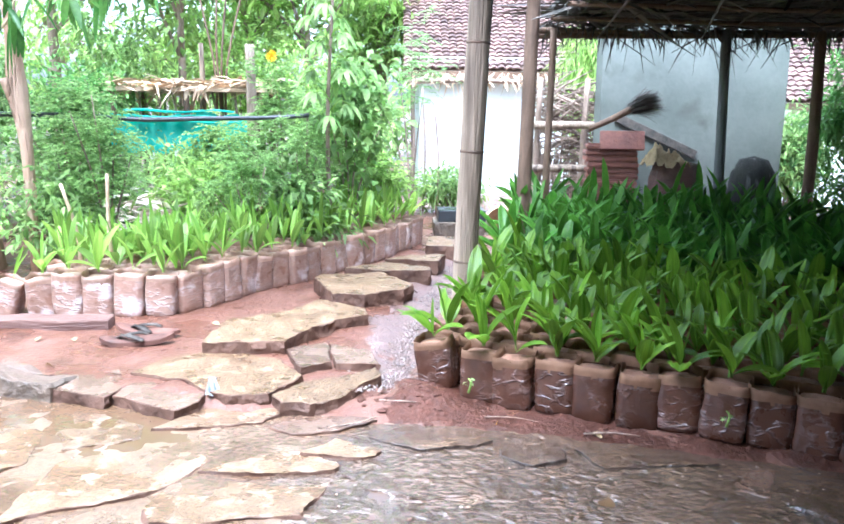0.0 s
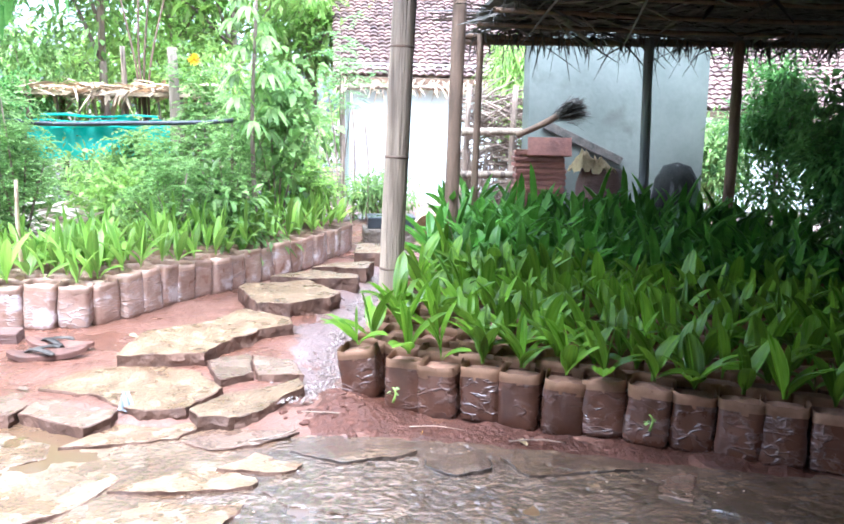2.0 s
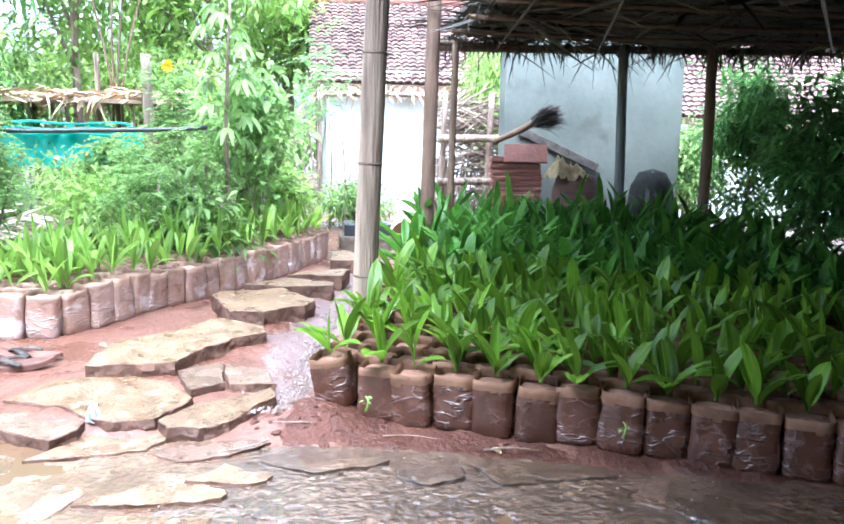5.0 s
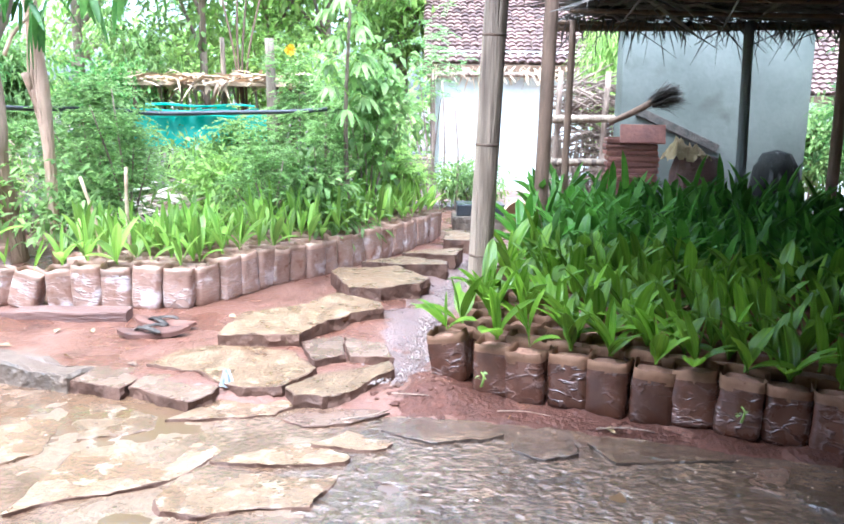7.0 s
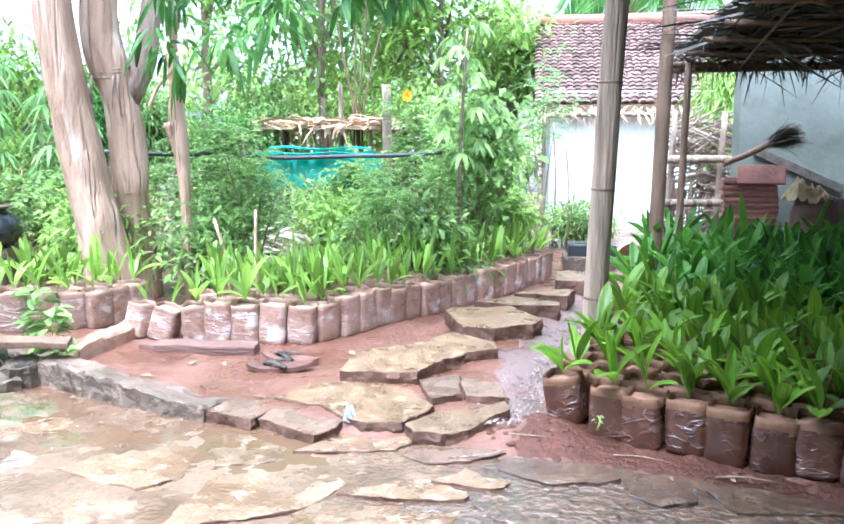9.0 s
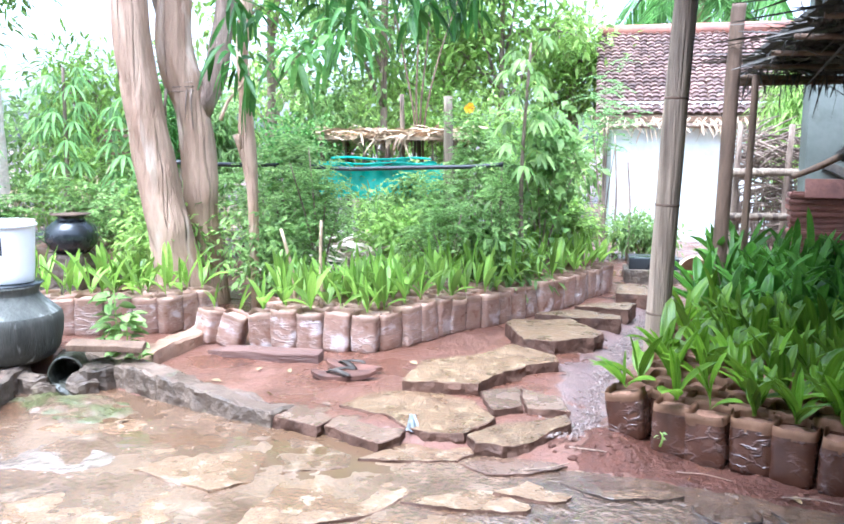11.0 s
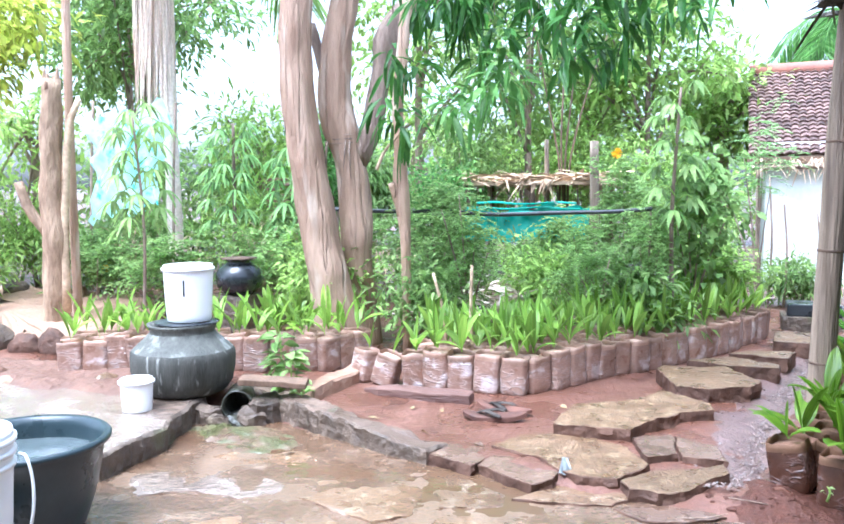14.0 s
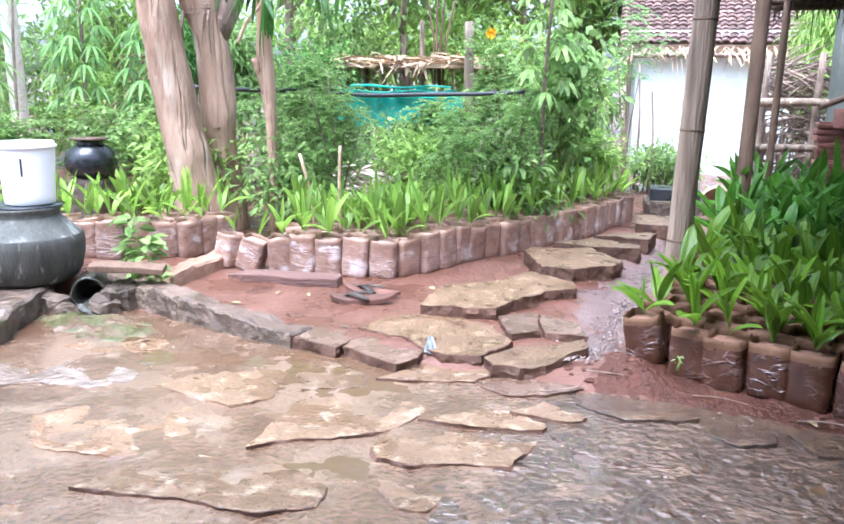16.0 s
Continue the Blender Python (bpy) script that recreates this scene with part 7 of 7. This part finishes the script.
weed(-3.5, 3.4, 0.08, 0.05, 8, "small green weed on the bank", 66)


def litter(x, y, z, length, colour, label, seed):
    g = np.random.default_rng(seed)
    a = g.uniform(0, 6.28)
    t = thing("fallen_leaf", pose(x, y, z), label, "leaf", "fallen leaves")
    put("blade", leaf_mesh("blade", np.zeros((1, 3)), np.array([[math.cos(a), math.sin(a), 0.12]]), np.array([length]), np.array([length * 0.4]), np.array([0.12]), colour, 3), t)


for k, (x, y, col, lab) in enumerate(((-0.95, 3.9, CLOTH, "pale dry fallen leaf on red soil"), (-1.75, 3.62, CLOTH, "yellow fallen leaf on red soil"), (-1.6, 3.68, CLOTH, "yellow fallen leaf on red soil"),
                                      (-1.85, 3.4, CLOTH, "pale dry fallen leaf on red soil"), (-1.55, 3.25, CLOTH, "pale dry fallen leaf on red soil"), (0.31, 2.69, YELLOW, "orange fallen leaf by the polybags"),
                                      (0.66, 2.63, CLOTH, "pale dry fallen leaf by the polybags"), (-0.62, 4.25, FRESH, "green fallen leaf on red soil"), (-1.2, 3.15, POLE, "dark dead leaf on red soil"), (0.02, 3.75, CLOTH, "pale dry leaf on the wet track"))):
    litter(x, y, max(ground_z(x, y), -0.002) + 0.006, 0.06, col, lab, 70 + k)
t = thing("plastic_sachet", pose(-0.775, 2.945, 0.072, 38, 14, 28), "crumpled pale blue plastic sachet on the stones", "litter")
vs = [(0.03 * (i / 6 - 1) * (1.15 - 0.06 * j), 0.042 * (j / 6 - 1), 0.012 * fbm(i, j, 3, 0.13) + 0.002 * math.sin(i * 0.9 + 0.3 * j)) for i in range(13) for j in range(13)]
fs = [(i * 13 + j, (i + 1) * 13 + j, (i + 1) * 13 + j + 1, i * 13 + j + 1) for i in range(12) for j in range(12)]
put("film", mesh("film", vs, fs, surf("pale_blue_plastic", (0.26, 0.285, 0.29), (0.36, 0.385, 0.39), rough=(0.2, 0.35), see=0.2), True), t)


def gravel():
    r = random.Random(8)
    vs, fs = [], []
    for k in range(2600):
        y = r.uniform(2.95, 6.6)
        x = float(np.interp(y, [p[1] for p in TRACK], [p[0] for p in TRACK])) + r.gauss(0, 0.075)
        s = r.uniform(0.003, 0.011)
        z = max(ground_z(x, y), rill_z(y)[1] - 0.004)
        a = r.uniform(0, 6.28)
        i = len(vs)
        for dx, dy, dz in ((1, 0, 0), (0.3, 0.9, 0.1), (-0.8, 0.6, 0), (-0.8, -0.5, 0.1), (0.3, -0.9, 0), (0.05, 0.02, 0.75)):
            vs.append((x + s * (dx * math.cos(a) - dy * math.sin(a)), y + s * (dx * math.sin(a) + dy * math.cos(a)), z - 0.001 + dz * s))
        fs += [(i, i + 1, i + 5), (i + 1, i + 2, i + 5), (i + 2, i + 3, i + 5), (i + 3, i + 4, i + 5), (i + 4, i, i + 5)]
    tagged(put("gravel", mesh("gravel", vs, fs, GRIT)), "wet grey grit washed along the path", "gravel", kind="stuff")


gravel()


def clods():
    r = random.Random(12)
    vs, fs = [], []
    for k in range(260):
        x, y = r.gauss(0.06, 0.13), r.gauss(2.87, 0.09)
        if k > 70:
            x, y = r.uniform(-0.1, 1.3), 0
            y = edge_y(x) + 0.03 + abs(r.gauss(0, 0.05))
        s = r.uniform(0.005, 0.02) * (1.0 if k < 70 else 0.5)
        z = ground_z(x, y) - 0.2 * s
        body = lathe([(0.1 * s, -0.4 * s), (0.8 * s, -0.2 * s), (s, 0.2 * s), (0.7 * s, 0.45 * s), (0.1 * s, 0.55 * s)], 7, s * 1.1, k * 1.3, True)
        n = len(vs)
        vs += [(x + a, y + b, z + c) for a, b, c in body[0]]
        fs += [tuple(i + n for i in q) for q in body[1]]
    tagged(put("soil_clod", mesh("soil_clod", vs, fs, WETSOIL)), "loose clods of wet red soil by the polybags", "soil", kind="stuff")


clods()


def chips():
    """Small stone chips and crumbs washed over the wet paving."""
    r = random.Random(31)
    vs, fs = [], []
    for k in range(150):
        x = r.uniform(-2.6, 1.4)
        y = edge_y(x) - 0.04 - abs(r.gauss(0, 0.55))
        if y < 0.9:
            continue
        s = r.uniform(0.002, 0.007)
        body = lathe([(0.1 * s, -0.4 * s), (0.9 * s, -0.2 * s), (s, 0.1 * s), (0.6 * s, 0.35 * s), (0.1 * s, 0.4 * s)], 6, s * 1.2, k * 1.7, True)
        n = len(vs)
        vs += [(x + a, y + b, 0.004 + c) for a, b, c in body[0]]
        fs += [tuple(i + n for i in q) for q in body[1]]
    tagged(put("stone_chip", mesh("stone_chip", vs, fs, MUD)), "small stone chips and crumbs on the wet paving", "stone chips", kind="stuff")


chips()


def rock(x, y, z, sx, sy, sz, seed, material, label):
    """A rounded, chipped field stone."""
    bm = bmesh.new()
    bmesh.ops.create_icosphere(bm, subdivisions=3, radius=1)
    for v in bm.verts:
        n = v.co.normalized()
        k = 1 + 0.28 * noise.noise(n * 1.4 + Vector((seed, 0, 0))) + 0.10 * noise.noise(n * 4 + Vector((0, seed, 0)))
        v.co = Vector((n.x * sx * k, n.y * sy * k, max(-0.55, n.z) * sz * k))
    vs, fs = [v.co.copy() for v in bm.verts], [tuple(v.index for v in f.verts) for f in bm.faces]
    bm.free()
    tagged(put("rock", mesh("rock", vs, fs, material, 40), None, pose(x, y, z, 0, 0, seed * 40)), label, "rock", "stones by the bank")


rock(-6.48, 5.41, 0.33, 0.12, 0.09, 0.085, 1, MORTAR, "grey field stone at the garden bank")
rock(-5.84, 5.33, 0.32, 0.09, 0.08, 0.08, 2, MORTAR, "grey field stone at the garden bank")
rock(-5.6, 5.3, 0.32, 0.12, 0.08, 0.085, 3, SLAB, "brown field stone at the garden bank")
rock(-4.60, 3.98, 0.15, 0.15, 0.10, 0.13, 4, STONESIDE, "brown broken stone beside the polybags")
rock(-4.80, 3.93, 0.13, 0.12, 0.07, 0.12, 5, STONESIDE, "reddish broken stone leaning at the bank")
rock(-5.15, 3.95, 0.14, 0.18, 0.12, 0.14, 6, MORTAR, "large grey stone of the mud bank")
rock(-3.64, 3.40, 0.10, 0.12, 0.07, 0.06, 7, STONE, "small flat red stone by the platform")
rock(-4.4, 3.3, 0.115, 0.10, 0.08, 0.05, 8, STONESIDE, "red stone on the mud beside the platform")
rock(-4.18, 3.18, 0.115, 0.06, 0.05, 0.04, 9, BANK, "small tan stone on the mud")
t = thing("plastic_scrap", pose(-4.49, 3.93, 0.09, 12, 0, 20), "turquoise scrap of plastic on red mud", "litter")
vs = [(0.06 * (i / 5 - 1), 0.03 * (j / 5 - 1), 0.008 * math.sin(i * 0.9) + 0.008 * fbm(i, j, 0, 0.2)) for i in range(11) for j in range(11)]
fs = [(i * 11 + j, (i + 1) * 11 + j, (i + 1) * 11 + j + 1, i * 11 + j + 1) for i in range(10) for j in range(10)]
put("film", mesh("film", vs, fs, TEAL, True), t)
weed(-3.95, 3.62, 0.12, 0.06, 10, "small green weed at the foot of the polybags", 67)
weed(-4.15, 3.66, 0.07, 0.05, 8, "small green weed at the foot of the polybags", 68)
flower(-5.37, 5.40, 0.55)


def tile_heap():
    r = random.Random(21)
    me = mesh("clay_tile", *soft_box(0.42, 0.25, 0.03, 0.008), BANK)
    for k in range(13):
        t = thing("clay_tile", pose(-4.87 + r.uniform(-0.03, 0.03), 7.75, 0.62 + k * 0.06, 0, r.uniform(-3, 3), r.uniform(-8, 8)), "pale dusty roof tile in a far stack", "roof tile", "far stack of tiles")
        put("tile", me, t)
    s = thing("stone_block", pose(-4.87, 7.75, 0.1), "stone base under the far tile stack", "stone")
    put("block", mesh("block", *soft_box(0.5, 0.4, 0.52, 0.03, 0.02, 9), MORTAR), s)


tile_heap()
for pts, rad, lab in (([(0.28, 2.76, 0.02), (0.38, 2.72, 0.035), (0.5, 2.70, 0.02)], 0.004, "thin white stick by the polybags"), ([(0.62, 2.60, 0.02), (0.72, 2.585, 0.03), (0.82, 2.57, 0.022)], 0.007, "short pale stick by the polybags"),
                      ([(-0.12, 2.86, 0.05), (-0.02, 2.82, 0.06), (0.05, 2.83, 0.05)], 0.005, "dry brown twig at the slab's edge"), ([(-0.3, 2.68, 0.012), (-0.2, 2.70, 0.02), (-0.12, 2.74, 0.03)], 0.006, "dry brown twig at the slab's edge")):
    st = thing("twig", pose(0, 0, 0), lab, "twig", "fallen twigs")
    put("stick", mesh("stick", *limb(pts, rad * 0.6, rad * 0.4, 8, 6, 0.2), BARK2, True), st)

# ---- paving stones and seedlings, one by one ----
paving()
left_bed()
right_bed()
